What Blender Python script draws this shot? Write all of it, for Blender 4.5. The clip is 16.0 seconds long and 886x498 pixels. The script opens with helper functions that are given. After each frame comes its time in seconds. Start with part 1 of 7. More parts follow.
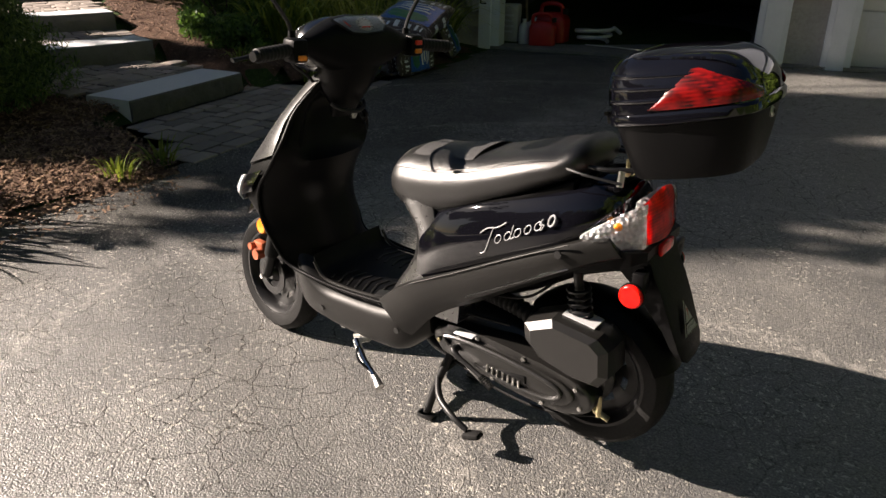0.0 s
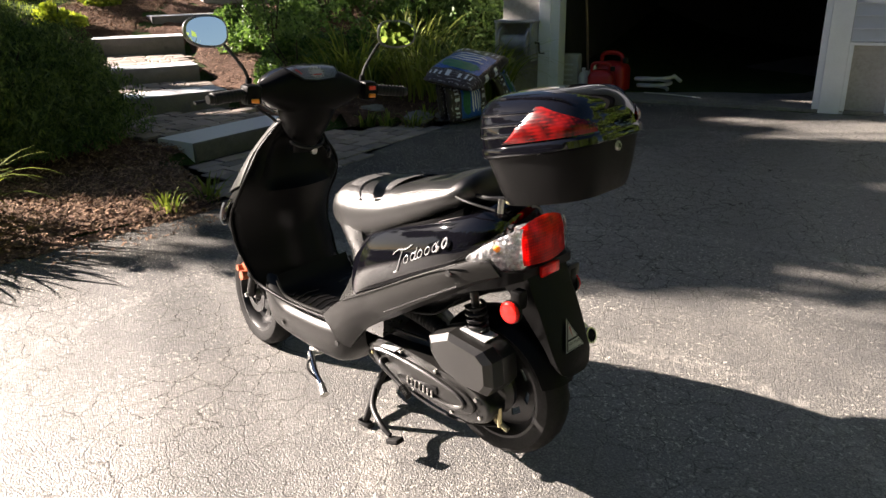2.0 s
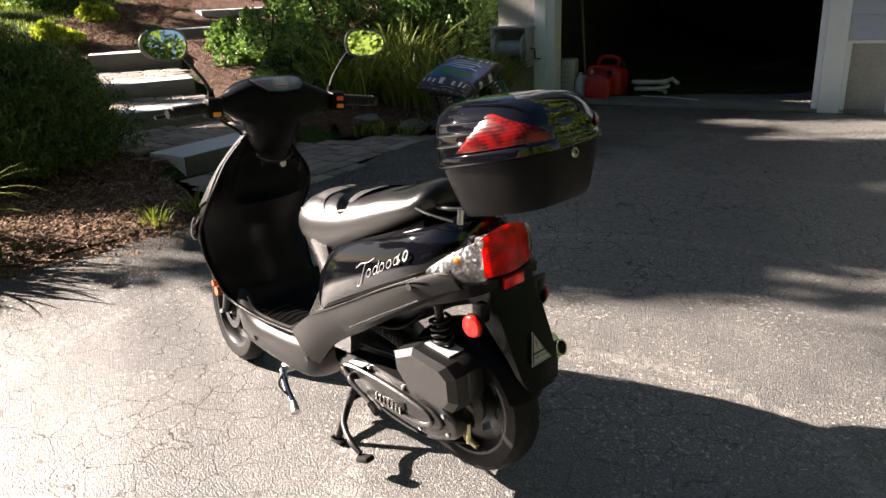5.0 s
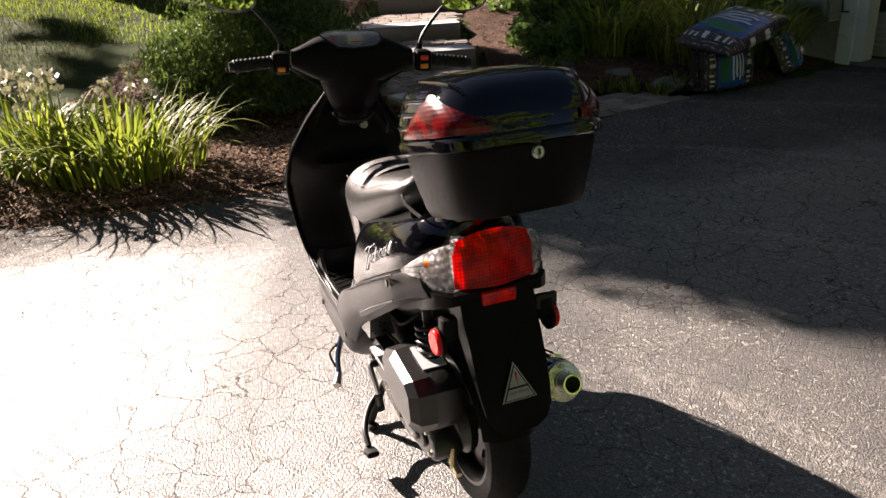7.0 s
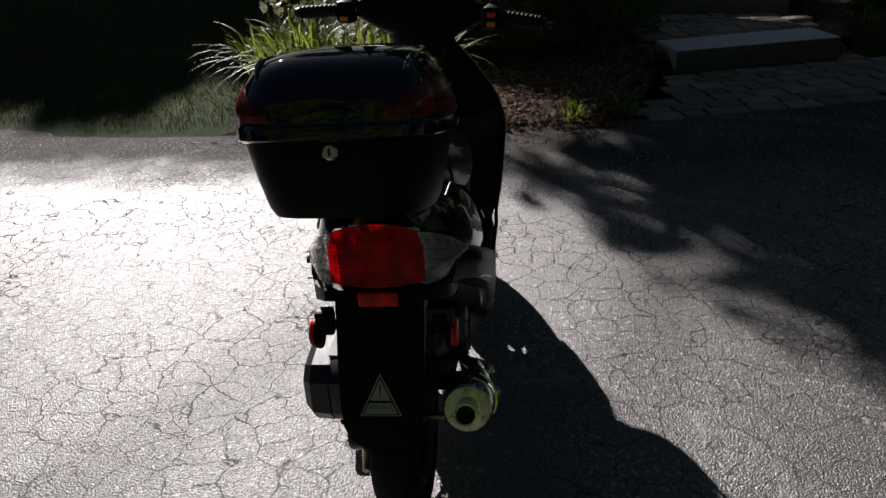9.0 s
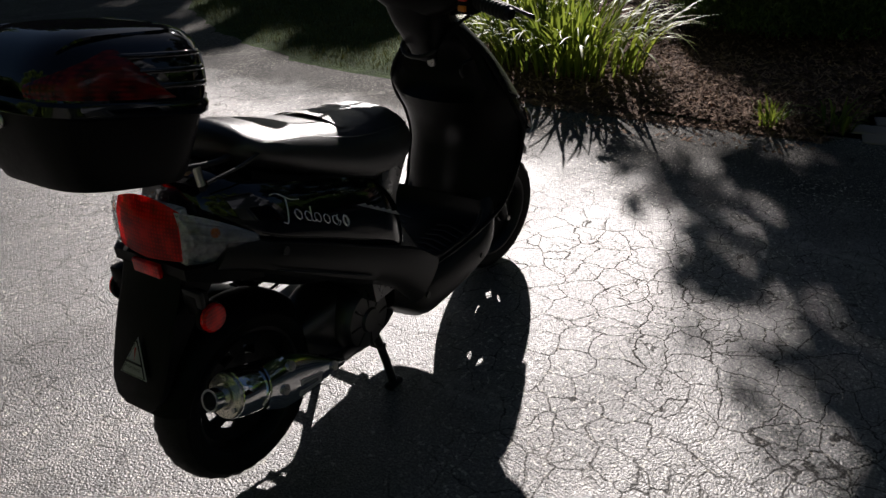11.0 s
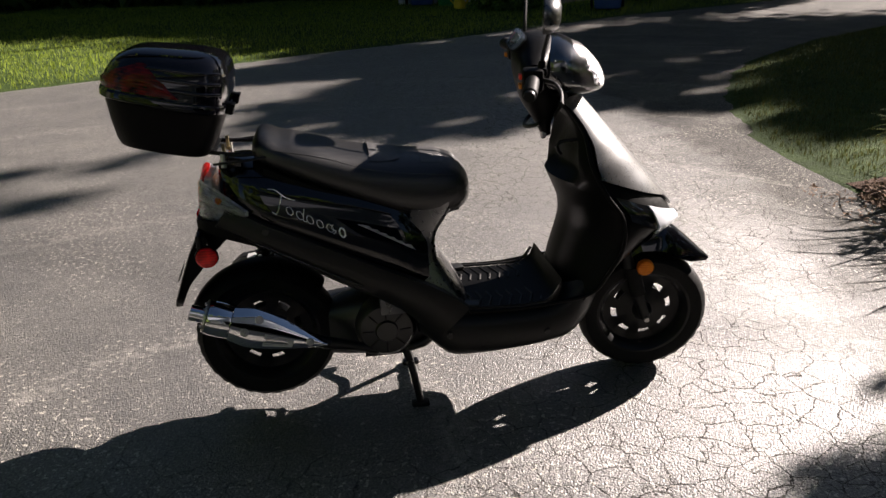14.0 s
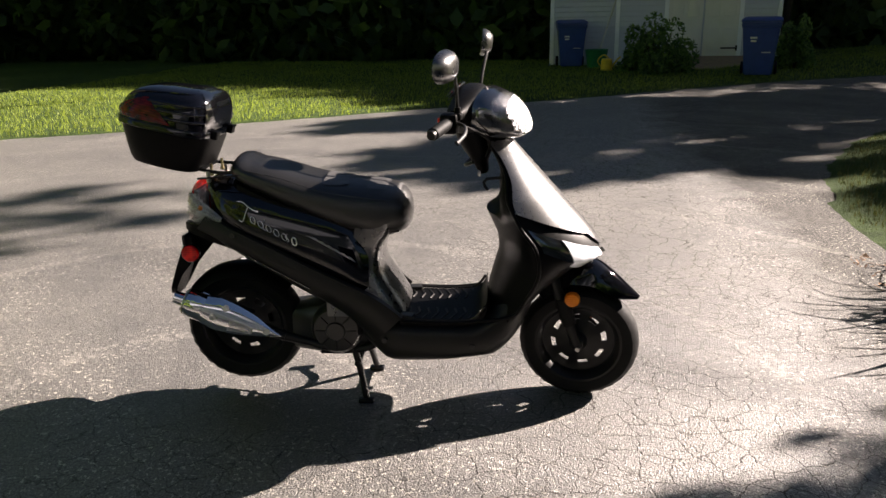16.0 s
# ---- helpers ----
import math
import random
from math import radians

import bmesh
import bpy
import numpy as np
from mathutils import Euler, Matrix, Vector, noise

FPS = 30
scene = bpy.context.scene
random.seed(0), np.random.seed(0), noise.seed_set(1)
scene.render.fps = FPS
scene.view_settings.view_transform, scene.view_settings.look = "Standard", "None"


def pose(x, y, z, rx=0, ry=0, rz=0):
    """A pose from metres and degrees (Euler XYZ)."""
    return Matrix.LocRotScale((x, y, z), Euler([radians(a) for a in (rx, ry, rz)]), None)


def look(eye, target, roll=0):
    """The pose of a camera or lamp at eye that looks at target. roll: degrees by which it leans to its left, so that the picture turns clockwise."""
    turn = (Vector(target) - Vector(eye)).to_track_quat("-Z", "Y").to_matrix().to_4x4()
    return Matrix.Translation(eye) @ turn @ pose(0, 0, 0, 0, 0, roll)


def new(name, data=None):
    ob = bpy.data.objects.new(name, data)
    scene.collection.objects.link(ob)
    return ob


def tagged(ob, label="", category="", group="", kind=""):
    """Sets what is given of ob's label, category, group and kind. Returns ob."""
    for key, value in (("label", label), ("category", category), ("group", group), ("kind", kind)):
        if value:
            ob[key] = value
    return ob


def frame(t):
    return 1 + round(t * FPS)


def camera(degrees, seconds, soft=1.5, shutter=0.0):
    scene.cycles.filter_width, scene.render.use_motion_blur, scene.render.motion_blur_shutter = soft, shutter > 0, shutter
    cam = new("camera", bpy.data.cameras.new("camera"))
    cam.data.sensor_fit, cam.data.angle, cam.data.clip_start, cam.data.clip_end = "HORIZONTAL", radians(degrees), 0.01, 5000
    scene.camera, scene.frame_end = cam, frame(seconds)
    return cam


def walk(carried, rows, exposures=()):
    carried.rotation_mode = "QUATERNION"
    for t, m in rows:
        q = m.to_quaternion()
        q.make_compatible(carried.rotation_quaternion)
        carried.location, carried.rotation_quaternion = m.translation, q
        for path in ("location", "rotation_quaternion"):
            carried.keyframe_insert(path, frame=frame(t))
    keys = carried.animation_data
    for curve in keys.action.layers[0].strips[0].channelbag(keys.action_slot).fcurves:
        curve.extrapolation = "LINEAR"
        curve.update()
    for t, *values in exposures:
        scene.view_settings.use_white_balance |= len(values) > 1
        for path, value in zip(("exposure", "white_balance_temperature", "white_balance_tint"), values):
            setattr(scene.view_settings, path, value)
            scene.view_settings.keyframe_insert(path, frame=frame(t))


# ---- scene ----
cam = camera(61.2, 16.0)

PATH = [
    (0, (-0.576, 1.843, 1.319), (0.628, 0.461, 0.517), 0.4),
    (0.5, (-0.729, 1.835, 1.316), (0.527, 0.48, 0.549), 0.8),
    (1, (-0.894, 1.793, 1.338), (0.383, 0.439, 0.607), -1.1),
    (1.5, (-1.041, 1.687, 1.326), (0.342, 0.421, 0.631), -0.3),
    (2, (-1.076, 1.666, 1.335), (0.344, 0.435, 0.651), -1.0),
    (2.5, (-1.09, 1.659, 1.338), (0.306, 0.375, 0.704), -1.6),
    (3, (-1.079, 1.658, 1.339), (0.293, 0.351, 0.698), -1.8),
    (5.5, (-1.15, 1.426, 1.314), (0.355, 0.3, 0.63), -3.0),
    (6, (-1.187, 1.231, 1.291), (0.427, 0.277, 0.593), -2.9),
    (6.5, (-1.196, 1.012, 1.298), (0.498, 0.229, 0.579), -4.5),
    (7, (-1.206, 0.778, 1.303), (0.578, 0.284, 0.546), -3.3),
    (7.5, (-1.231, 0.534, 1.312), (0.605, 0.375, 0.534), -0.4),
    (8, (-1.159, 0.348, 1.304), (0.675, 0.365, 0.505), -2.9),
    (8.5, (-1.09, 0.185, 1.303), (0.733, 0.37, 0.501), -5.5),
    (9, (-1.059, -0.066, 1.303), (0.7, 0.322, 0.435), -4.2),
    (11.5, (-0.372, -1.053, 1.304), (0.851, 0.259, 0.419), -3.6),
    (12, (-0.209, -1.21, 1.31), (0.799, 0.304, 0.48), -3.8),
    (12.5, (-0.048, -1.381, 1.329), (0.747, 0.258, 0.504), -1.5),
    (13, (0.156, -1.448, 1.295), (0.78, 0.289, 0.525), -0.6),
    (13.5, (0.387, -1.558, 1.313), (0.751, 0.244, 0.526), -1.2),
    (14, (0.634, -1.698, 1.303), (0.739, 0.155, 0.556), -1.8),
    (14.5, (0.87, -1.719, 1.281), (0.824, 0.168, 0.621), -0.6),
    (15, (1.11, -1.751, 1.282), (0.889, 0.121, 0.613), -0.6),
    (15.5, (1.291, -1.873, 1.29), (0.943, -0.018, 0.63), -0.8),
    (16, (1.328, -2.01, 1.292), (1.01, -0.127, 0.696), -1.1),
]
walk_exposures = [(0.0, 1.95, 6800, 11), (0.5, 2.6, 6700, 12), (1.5, 2.65, 6700, 12), (5.5, 2.65, 6700, 13), (7.0, 2.08, 6850, 17), (8.0, 1.4, 6300, 14), (9.0, 0.4, 5950, 10),
                  (11.5, 0.85, 6100, 10), (12.5, 1.0, 6200, 10), (14.0, 1.8, 6450, 13), (16.0, 2.4, 6700, 14)]
walk(cam, [(t, look(eye, target, roll)) for t, eye, target, roll in PATH], walk_exposures)

# ---------------------------------------------------------------- light
SUN_AZ, SUN_EL = 32.0, 27.0
sun_dir = Vector((math.cos(radians(SUN_EL)) * math.cos(radians(SUN_AZ)),
                  math.cos(radians(SUN_EL)) * math.sin(radians(SUN_AZ)), math.sin(radians(SUN_EL))))
world = bpy.data.worlds.new("sky")
scene.world = world
world.use_nodes = True
wn = world.node_tree.nodes
sky = wn.new("ShaderNodeTexSky")
sky.sky_type = "NISHITA"
sky.sun_disc = False
sky.sun_elevation = radians(SUN_EL)
sky.sun_rotation = radians(90 - SUN_AZ)
sky.ozone_density = 3.0
wn["Background"].inputs["Strength"].default_value = 0.0128
world.node_tree.links.new(sky.outputs[0], wn["Background"].inputs["Color"])
sun_data = bpy.data.lights.new("sun", "SUN")
sun_data.energy = 5.0
sun_data.angle = radians(0.53)
sun_data.color = (1.0, 0.885, 0.80)
sun = new("sun", sun_data)
sun.matrix_world = look(sun_dir * 50, (0, 0, 0))


# ---------------------------------------------------------------- materials
def nodes_of(name):
    m = bpy.data.materials.new(name)
    m.use_nodes = True
    nt = m.node_tree
    return m, nt, nt.nodes["Principled BSDF"]


def link(nt, a, b):
    nt.links.new(a, b)


def ramp(nt, fac, stops):
    r = nt.nodes.new("ShaderNodeValToRGB")
    el = r.color_ramp.elements
    while len(el) < len(stops):
        el.new(0.5)
    for e, (p, c) in zip(el, stops):
        e.position = p
        e.color = (*c, 1) if len(c) == 3 else c
    link(nt, fac, r.inputs[0])
    return r.outputs[0]


def coords(nt, kind="Object"):
    return nt.nodes.new("ShaderNodeTexCoord").outputs[kind]


def noise_tex(nt, vec, scale, detail=4.0, rough=0.55, distort=0.0):
    n = nt.nodes.new("ShaderNodeTexNoise")
    n.inputs["Scale"].default_value = scale
    n.inputs["Detail"].default_value = detail
    n.inputs["Roughness"].default_value = rough
    n.inputs["Distortion"].default_value = distort
    if vec is not None:
        link(nt, vec, n.inputs["Vector"])
    return n.outputs["Fac"]


def voro(nt, vec, scale, feature="F1", rand=1.0):
    v = nt.nodes.new("ShaderNodeTexVoronoi")
    v.feature = feature
    v.inputs["Scale"].default_value = scale
    v.inputs["Randomness"].default_value = rand
    link(nt, vec, v.inputs["Vector"])
    return v.outputs["Distance"]


def mixc(nt, fac, a, b, mode="MIX"):
    m = nt.nodes.new("ShaderNodeMix")
    m.data_type = "RGBA"
    m.blend_type = mode
    for sock, v in ((m.inputs[0], fac), (m.inputs[6], a), (m.inputs[7], b)):
        if isinstance(v, (int, float)):
            sock.default_value = v
        elif isinstance(v, tuple):
            sock.default_value = (*v, 1)
        else:
            link(nt, v, sock)
    return m.outputs[2]


def mathn(nt, op, a, b=0.0):
    m = nt.nodes.new("ShaderNodeMath")
    m.operation = op
    for sock, v in ((m.inputs[0], a), (m.inputs[1], b)):
        if isinstance(v, (int, float)):
            sock.default_value = v
        else:
            link(nt, v, sock)
    return m.outputs[0]


def bump(nt, bsdf, height, strength=0.3, dist=0.01, prev=None):
    b = nt.nodes.new("ShaderNodeBump")
    b.inputs["Strength"].default_value = strength
    b.inputs["Distance"].default_value = dist
    link(nt, height, b.inputs["Height"])
    if prev is not None:
        link(nt, prev, b.inputs["Normal"])
    link(nt, b.outputs[0], bsdf.inputs["Normal"])
    return b.outputs[0]


def plain(name, color, rough=0.5, metal=0.0, coat=0.0, wear=0.25, scale=14.0, grain=0.0, grain_scale=400.0, spec=0.5, ior=1.5):
    """A worn surface: colour and gloss vary at two scales, with an optional fine grain."""
    m, nt, b = nodes_of(name)
    v = coords(nt)
    n1 = noise_tex(nt, v, scale, 5)
    n2 = noise_tex(nt, v, scale * 9, 3)
    f = mathn(nt, "ADD", mathn(nt, "MULTIPLY", n1, 0.65), mathn(nt, "MULTIPLY", n2, 0.35))
    lo = tuple(c * (1 - wear) for c in color)
    hi = tuple(min(1, c * (1 + wear)) for c in color)
    link(nt, ramp(nt, f, [(0.3, lo), (0.7, hi)]), b.inputs["Base Color"])
    link(nt, ramp(nt, n2, [(0.3, (max(0.015, rough * (1 - wear * .6)),) * 3), (0.75, (min(1, rough * (1 + wear * .6)),) * 3)]), b.inputs["Roughness"])
    b.inputs["Metallic"].default_value = metal
    b.inputs["Specular IOR Level"].default_value = spec
    b.inputs["IOR"].default_value = ior
    if coat:
        b.inputs["Coat Weight"].default_value = coat
        b.inputs["Coat Roughness"].default_value = 0.03
    if grain:
        bump(nt, b, noise_tex(nt, v, grain_scale, 2), grain, 0.002)
    return m


def asphalt_material():
    m, nt, b = nodes_of("asphalt")
    v = coords(nt)
    vv = nt.nodes.new("ShaderNodeVectorMath")
    vv.operation = "ADD"
    link(nt, v, vv.inputs[0])
    warp3 = nt.nodes.new("ShaderNodeTexNoise")
    warp3.inputs["Scale"].default_value = 6.0
    warp3.inputs["Detail"].default_value = 5.0
    link(nt, v, warp3.inputs["Vector"])
    sc = nt.nodes.new("ShaderNodeVectorMath")
    sc.operation = "SCALE"
    link(nt, warp3.outputs["Color"], sc.inputs[0])
    sc.inputs["Scale"].default_value = 0.13
    link(nt, sc.outputs[0], vv.inputs[1])
    wv = vv.outputs[0]
    grain = voro(nt, v, 190.0)
    grain2 = noise_tex(nt, v, 135.0, 3, 0.8)
    worn = noise_tex(nt, v, 0.9, 6, 0.6)
    patchy = noise_tex(nt, v, 7.0, 5, 0.7)
    base = ramp(nt, mathn(nt, "ADD", mathn(nt, "MULTIPLY", worn, 0.6), mathn(nt, "MULTIPLY", patchy, 0.4)), [(0.34, (0.062, 0.061, 0.061)), (0.66, (0.138, 0.133, 0.124))])
    stones = ramp(nt, grain2, [(0.39, (0.32, 0.32, 0.325)), (0.5, (0.88, 0.88, 0.88)), (0.61, (2.0, 1.95, 1.85))])
    col = mixc(nt, 1.0, base, stones, "MULTIPLY")
    # pale stone chips showing through, more of them where the binder has worn off
    bare = ramp(nt, noise_tex(nt, v, 1.6, 4, 0.6), [(0.42, (0.15, 0.15, 0.15)), (0.58, (1, 1, 1))])
    chips = ramp(nt, noise_tex(nt, v, 58.0, 2, 0.6), [(0.605, (0, 0, 0)), (0.63, (1, 1, 1))])
    big_chips = ramp(nt, noise_tex(nt, v, 34.0, 2, 0.5), [(0.695, (0, 0, 0)), (0.71, (1, 1, 1))])
    col = mixc(nt, mathn(nt, "MULTIPLY", chips, mathn(nt, "MULTIPLY", bare, 0.9)), col, (0.50, 0.47, 0.41))
    col = mixc(nt, mathn(nt, "MULTIPLY", big_chips, 0.7), col, (0.42, 0.40, 0.36))
    # alligator cracks, stronger in some areas
    c1 = voro(nt, wv, 8.5, "DISTANCE_TO_EDGE")
    c2 = voro(nt, wv, 17.0, "DISTANCE_TO_EDGE")
    area = ramp(nt, noise_tex(nt, v, 0.5, 3), [(0.36, (0, 0, 0)), (0.52, (1, 1, 1))])
    area2 = ramp(nt, noise_tex(nt, v, 0.9, 3), [(0.34, (0, 0, 0)), (0.50, (1, 1, 1))])
    broken = ramp(nt, noise_tex(nt, v, 7.0, 2), [(0.38, (0, 0, 0)), (0.5, (1, 1, 1))])
    k1 = mathn(nt, "MULTIPLY", ramp(nt, c1, [(0.007, (1, 1, 1)), (0.023, (0, 0, 0))]), area2)
    k2 = mathn(nt, "MULTIPLY", mathn(nt, "MULTIPLY", ramp(nt, c2, [(0.008, (1, 1, 1)), (0.030, (0, 0, 0))]), area), broken)
    xyz = nt.nodes.new("ShaderNodeSeparateXYZ")
    link(nt, v, xyz.inputs[0])
    ahead = nt.nodes.new("ShaderNodeMapRange")
    for key, val in (("From Min", -0.6), ("From Max", 1.2), ("To Min", 0.35), ("To Max", 1.0)):
        ahead.inputs[key].default_value = val
    link(nt, xyz.outputs["X"], ahead.inputs["Value"])
    k2 = mathn(nt, "MULTIPLY", k2, ahead.outputs["Result"])
    k1 = mathn(nt, "MULTIPLY", k1, ahead.outputs["Result"])
    cracks = mathn(nt, "MAXIMUM", k1, mathn(nt, "MULTIPLY", k2, 0.85))
    col = mixc(nt, mathn(nt, "MULTIPLY", cracks, 0.5), col, (0.03, 0.028, 0.026))
    # pale scuffs and tyre arcs
    w = nt.nodes.new("ShaderNodeTexWave")
    w.wave_type = "RINGS"
    w.rings_direction = "Z"
    w.inputs["Scale"].default_value = 0.22
    w.inputs["Distortion"].default_value = 1.6
    link(nt, v, w.inputs["Vector"])
    scuff = mathn(nt, "MULTIPLY", ramp(nt, w.outputs["Fac"], [(0.985, (0, 0, 0)), (0.997, (1, 1, 1))]), ramp(nt, noise_tex(nt, v, 24.0, 3), [(0.46, (0, 0, 0)), (0.6, (1, 1, 1))]))
    col = mixc(nt, mathn(nt, "MULTIPLY", scuff, 0.4), col, (0.34, 0.32, 0.29))
    link(nt, col, b.inputs["Base Color"])
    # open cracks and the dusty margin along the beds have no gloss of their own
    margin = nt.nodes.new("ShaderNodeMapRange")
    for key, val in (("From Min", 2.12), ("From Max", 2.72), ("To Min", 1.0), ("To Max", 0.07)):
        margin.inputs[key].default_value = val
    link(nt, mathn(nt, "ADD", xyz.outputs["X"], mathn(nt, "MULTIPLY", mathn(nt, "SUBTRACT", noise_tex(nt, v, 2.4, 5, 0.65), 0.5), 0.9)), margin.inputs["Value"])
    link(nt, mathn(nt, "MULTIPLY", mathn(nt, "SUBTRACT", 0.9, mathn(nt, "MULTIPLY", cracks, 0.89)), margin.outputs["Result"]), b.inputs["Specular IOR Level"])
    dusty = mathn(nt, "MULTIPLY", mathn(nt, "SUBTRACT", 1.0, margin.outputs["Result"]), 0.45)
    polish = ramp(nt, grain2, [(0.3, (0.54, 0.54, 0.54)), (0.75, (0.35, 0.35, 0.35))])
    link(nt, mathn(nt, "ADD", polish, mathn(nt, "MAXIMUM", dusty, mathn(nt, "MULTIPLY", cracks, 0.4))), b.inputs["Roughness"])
    b.inputs["IOR"].default_value = 1.7
    h = mathn(nt, "SUBTRACT", mathn(nt, "ADD", mathn(nt, "MULTIPLY", grain, -0.5), mathn(nt, "MULTIPLY", grain2, 0.6)), mathn(nt, "MULTIPLY", cracks, 0.18))
    bump(nt, b, h, 0.9, 0.005)
    return m


def ground_material(name, dark, mid, light, scale, rough=0.95, bump_d=0.03):
    m, nt, b = nodes_of(name)
    v = coords(nt)
    n1 = noise_tex(nt, v, scale, 6, 0.7)
    n2 = noise_tex(nt, v, scale * 12, 4, 0.7)
    n3 = noise_tex(nt, v, 0.45, 4)
    f = mathn(nt, "ADD", mathn(nt, "MULTIPLY", n1, 0.35), mathn(nt, "ADD", mathn(nt, "MULTIPLY", n2, 0.4), mathn(nt, "MULTIPLY", n3, 0.25)))
    link(nt, ramp(nt, f, [(0.36, dark), (0.5, mid), (0.66, light)]), b.inputs["Base Color"])
    b.inputs["Roughness"].default_value = rough
    b.inputs["Specular IOR Level"].default_value = 0.15
    bump(nt, b, n2, 0.8, bump_d)
    return m


def leaf_material(name, dark, light, trans=0.35, rough=0.45):
    """Leaves: each one its own shade, some light passing through."""
    m, nt, b = nodes_of(name)
    geo = nt.nodes.new("ShaderNodeNewGeometry")
    v = coords(nt)
    n = noise_tex(nt, v, 3.0, 3)
    f = mathn(nt, "ADD", mathn(nt, "MULTIPLY", geo.outputs["Random Per Island"], 0.6), mathn(nt, "MULTIPLY", n, 0.4))
    c = ramp(nt, f, [(0.15, dark), (0.85, light)])
    link(nt, c, b.inputs["Base Color"])
    b.inputs["Roughness"].default_value = rough
    b.inputs["Specular IOR Level"].default_value = 0.2
    t = nt.nodes.new("ShaderNodeBsdfTranslucent")
    link(nt, mixc(nt, 1.0, c, (1.15, 1.2, 0.72), "MULTIPLY"), t.inputs["Color"])
    mx = nt.nodes.new("ShaderNodeMixShader")
    mx.inputs[0].default_value = trans
    link(nt, b.outputs[0], mx.inputs[1])
    link(nt, t.outputs[0], mx.inputs[2])
    link(nt, mx.outputs[0], nt.nodes["Material Output"].inputs["Surface"])
    return m


def piece_material(name, dark, light, rough=0.85, scale=30.0, bump_s=0.4):
    """Stone-like pieces: each one its own tone, with grain and stains."""
    m, nt, b = nodes_of(name)
    info = nt.nodes.new("ShaderNodeObjectInfo")
    v = coords(nt)
    n = noise_tex(nt, v, scale, 6, 0.7)
    n2 = noise_tex(nt, v, scale * 6, 3, 0.7)
    f = mathn(nt, "ADD", mathn(nt, "MULTIPLY", info.outputs["Random"], 0.4), mathn(nt, "ADD", mathn(nt, "MULTIPLY", n, 0.35), mathn(nt, "MULTIPLY", n2, 0.25)))
    link(nt, ramp(nt, f, [(0.2, dark), (0.8, light)]), b.inputs["Base Color"])
    b.inputs["Roughness"].default_value = rough
    b.inputs["Specular IOR Level"].default_value = 0.3
    bump(nt, b, n2, bump_s, 0.006)
    return m


def glass_like(name, color, rough=0.05, trans=0.9, ior=1.45):
    m, nt, b = nodes_of(name)
    b.inputs["Base Color"].default_value = (*color, 1)
    b.inputs["Roughness"].default_value = rough
    b.inputs["Transmission Weight"].default_value = trans
    b.inputs["IOR"].default_value = ior
    n = noise_tex(nt, coords(nt), 180.0, 1)
    bump(nt, b, n, 0.15, 0.001)
    return m


def lens_material(name, color, color2):
    """Moulded signal lens: saturated plastic with a fine prism grid and a darker lamp well behind."""
    m, nt, b = nodes_of(name)
    v = coords(nt)
    waves = []
    for axis in ("Z", "Y"):
        w = nt.nodes.new("ShaderNodeTexWave")
        w.inputs["Scale"].default_value = 42.0
        w.bands_direction = axis
        link(nt, v, w.inputs["Vector"])
        waves.append(w.outputs["Fac"])
    n = noise_tex(nt, v, 30.0, 2)
    grid = mathn(nt, "MULTIPLY", waves[0], waves[1])
    f = mathn(nt, "ADD", mathn(nt, "MULTIPLY", n, 0.85), mathn(nt, "MULTIPLY", grid, 0.2))
    link(nt, ramp(nt, f, [(0.32, color2), (0.6, color)]), b.inputs["Base Color"])
    b.inputs["Roughness"].default_value = 0.25
    b.inputs["Specular IOR Level"].default_value = 0.2
    b.inputs["Coat Weight"].default_value = 0.35
    b.inputs["Coat Roughness"].default_value = 0.02
    bump(nt, b, mathn(nt, "ADD", waves[0], waves[1]), 0.06, 0.002)
    return m


M = {}
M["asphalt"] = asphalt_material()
M["grass_soil"] = ground_material("grass_soil", (0.012, 0.022, 0.006), (0.035, 0.06, 0.014), (0.085, 0.12, 0.03), 6.0)
M["mulch"] = ground_material("mulch", (0.032, 0.018, 0.012), (0.105, 0.062, 0.044), (0.24, 0.15, 0.105), 9.0, bump_d=0.05)
M["sand_joint"] = ground_material("sand_joint", (0.015, 0.013, 0.011), (0.035, 0.031, 0.026), (0.07, 0.062, 0.053), 25.0)
M["concrete"] = ground_material("concrete", (0.28, 0.27, 0.25), (0.37, 0.36, 0.34), (0.45, 0.44, 0.42), 2.5, 0.85, 0.004)
# darker than the wall concrete: the shade over the floor is in its colour
M["garage_floor_shaded"] = ground_material("garage_floor_shaded", (0.12, 0.115, 0.105), (0.20, 0.19, 0.175), (0.30, 0.29, 0.27), 3.5, 0.85, 0.004)
M["paver"] = piece_material("paver", (0.15, 0.13, 0.115), (0.37, 0.315, 0.275))
# skylight on the slab tops and shade on their fronts are put into two greys
M["granite"] = piece_material("granite", (0.48, 0.49, 0.51), (0.76, 0.77, 0.79), 0.7, 22.0, 0.25)
M["granite_shaded_front"] = piece_material("granite_shaded_front", (0.06, 0.058, 0.054), (0.22, 0.21, 0.195), 0.9, 14.0, 1.0)
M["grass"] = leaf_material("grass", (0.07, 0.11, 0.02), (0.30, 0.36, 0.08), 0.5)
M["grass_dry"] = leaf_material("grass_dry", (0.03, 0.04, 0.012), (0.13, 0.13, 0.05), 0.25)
M["iris_leaf"] = leaf_material("iris_leaf", (0.055, 0.095, 0.018), (0.34, 0.38, 0.085), 0.42, 0.5)
M["iris_flower"] = leaf_material("iris_flower", (0.55, 0.50, 0.42), (0.82, 0.78, 0.70), 0.08)
M["yew"] = leaf_material("yew", (0.018, 0.044, 0.016), (0.19, 0.26, 0.085), 0.45)
M["shrub"] = leaf_material("shrub", (0.024, 0.060, 0.020), (0.17, 0.27, 0.080), 0.42)
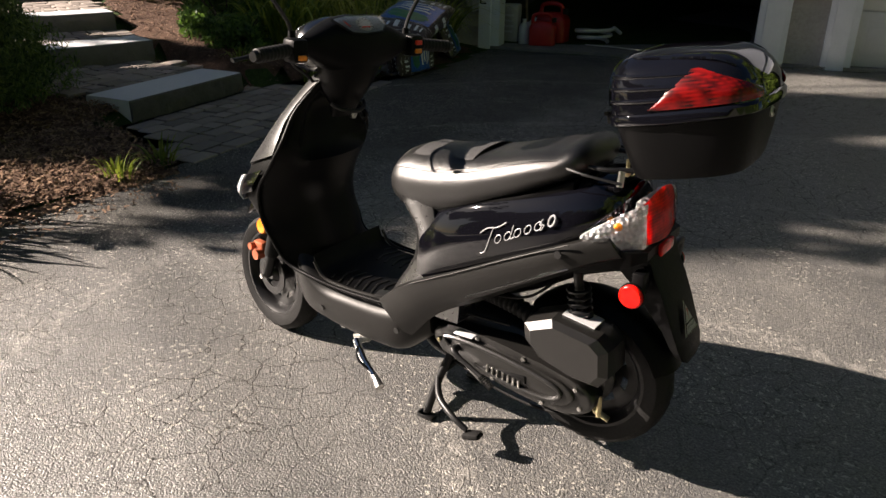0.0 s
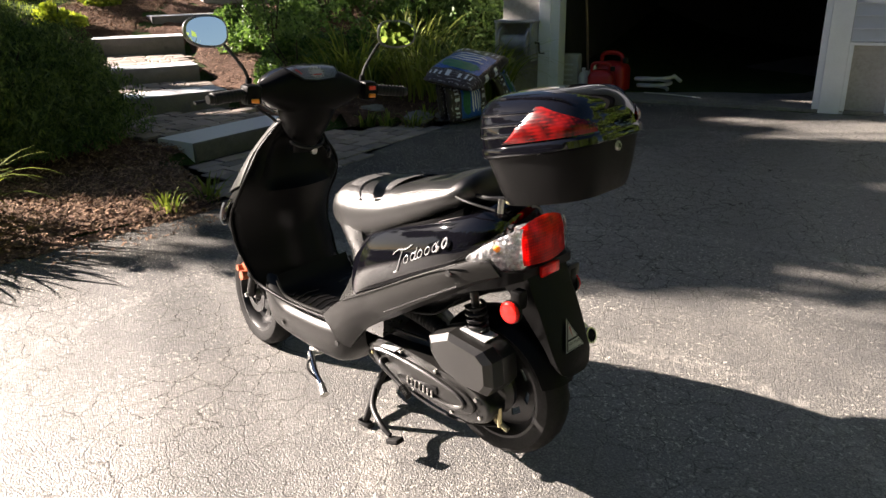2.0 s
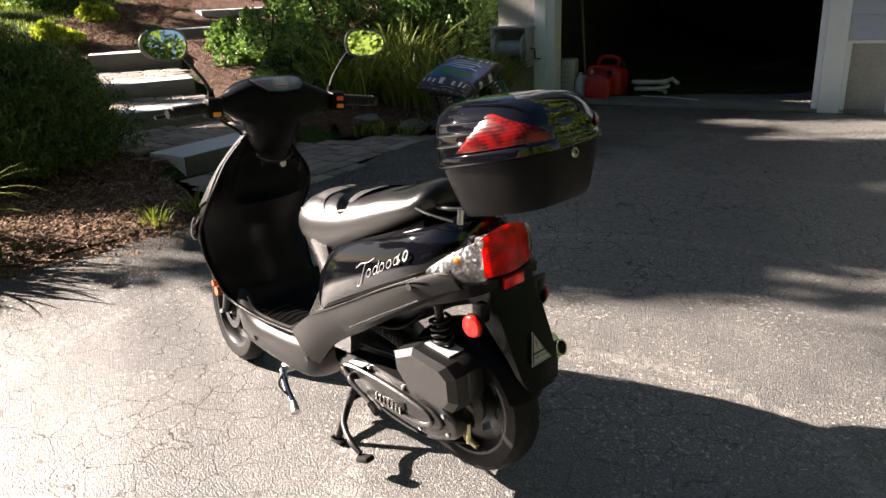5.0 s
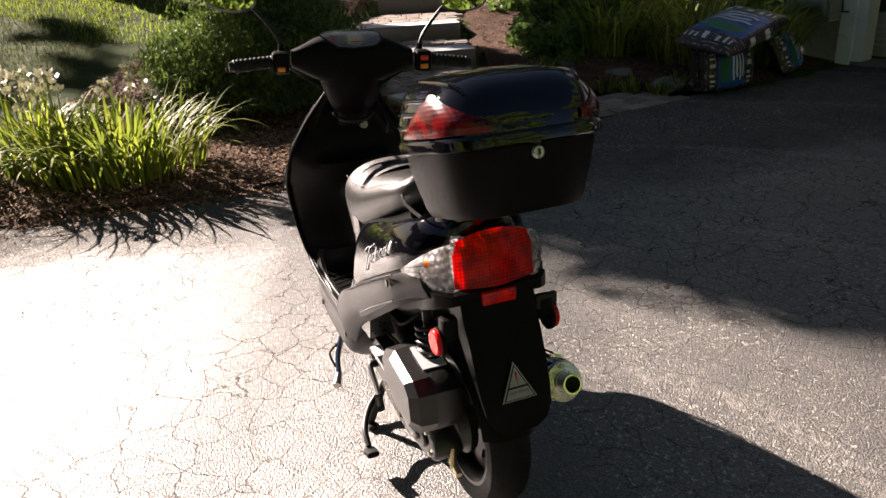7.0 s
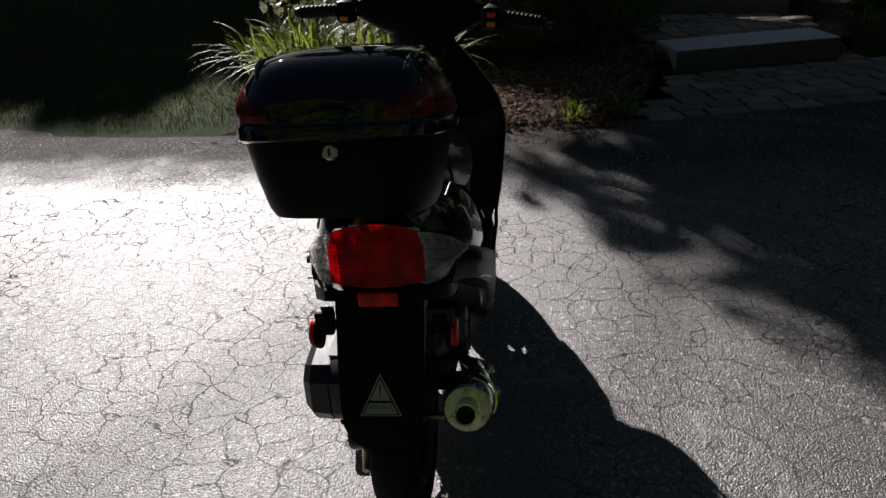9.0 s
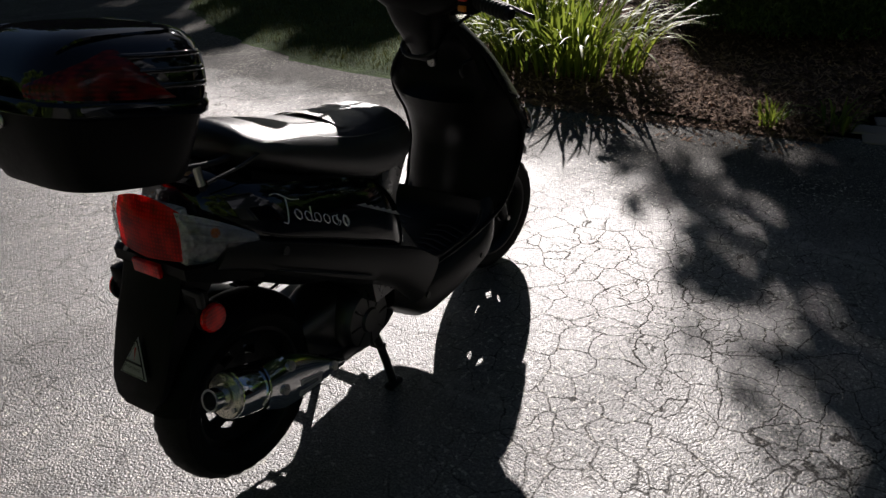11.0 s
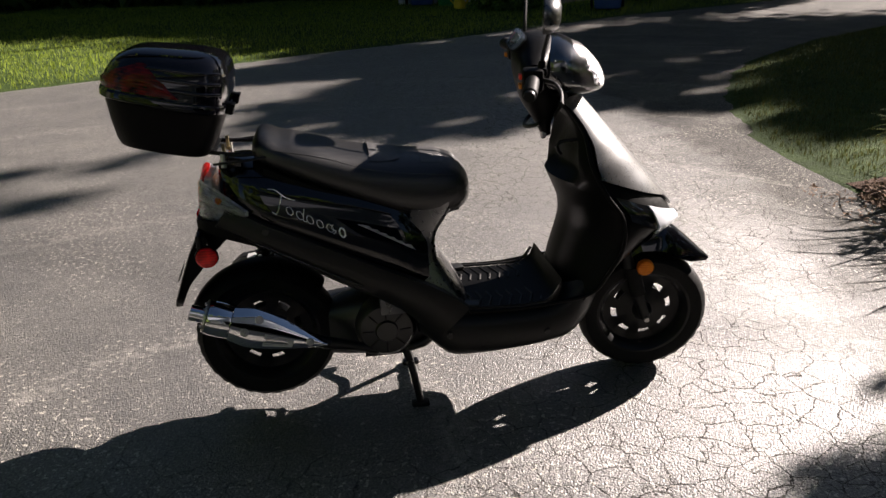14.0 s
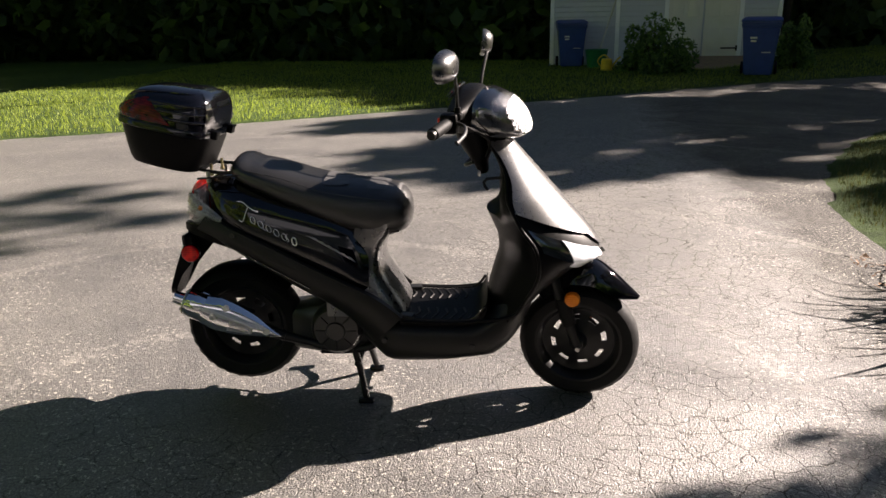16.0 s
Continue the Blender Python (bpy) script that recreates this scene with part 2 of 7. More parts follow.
M["lime_leaf"] = leaf_material("lime_leaf", (0.14, 0.20, 0.025), (0.42, 0.46, 0.06), 0.45)
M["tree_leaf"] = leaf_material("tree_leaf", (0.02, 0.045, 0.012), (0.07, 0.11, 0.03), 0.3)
# brighter copy of tree_leaf: sunlight on the woods is put into its colour
M["sun_tinted_leaf"] = leaf_material("sun_tinted_leaf", (0.06, 0.11, 0.02), (0.26, 0.34, 0.07), 0.4)
M["chips"] = leaf_material("chips", (0.055, 0.032, 0.021), (0.37, 0.235, 0.155), 0.0, 0.9)
M["bark"] = ground_material("bark", (0.025, 0.02, 0.016), (0.06, 0.05, 0.04), (0.11, 0.095, 0.08), 12.0)
M["white_trim"] = plain("white_trim", (0.80, 0.825, 0.87), 0.5, wear=0.06, scale=6)
M["siding"] = plain("siding", (0.50, 0.53, 0.62), 0.55, wear=0.05, scale=5)
M["door_white"] = plain("door_white", (0.70, 0.69, 0.66), 0.5, wear=0.05, scale=4)
# near-black base puts the shade of the garage's inside into the colour
M["unlit_wall"] = plain("unlit_wall", (0.05, 0.047, 0.043), 0.9, wear=0.3, scale=3)
M["roof"] = plain("roof", (0.06, 0.058, 0.056), 0.9, wear=0.3, scale=8)
M["gloss_black"] = plain("gloss_black", (0.003, 0.003, 0.0045), 0.02, wear=0.1, scale=9, spec=0.65)
M["gloss_worn"] = plain("gloss_worn", (0.004, 0.004, 0.005), 0.10, wear=0.1, scale=9, spec=1.0, ior=1.8)
M["satin_black"] = plain("satin_black", (0.006, 0.0058, 0.0058), 0.28, wear=0.06, scale=9, spec=0.95, ior=1.95)
M["matte_black"] = plain("matte_black", (0.0021, 0.0021, 0.0023), 0.42, wear=0.2, scale=12, grain=0.2, spec=0.11)
M["satin_grey"] = plain("satin_grey", (0.0075, 0.0071, 0.0065), 0.41, wear=0.12, scale=12, grain=0.15, spec=0.34)
M["vinyl"] = plain("vinyl", (0.0055, 0.0053, 0.0052), 0.35, wear=0.12, scale=20, grain=0.3, grain_scale=900, spec=0.85)
M["vinyl_carbon"] = plain("vinyl_carbon", (0.045, 0.044, 0.044), 0.42, wear=0.15, scale=20, grain=1.0, grain_scale=330, spec=0.9)
M["rubber"] = plain("rubber", (0.005, 0.0049, 0.0048), 0.7, wear=0.3, scale=25, grain=0.3, grain_scale=250, spec=0.2)
M["rubber_grip"] = plain("rubber_grip", (0.010, 0.010, 0.010), 0.6, wear=0.2, scale=40, spec=0.2)
M["engine_black"] = plain("engine_black", (0.011, 0.0106, 0.010), 0.34, wear=0.25, scale=18, grain=0.2, spec=0.7)
M["steel_rim"] = plain("steel_rim", (0.007, 0.007, 0.0075), 0.36, metal=0.0, wear=0.2, scale=20, spec=0.3)
M["chrome"] = plain("chrome", (0.82, 0.82, 0.83), 0.07, metal=1.0, wear=0.05, scale=30)
M["steel"] = plain("steel", (0.5, 0.49, 0.47), 0.3, metal=1.0, wear=0.2, scale=30)
M["brass"] = plain("brass", (0.60, 0.52, 0.30), 0.35, metal=1.0, wear=0.3, scale=40)
M["cowl_gloss"] = plain("cowl_gloss", (0.004, 0.004, 0.005), 0.16, wear=0.1, scale=9, spec=1.0, ior=2.1)
M["lens_white"] = plain("lens_white", (0.72, 0.74, 0.78), 0.12, wear=0.05, scale=30, spec=0.8)
M["plated"] = plain("plated", (0.72, 0.68, 0.60), 0.30, metal=1.0, wear=0.3, scale=40)
M["bronze_red"] = plain("bronze_red", (0.42, 0.11, 0.05), 0.4, metal=0.3, wear=0.3, scale=50)
def facet_material():
    """Bright plated lamp reflector pressed into many small facets."""
    m, nt, b = nodes_of("bowl")
    v = coords(nt)
    b.inputs["Base Color"].default_value = (.93, .93, .94, 1)
    b.inputs["Metallic"].default_value = .55
    b.inputs["Roughness"].default_value = .2
    bump(nt, b, voro(nt, v, 85.0), 1.0, .008)
    return m


M["bowl"] = facet_material()
M["mirror"] = plain("mirror", (0.92, 0.92, 0.92), 0.01, metal=1.0, wear=0.01)
M["silver"] = plain("silver", (0.80, 0.80, 0.82), 0.22, metal=0.7, wear=0.08, scale=60)
M["red_lens"] = lens_material("red_lens", (0.95, 0.010, 0.006), (0.38, 0.004, 0.003))
M["red_smoked"] = lens_material("red_smoked", (0.15, 0.004, 0.004), (0.025, 0.002, 0.002))
M["amber_lens"] = lens_material("amber_lens", (0.95, 0.28, 0.02), (0.75, 0.16, 0.01))
M["clear_lens"] = glass_like("clear_lens", (0.99, 0.99, 1.0), 0.02, 1.0, 1.3)
M["dial"] = plain("dial", (0.26, 0.30, 0.37), 0.3, wear=0.12, scale=40)
M["dial_glass"] = glass_like("dial_glass", (0.98, 0.98, 0.99), 0.02, 1.0, 1.12)
M["label_white"] = plain("label_white", (0.72, 0.72, 0.70), 0.4, wear=0.05, scale=40)
M["label_black"] = plain("label_black", (0.01, 0.01, 0.01), 0.4, wear=0.1)
M["label_red"] = plain("label_red", (0.55, 0.03, 0.02), 0.4, wear=0.1)
M["label_grey"] = plain("label_grey", (0.55, 0.56, 0.57), 0.35, wear=0.08, scale=50)
M["button_orange"] = plain("button_orange", (0.8, 0.25, 0.02), 0.4, wear=0.1)
M["button_red"] = plain("button_red", (0.8, 0.05, 0.02), 0.4, wear=0.1)
def sack_material():
    m, nt, b = nodes_of("bag_brown")
    v = coords(nt)
    base = ramp(nt, noise_tex(nt, v, 16.0, 5), [(0.3, (0.020, 0.012, 0.011)), (0.7, (0.075, 0.05, 0.045))])
    # small pale print in rows; light caught on creases is painted in with it
    w = nt.nodes.new("ShaderNodeTexWave")
    w.bands_direction = "X"
    w.inputs["Scale"].default_value = 9.0
    w.inputs["Distortion"].default_value = 5.0
    w.inputs["Detail"].default_value = 3.0
    link(nt, v, w.inputs["Vector"])
    pale = mathn(nt, "MULTIPLY", ramp(nt, w.outputs["Fac"], [(0.80, (0, 0, 0)), (0.92, (1, 1, 1))]), ramp(nt, noise_tex(nt, v, 28.0, 2), [(0.48, (0, 0, 0)), (0.56, (1, 1, 1))]))
    link(nt, mixc(nt, mathn(nt, "MULTIPLY", pale, 0.85), base, (0.42, 0.40, 0.38)), b.inputs["Base Color"])
    b.inputs["Roughness"].default_value = 0.32
    bump(nt, b, noise_tex(nt, v, 45.0, 3), 0.6, 0.01)
    return m


M["bag_brown"] = sack_material()
M["bag_blue"] = plain("bag_blue", (0.022, 0.11, 0.46), 0.3, wear=0.3, scale=18, grain=0.5, grain_scale=60)
M["bag_white"] = plain("bag_white", (0.78, 0.79, 0.82), 0.35, wear=0.15, scale=30)
M["bag_green"] = plain("bag_green", (0.02, 0.16, 0.075), 0.35, wear=0.3, scale=20)
M["bin_blue"] = plain("bin_blue", (0.016, 0.05, 0.23), 0.42, wear=0.2, scale=6)
M["can_red"] = plain("can_red", (0.42, 0.015, 0.012), 0.4, wear=0.2, scale=12)
M["jug_white"] = plain("jug_white", (0.62, 0.62, 0.58), 0.45, wear=0.1, scale=12)
M["box_card"] = plain("box_card", (0.45, 0.44, 0.41), 0.7, wear=0.15, scale=9)
M["hose_white"] = plain("hose_white", (0.55, 0.54, 0.5), 0.5, wear=0.15, scale=20)
M["reel_grey"] = plain("reel_grey", (0.33, 0.335, 0.35), 0.5, wear=0.2, scale=12)
M["wood"] = plain("wood", (0.20, 0.13, 0.08), 0.7, wear=0.35, scale=10)
M["iron"] = plain("iron", (0.005, 0.005, 0.0052), 0.42, wear=0.2, spec=0.35)
M["yellow"] = plain("yellow", (0.6, 0.42, 0.03), 0.5, wear=0.2)
M["rock"] = ground_material("rock", (0.10, 0.10, 0.10), (0.20, 0.19, 0.18), (0.32, 0.31, 0.29), 10.0, 0.9, 0.01)


# ---------------------------------------------------------------- mesh helpers
def finish(name, bm, mat, smooth=40.0):
    me = bpy.data.meshes.new(name)
    bmesh.ops.recalc_face_normals(bm, faces=bm.faces)
    bm.to_mesh(me)
    bm.free()
    me.materials.append(M[mat])
    if smooth:
        me.polygons.foreach_set("use_smooth", [True] * len(me.polygons))
        me.set_sharp_from_angle(angle=radians(smooth))
    return me


def part(name, bm, mat, parent=None, label="", smooth=40.0):
    """Links a bmesh as one mesh object under a thing or under a part."""
    ob = new(name, finish(name, bm, mat, smooth))
    if parent is not None:
        ob.parent = parent
    if label:
        tagged(ob, label)
    return ob


def soup(name, verts, faces, mat, smooth=False):
    me = bpy.data.meshes.new(name)
    me.from_pydata([tuple(v) for v in verts], [], [tuple(f) for f in faces])
    me.materials.append(M[mat])
    if smooth:
        me.polygons.foreach_set("use_smooth", [True] * len(me.polygons))
    return new(name, me)


def quads(name, arr, mat):
    """arr: n x k x 3 corner places of n separate faces."""
    n, k, _ = arr.shape
    me = bpy.data.meshes.new(name)
    me.vertices.add(n * k)
    me.vertices.foreach_set("co", arr.reshape(-1).astype(np.float32))
    me.loops.add(n * k)
    me.loops.foreach_set("vertex_index", np.arange(n * k, dtype=np.int32))
    me.polygons.add(n)
    me.polygons.foreach_set("loop_start", np.arange(0, n * k, k, dtype=np.int32))
    me.polygons.foreach_set("loop_total", np.full(n, k, dtype=np.int32))
    me.update(calc_edges=True)
    me.materials.append(M[mat])
    return new(name, me)


def thing(name, m, label, category, group="", kind=""):
    e = new(name)
    e.empty_display_size = 0.1
    e.matrix_basis = m
    return tagged(e, label, category, group, kind)


def box(bm, c, s, bevel=0.0, rot=None, seg=2):
    r = bmesh.ops.create_cube(bm, size=1.0)
    vs = r["verts"]
    m = Matrix.Translation(c) @ (rot if rot is not None else Matrix()) @ Matrix.Diagonal((*s, 1))
    bmesh.ops.transform(bm, matrix=m, verts=vs)
    if bevel:
        es = list({e for v in vs for e in v.link_edges})
        bmesh.ops.bevel(bm, geom=es, offset=bevel, segments=seg, affect="EDGES", profile=0.5)
    return bm


def loft(bm, rings, cap=True, closed=True):
    """Skin rings of points of equal count."""
    vs = [[bm.verts.new(p) for p in ring] for ring in rings]
    n = len(rings[0])
    for a, b in zip(vs, vs[1:]):
        for i in range(n if closed else n - 1):
            j = (i + 1) % n
            try:
                bm.faces.new((a[i], a[j], b[j], b[i]))
            except ValueError:
                pass
    if cap and closed:
        bm.faces.new(vs[0][::-1])
        bm.faces.new(vs[-1])
    return bm


def spline(pts, n):
    """n points on a smooth curve through the given rows of numbers."""
    p = np.array(pts, float)
    d = np.r_[0, np.cumsum(np.linalg.norm(np.diff(p[:, :3], axis=0), axis=1))]
    out = []
    for s in np.linspace(0, d[-1], n):
        i = min(max(int(np.searchsorted(d, s)) - 1, 0), len(p) - 2)
        u = (s - d[i]) / (d[i + 1] - d[i] + 1e-12)
        p0, p1, p2, p3 = p[max(i - 1, 0)], p[i], p[i + 1], p[min(i + 2, len(p) - 1)]
        out.append(0.5 * (2 * p1 + (p2 - p0) * u + (2 * p0 - 5 * p1 + 4 * p2 - p3) * u * u + (3 * p1 - p0 - 3 * p2 + p3) * u ** 3))
    return np.array(out)


def tube(bm, pts, r, n=10, steps=0, flat=1.0):
    """A round bar along points; r: one radius or one for each point."""
    p = np.array(pts, float)
    rr = np.array([r] * len(p) if isinstance(r, (int, float)) else r, float)
    rows = np.c_[p, rr]
    if steps:
        rows = spline(rows, steps)
    rings, up = [], None
    for i, q in enumerate(rows):
        d = rows[min(i + 1, len(rows) - 1)][:3] - rows[max(i - 1, 0)][:3]
        d = Vector(d).normalized()
        if up is None:
            up = d.orthogonal().normalized()
        side = d.cross(up)
        if side.length < 1e-5:
            side = d.orthogonal()
        side.normalize()
        up = side.cross(d).normalized()
        rings.append([Vector(q[:3]) + float(q[3]) * (math.cos(a) * side + flat * math.sin(a) * up) for a in np.linspace(0, 2 * math.pi, n, endpoint=False).tolist()])
    return loft(bm, rings)


def lathe(bm, prof, n=48, m=None, mod=None):
    """Turns a profile of (radius, along y) about the y axis. A closed profile makes a ring."""
    closed = prof[0] == prof[-1]
    pr = prof[:-1] if closed else prof
    rings = []
    for i in range(n):
        a = 2 * math.pi * i / n
        ring = []
        for k, (r, y) in enumerate(pr):
            q = r if mod is None else mod(i, k, r)
            p = Vector((q * math.cos(a), y, q * math.sin(a)))
            ring.append(m @ p if m is not None else p)
        rings.append(ring)
    vs = [[bm.verts.new(p) for p in ring] for ring in rings]
    cnt = len(pr)
    for i in range(n):
        a, b = vs[i], vs[(i + 1) % n]
        for k in range(cnt if closed else cnt - 1):
            j = (k + 1) % cnt
            bm.faces.new((a[k], b[k], b[j], a[j]))
    if not closed:
        for k in (0, cnt - 1):
            if pr[k][0] > 1e-6:
                bm.faces.new([vs[i][k] for i in range(n)])
    bmesh.ops.remove_doubles(bm, verts=bm.verts, dist=1e-6)
    return bm


def plate(bm, outline, y0, y1, bevel=0.0):
    """An outline in x and z, thick from y0 to y1."""
    a = [bm.verts.new((x, y0, z)) for x, z in outline]
    b = [bm.verts.new((x, y1, z)) for x, z in outline]
    n = len(outline)
    f0, f1 = bm.faces.new(a), bm.faces.new(b[::-1])
    for i in range(n):
        bm.faces.new((a[i], b[i], b[(i + 1) % n], a[(i + 1) % n]))
    if bevel:
        es = list(f0.edges) + list(f1.edges)
        bmesh.ops.bevel(bm, geom=es, offset=bevel, segments=2, affect="EDGES", profile=0.5)
    return bm


def spin(axis, deg):
    return Matrix.Rotation(radians(deg), 4, axis)


def B():
    return bmesh.new()


# ---------------------------------------------------------------- ground
DRIVE = [(-14, -9), (-2.2, -7.62), (1.55, -6.24), (2.12, -6.02), (4.64, -5.08), (4.78, -4.96), (4.42, -4.0), (4.3, -3.1), (4.15, -2.6), (3.72, -1.6), (3.5, -1.0),
         (3.36, -0.3), (3.27, 0.45), (3.21, 1.1), (3.15, 2.0), (3.12, 2.8), (3.17, 3.4), (3.5, 4.6), (4.14, 6.0), (4.85, 6.95),
         (6.5, 8.5), (9.5, 10.6), (14, 13.2), (24, 18), (24, 23.5), (14, 18), (10.5, 16.0), (7.5, 14.3), (5.1, 12.95), (2.65, 11.1), (1.3, 10.0),
         (-0.5, 8.9), (-2.4, 7.5), (-4.0, 6.4), (-5.2, 5.75), (-9, 4.4), (-14, 3.6)]
DR = np.array(DRIVE)


def edge_distance(poly, x, y):
    """Distance to a polygon's edge, below zero inside it, for arrays of places."""
    x, y = np.asarray(x, float), np.asarray(y, float)
    best = np.full(x.shape, 1e9)
    inside = np.zeros(x.shape, bool)
    for (ax, ay), (bx, by) in zip(poly, np.roll(poly, -1, axis=0)):
        ex, ey = bx - ax, by - ay
        u = np.clip(((x - ax) * ex + (y - ay) * ey) / (ex * ex + ey * ey), 0, 1)
        best = np.minimum(best, np.hypot(x - ax - u * ex, y - ay - u * ey))
        if ay != by:
            cross = (ay > y) != (by > y)
            inside ^= cross & (x < ax + (y - ay) * ex / ey)
    return np.where(inside, -best, best)


def step01(a, b, x):
    u = np.clip((x - a) / (b - a), 0, 1)
    return u * u * (3 - 2 * u)


PAVED = [([(3.31, -0.27), (3.45, -1.02), (3.69, -1.65), (4.09, -2.58), (4.25, -3.05), (4.52, -2.75), (4.78, -2.25), (4.92, -1.8), (4.72, -1.45), (4.44, -0.55)], 0.010),
         ([(4.80, -0.55), (5.14, -1.75), (6.02, -1.72), (6.14, -0.42), (5.4, -0.35)], 0.158),
         ([(6.42, -0.5), (6.32, -1.72), (6.98, -1.8), (7.18, -0.6)], 0.322),
         ([(7.50, -0.75), (7.30, -1.9), (8.42, -2.3), (8.8, -1.25)], 0.484)]
SLABS = [((4.48, -0.63), (4.81, -1.78), 0.158, 0.43), ((6.1, -0.48), (5.97, -1.66), 0.32, 0.42), ((7.15, -0.65), (6.95, -1.82), 0.48, 0.42),
         ((8.75, -1.3), (8.4, -2.3), 0.69, 0.45), ((9.75, -2.45), (9.5, -3.6), 0.88, 0.45), ((10.9, -3.75), (10.6, -5.1), 1.09, 0.45), ((12.1, -5.2), (11.8, -6.3), 1.33, 0.45)]
HILL_X = (3.3, 4.45, 4.9, 6.0, 6.95, 8.4, 9.6, 10.8, 12.0, 16.0, 25.0, 60.0)
HILL_Z = (0.0, 0.015, 0.12, 0.19, 0.34, 0.55, 0.74, 0.93, 1.16, 1.6, 2.2, 3.0)


def height(x, y):
    x, y = np.asarray(x, float), np.asarray(y, float)
    d = edge_distance(DR, x, y)
    hill = np.interp(x, HILL_X, HILL_Z) * (1 - 0.6 * step01(2.0, 7.0, y)) * step01(0.0, 1.6, d)
    hill = hill + 0.5 * step01(0.4, 2.5, d) * step01(5.0, 8.0, x) * (1 - step01(8.6, 9.8, x)) * step01(-3.2, -5.0, y)
    wob = 0.02 * np.sin(1.7 * x + 0.6 * y) * np.sin(1.3 * y - 0.4 * x) * step01(0.3, 2.0, d)
    z = np.where(d < 0, np.where(d < -0.3, -0.03, -0.005), 0.003 + 0.03 * step01(0.0, 0.35, d) + hill + wob)
    for poly, pz in PAVED:
        z = np.where((edge_distance(np.array(poly), x, y) < 0.12) & (d > 0), np.minimum(z, pz - 0.06), z)
    for (ax, ay), (bx, by), top, dep in SLABS:
        # the soil lies below each slab
        L = math.hypot(bx - ax, by - ay)
        ux, uy = (bx - ax) / L, (by - ay) / L
        u, v = (x - ax) * ux + (y - ay) * uy, -(x - ax) * uy + (y - ay) * ux
        z = np.where((u > -.22) & (u < L + .22) & (v > -.6) & (v < dep + .2), np.minimum(z, top - np.where(v < 0, .16, .06)), z)
    return z


def ground_lines(lo, hi, step, far):
    mid = list(np.arange(lo, hi + 1e-6, step))
    out = [lo - v for v in (3, 8, 18, 40, 90, 200, far)][::-1]
    return np.array(out + mid + [hi + v for v in (3, 8, 18, 40, 90, 200, far)])


def build_ground():
    gx, gy = ground_lines(-10, 20, 0.2, 600), ground_lines(-10, 22, 0.2, 600)
    X, Y = np.meshgrid(gx, gy)
    Z = height(X, Y)
    nx, ny = len(gx), len(gy)
    verts = np.c_[X.ravel(), Y.ravel(), Z.ravel()]
    idx = np.arange(nx * ny).reshape(ny, nx)
    faces = np.stack([idx[:-1, :-1], idx[:-1, 1:], idx[1:, 1:], idx[1:, :-1]], -1).reshape(-1, 4)
    g = soup("ground", verts, faces.tolist(), "grass_soil", True)
    tagged(g, "dark green lawn soil rising into a garden slope", "ground", kind="structure")
    bm = B()
    top = [bm.verts.new((x, y, 0.0)) for x, y in DRIVE]
    low = [bm.verts.new((x, y, -0.06)) for x, y in DRIVE]
    bm.faces.new(top)
    for i in range(len(top)):
        j = (i + 1) % len(top)
        bm.faces.new((top[i], low[i], low[j], top[j]))
    bmesh.ops.triangulate(bm, faces=bm.faces)
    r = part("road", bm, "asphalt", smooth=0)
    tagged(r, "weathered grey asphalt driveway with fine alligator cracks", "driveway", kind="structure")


build_ground()


def sheet(name, poly, lift, mat, label, category, step=0.12):
    """A thin layer that follows the ground inside a polygon."""
    p = np.array(poly)
    gx = np.arange(p[:, 0].min(), p[:, 0].max() + step, step)
    gy = np.arange(p[:, 1].min(), p[:, 1].max() + step, step)
    X, Y = np.meshgrid(gx, gy)
    keep = edge_distance(p, X, Y) < 0.07 + 0.05 * np.sin(9 * X + 5 * Y)
    for other, _ in PAVED:
        keep &= edge_distance(np.array(other), X, Y) > 0.02
    rs = np.random.RandomState(5)
    # the layer thins out to nothing at its rim
    thick = np.clip((0.06 - edge_distance(p, X, Y)) / 0.2, 0, 1)
    Z = np.maximum(height(X, Y), 0.0) + 0.003 + (lift + rs.uniform(0, 0.018, X.shape)) * thick
    nx = len(gx)
    idx = np.arange(X.size).reshape(X.shape)
    f = np.stack([idx[:-1, :-1], idx[:-1, 1:], idx[1:, 1:], idx[1:, :-1]], -1)
    ok = keep[:-1, :-1] & keep[:-1, 1:] & keep[1:, 1:] & keep[1:, :-1]
    used = f[ok]
    ids = np.unique(used)
    back = {int(v): i for i, v in enumerate(ids)}
    V = np.c_[X.ravel(), Y.ravel(), Z.ravel()][ids]
    ob = soup(name, V, [[back[int(v)] for v in q] for q in used], mat, True)
    return tagged(ob, label, category, kind="structure")


BED_A = [(3.14, 2.1), (3.16, 1.1), (3.22, 0.45), (3.3, -0.28), (4.5, -0.5), (5.0, -1.2), (7.0, -1.2), (8.9, -1.8), (11, -3.2), (13, -5.0), (12.4, -2.9), (9.6, -.4), (7.4, 1.3), (4.8, 2.5)]
BED_B = [(4.2, -2.6), (4.35, -3.1), (4.45, -3.95), (4.8, -4.85), (5.6, -4.3), (8.5, -5.6), (14.5, -9.0), (14.6, -5.2), (11, -3.2), (8.9, -1.8), (7.0, -1.2), (5.0, -1.2), (4.7, -1.6), (4.9, -2.0), (4.6, -2.6)]
sheet("ground_mulch", BED_A, 0.012, "mulch", "brown shredded bark mulch bed beside the driveway", "mulch bed")
sheet("ground_mulch_far", BED_B, 0.012, "mulch", "dark bark mulch bed under shrubs by the garage", "mulch bed")


def scatter(poly, n, seed, power=0.0):
    p = np.array(poly)
    rs = np.random.RandomState(seed)
    out = np.empty((0, 2))
    while len(out) < n:
        q = rs.uniform(p.min(0), p.max(0), (n * 2, 2))
        out = np.r_[out, q[edge_distance(p, q[:, 0], q[:, 1]) < 0]]
    return out[:n], rs


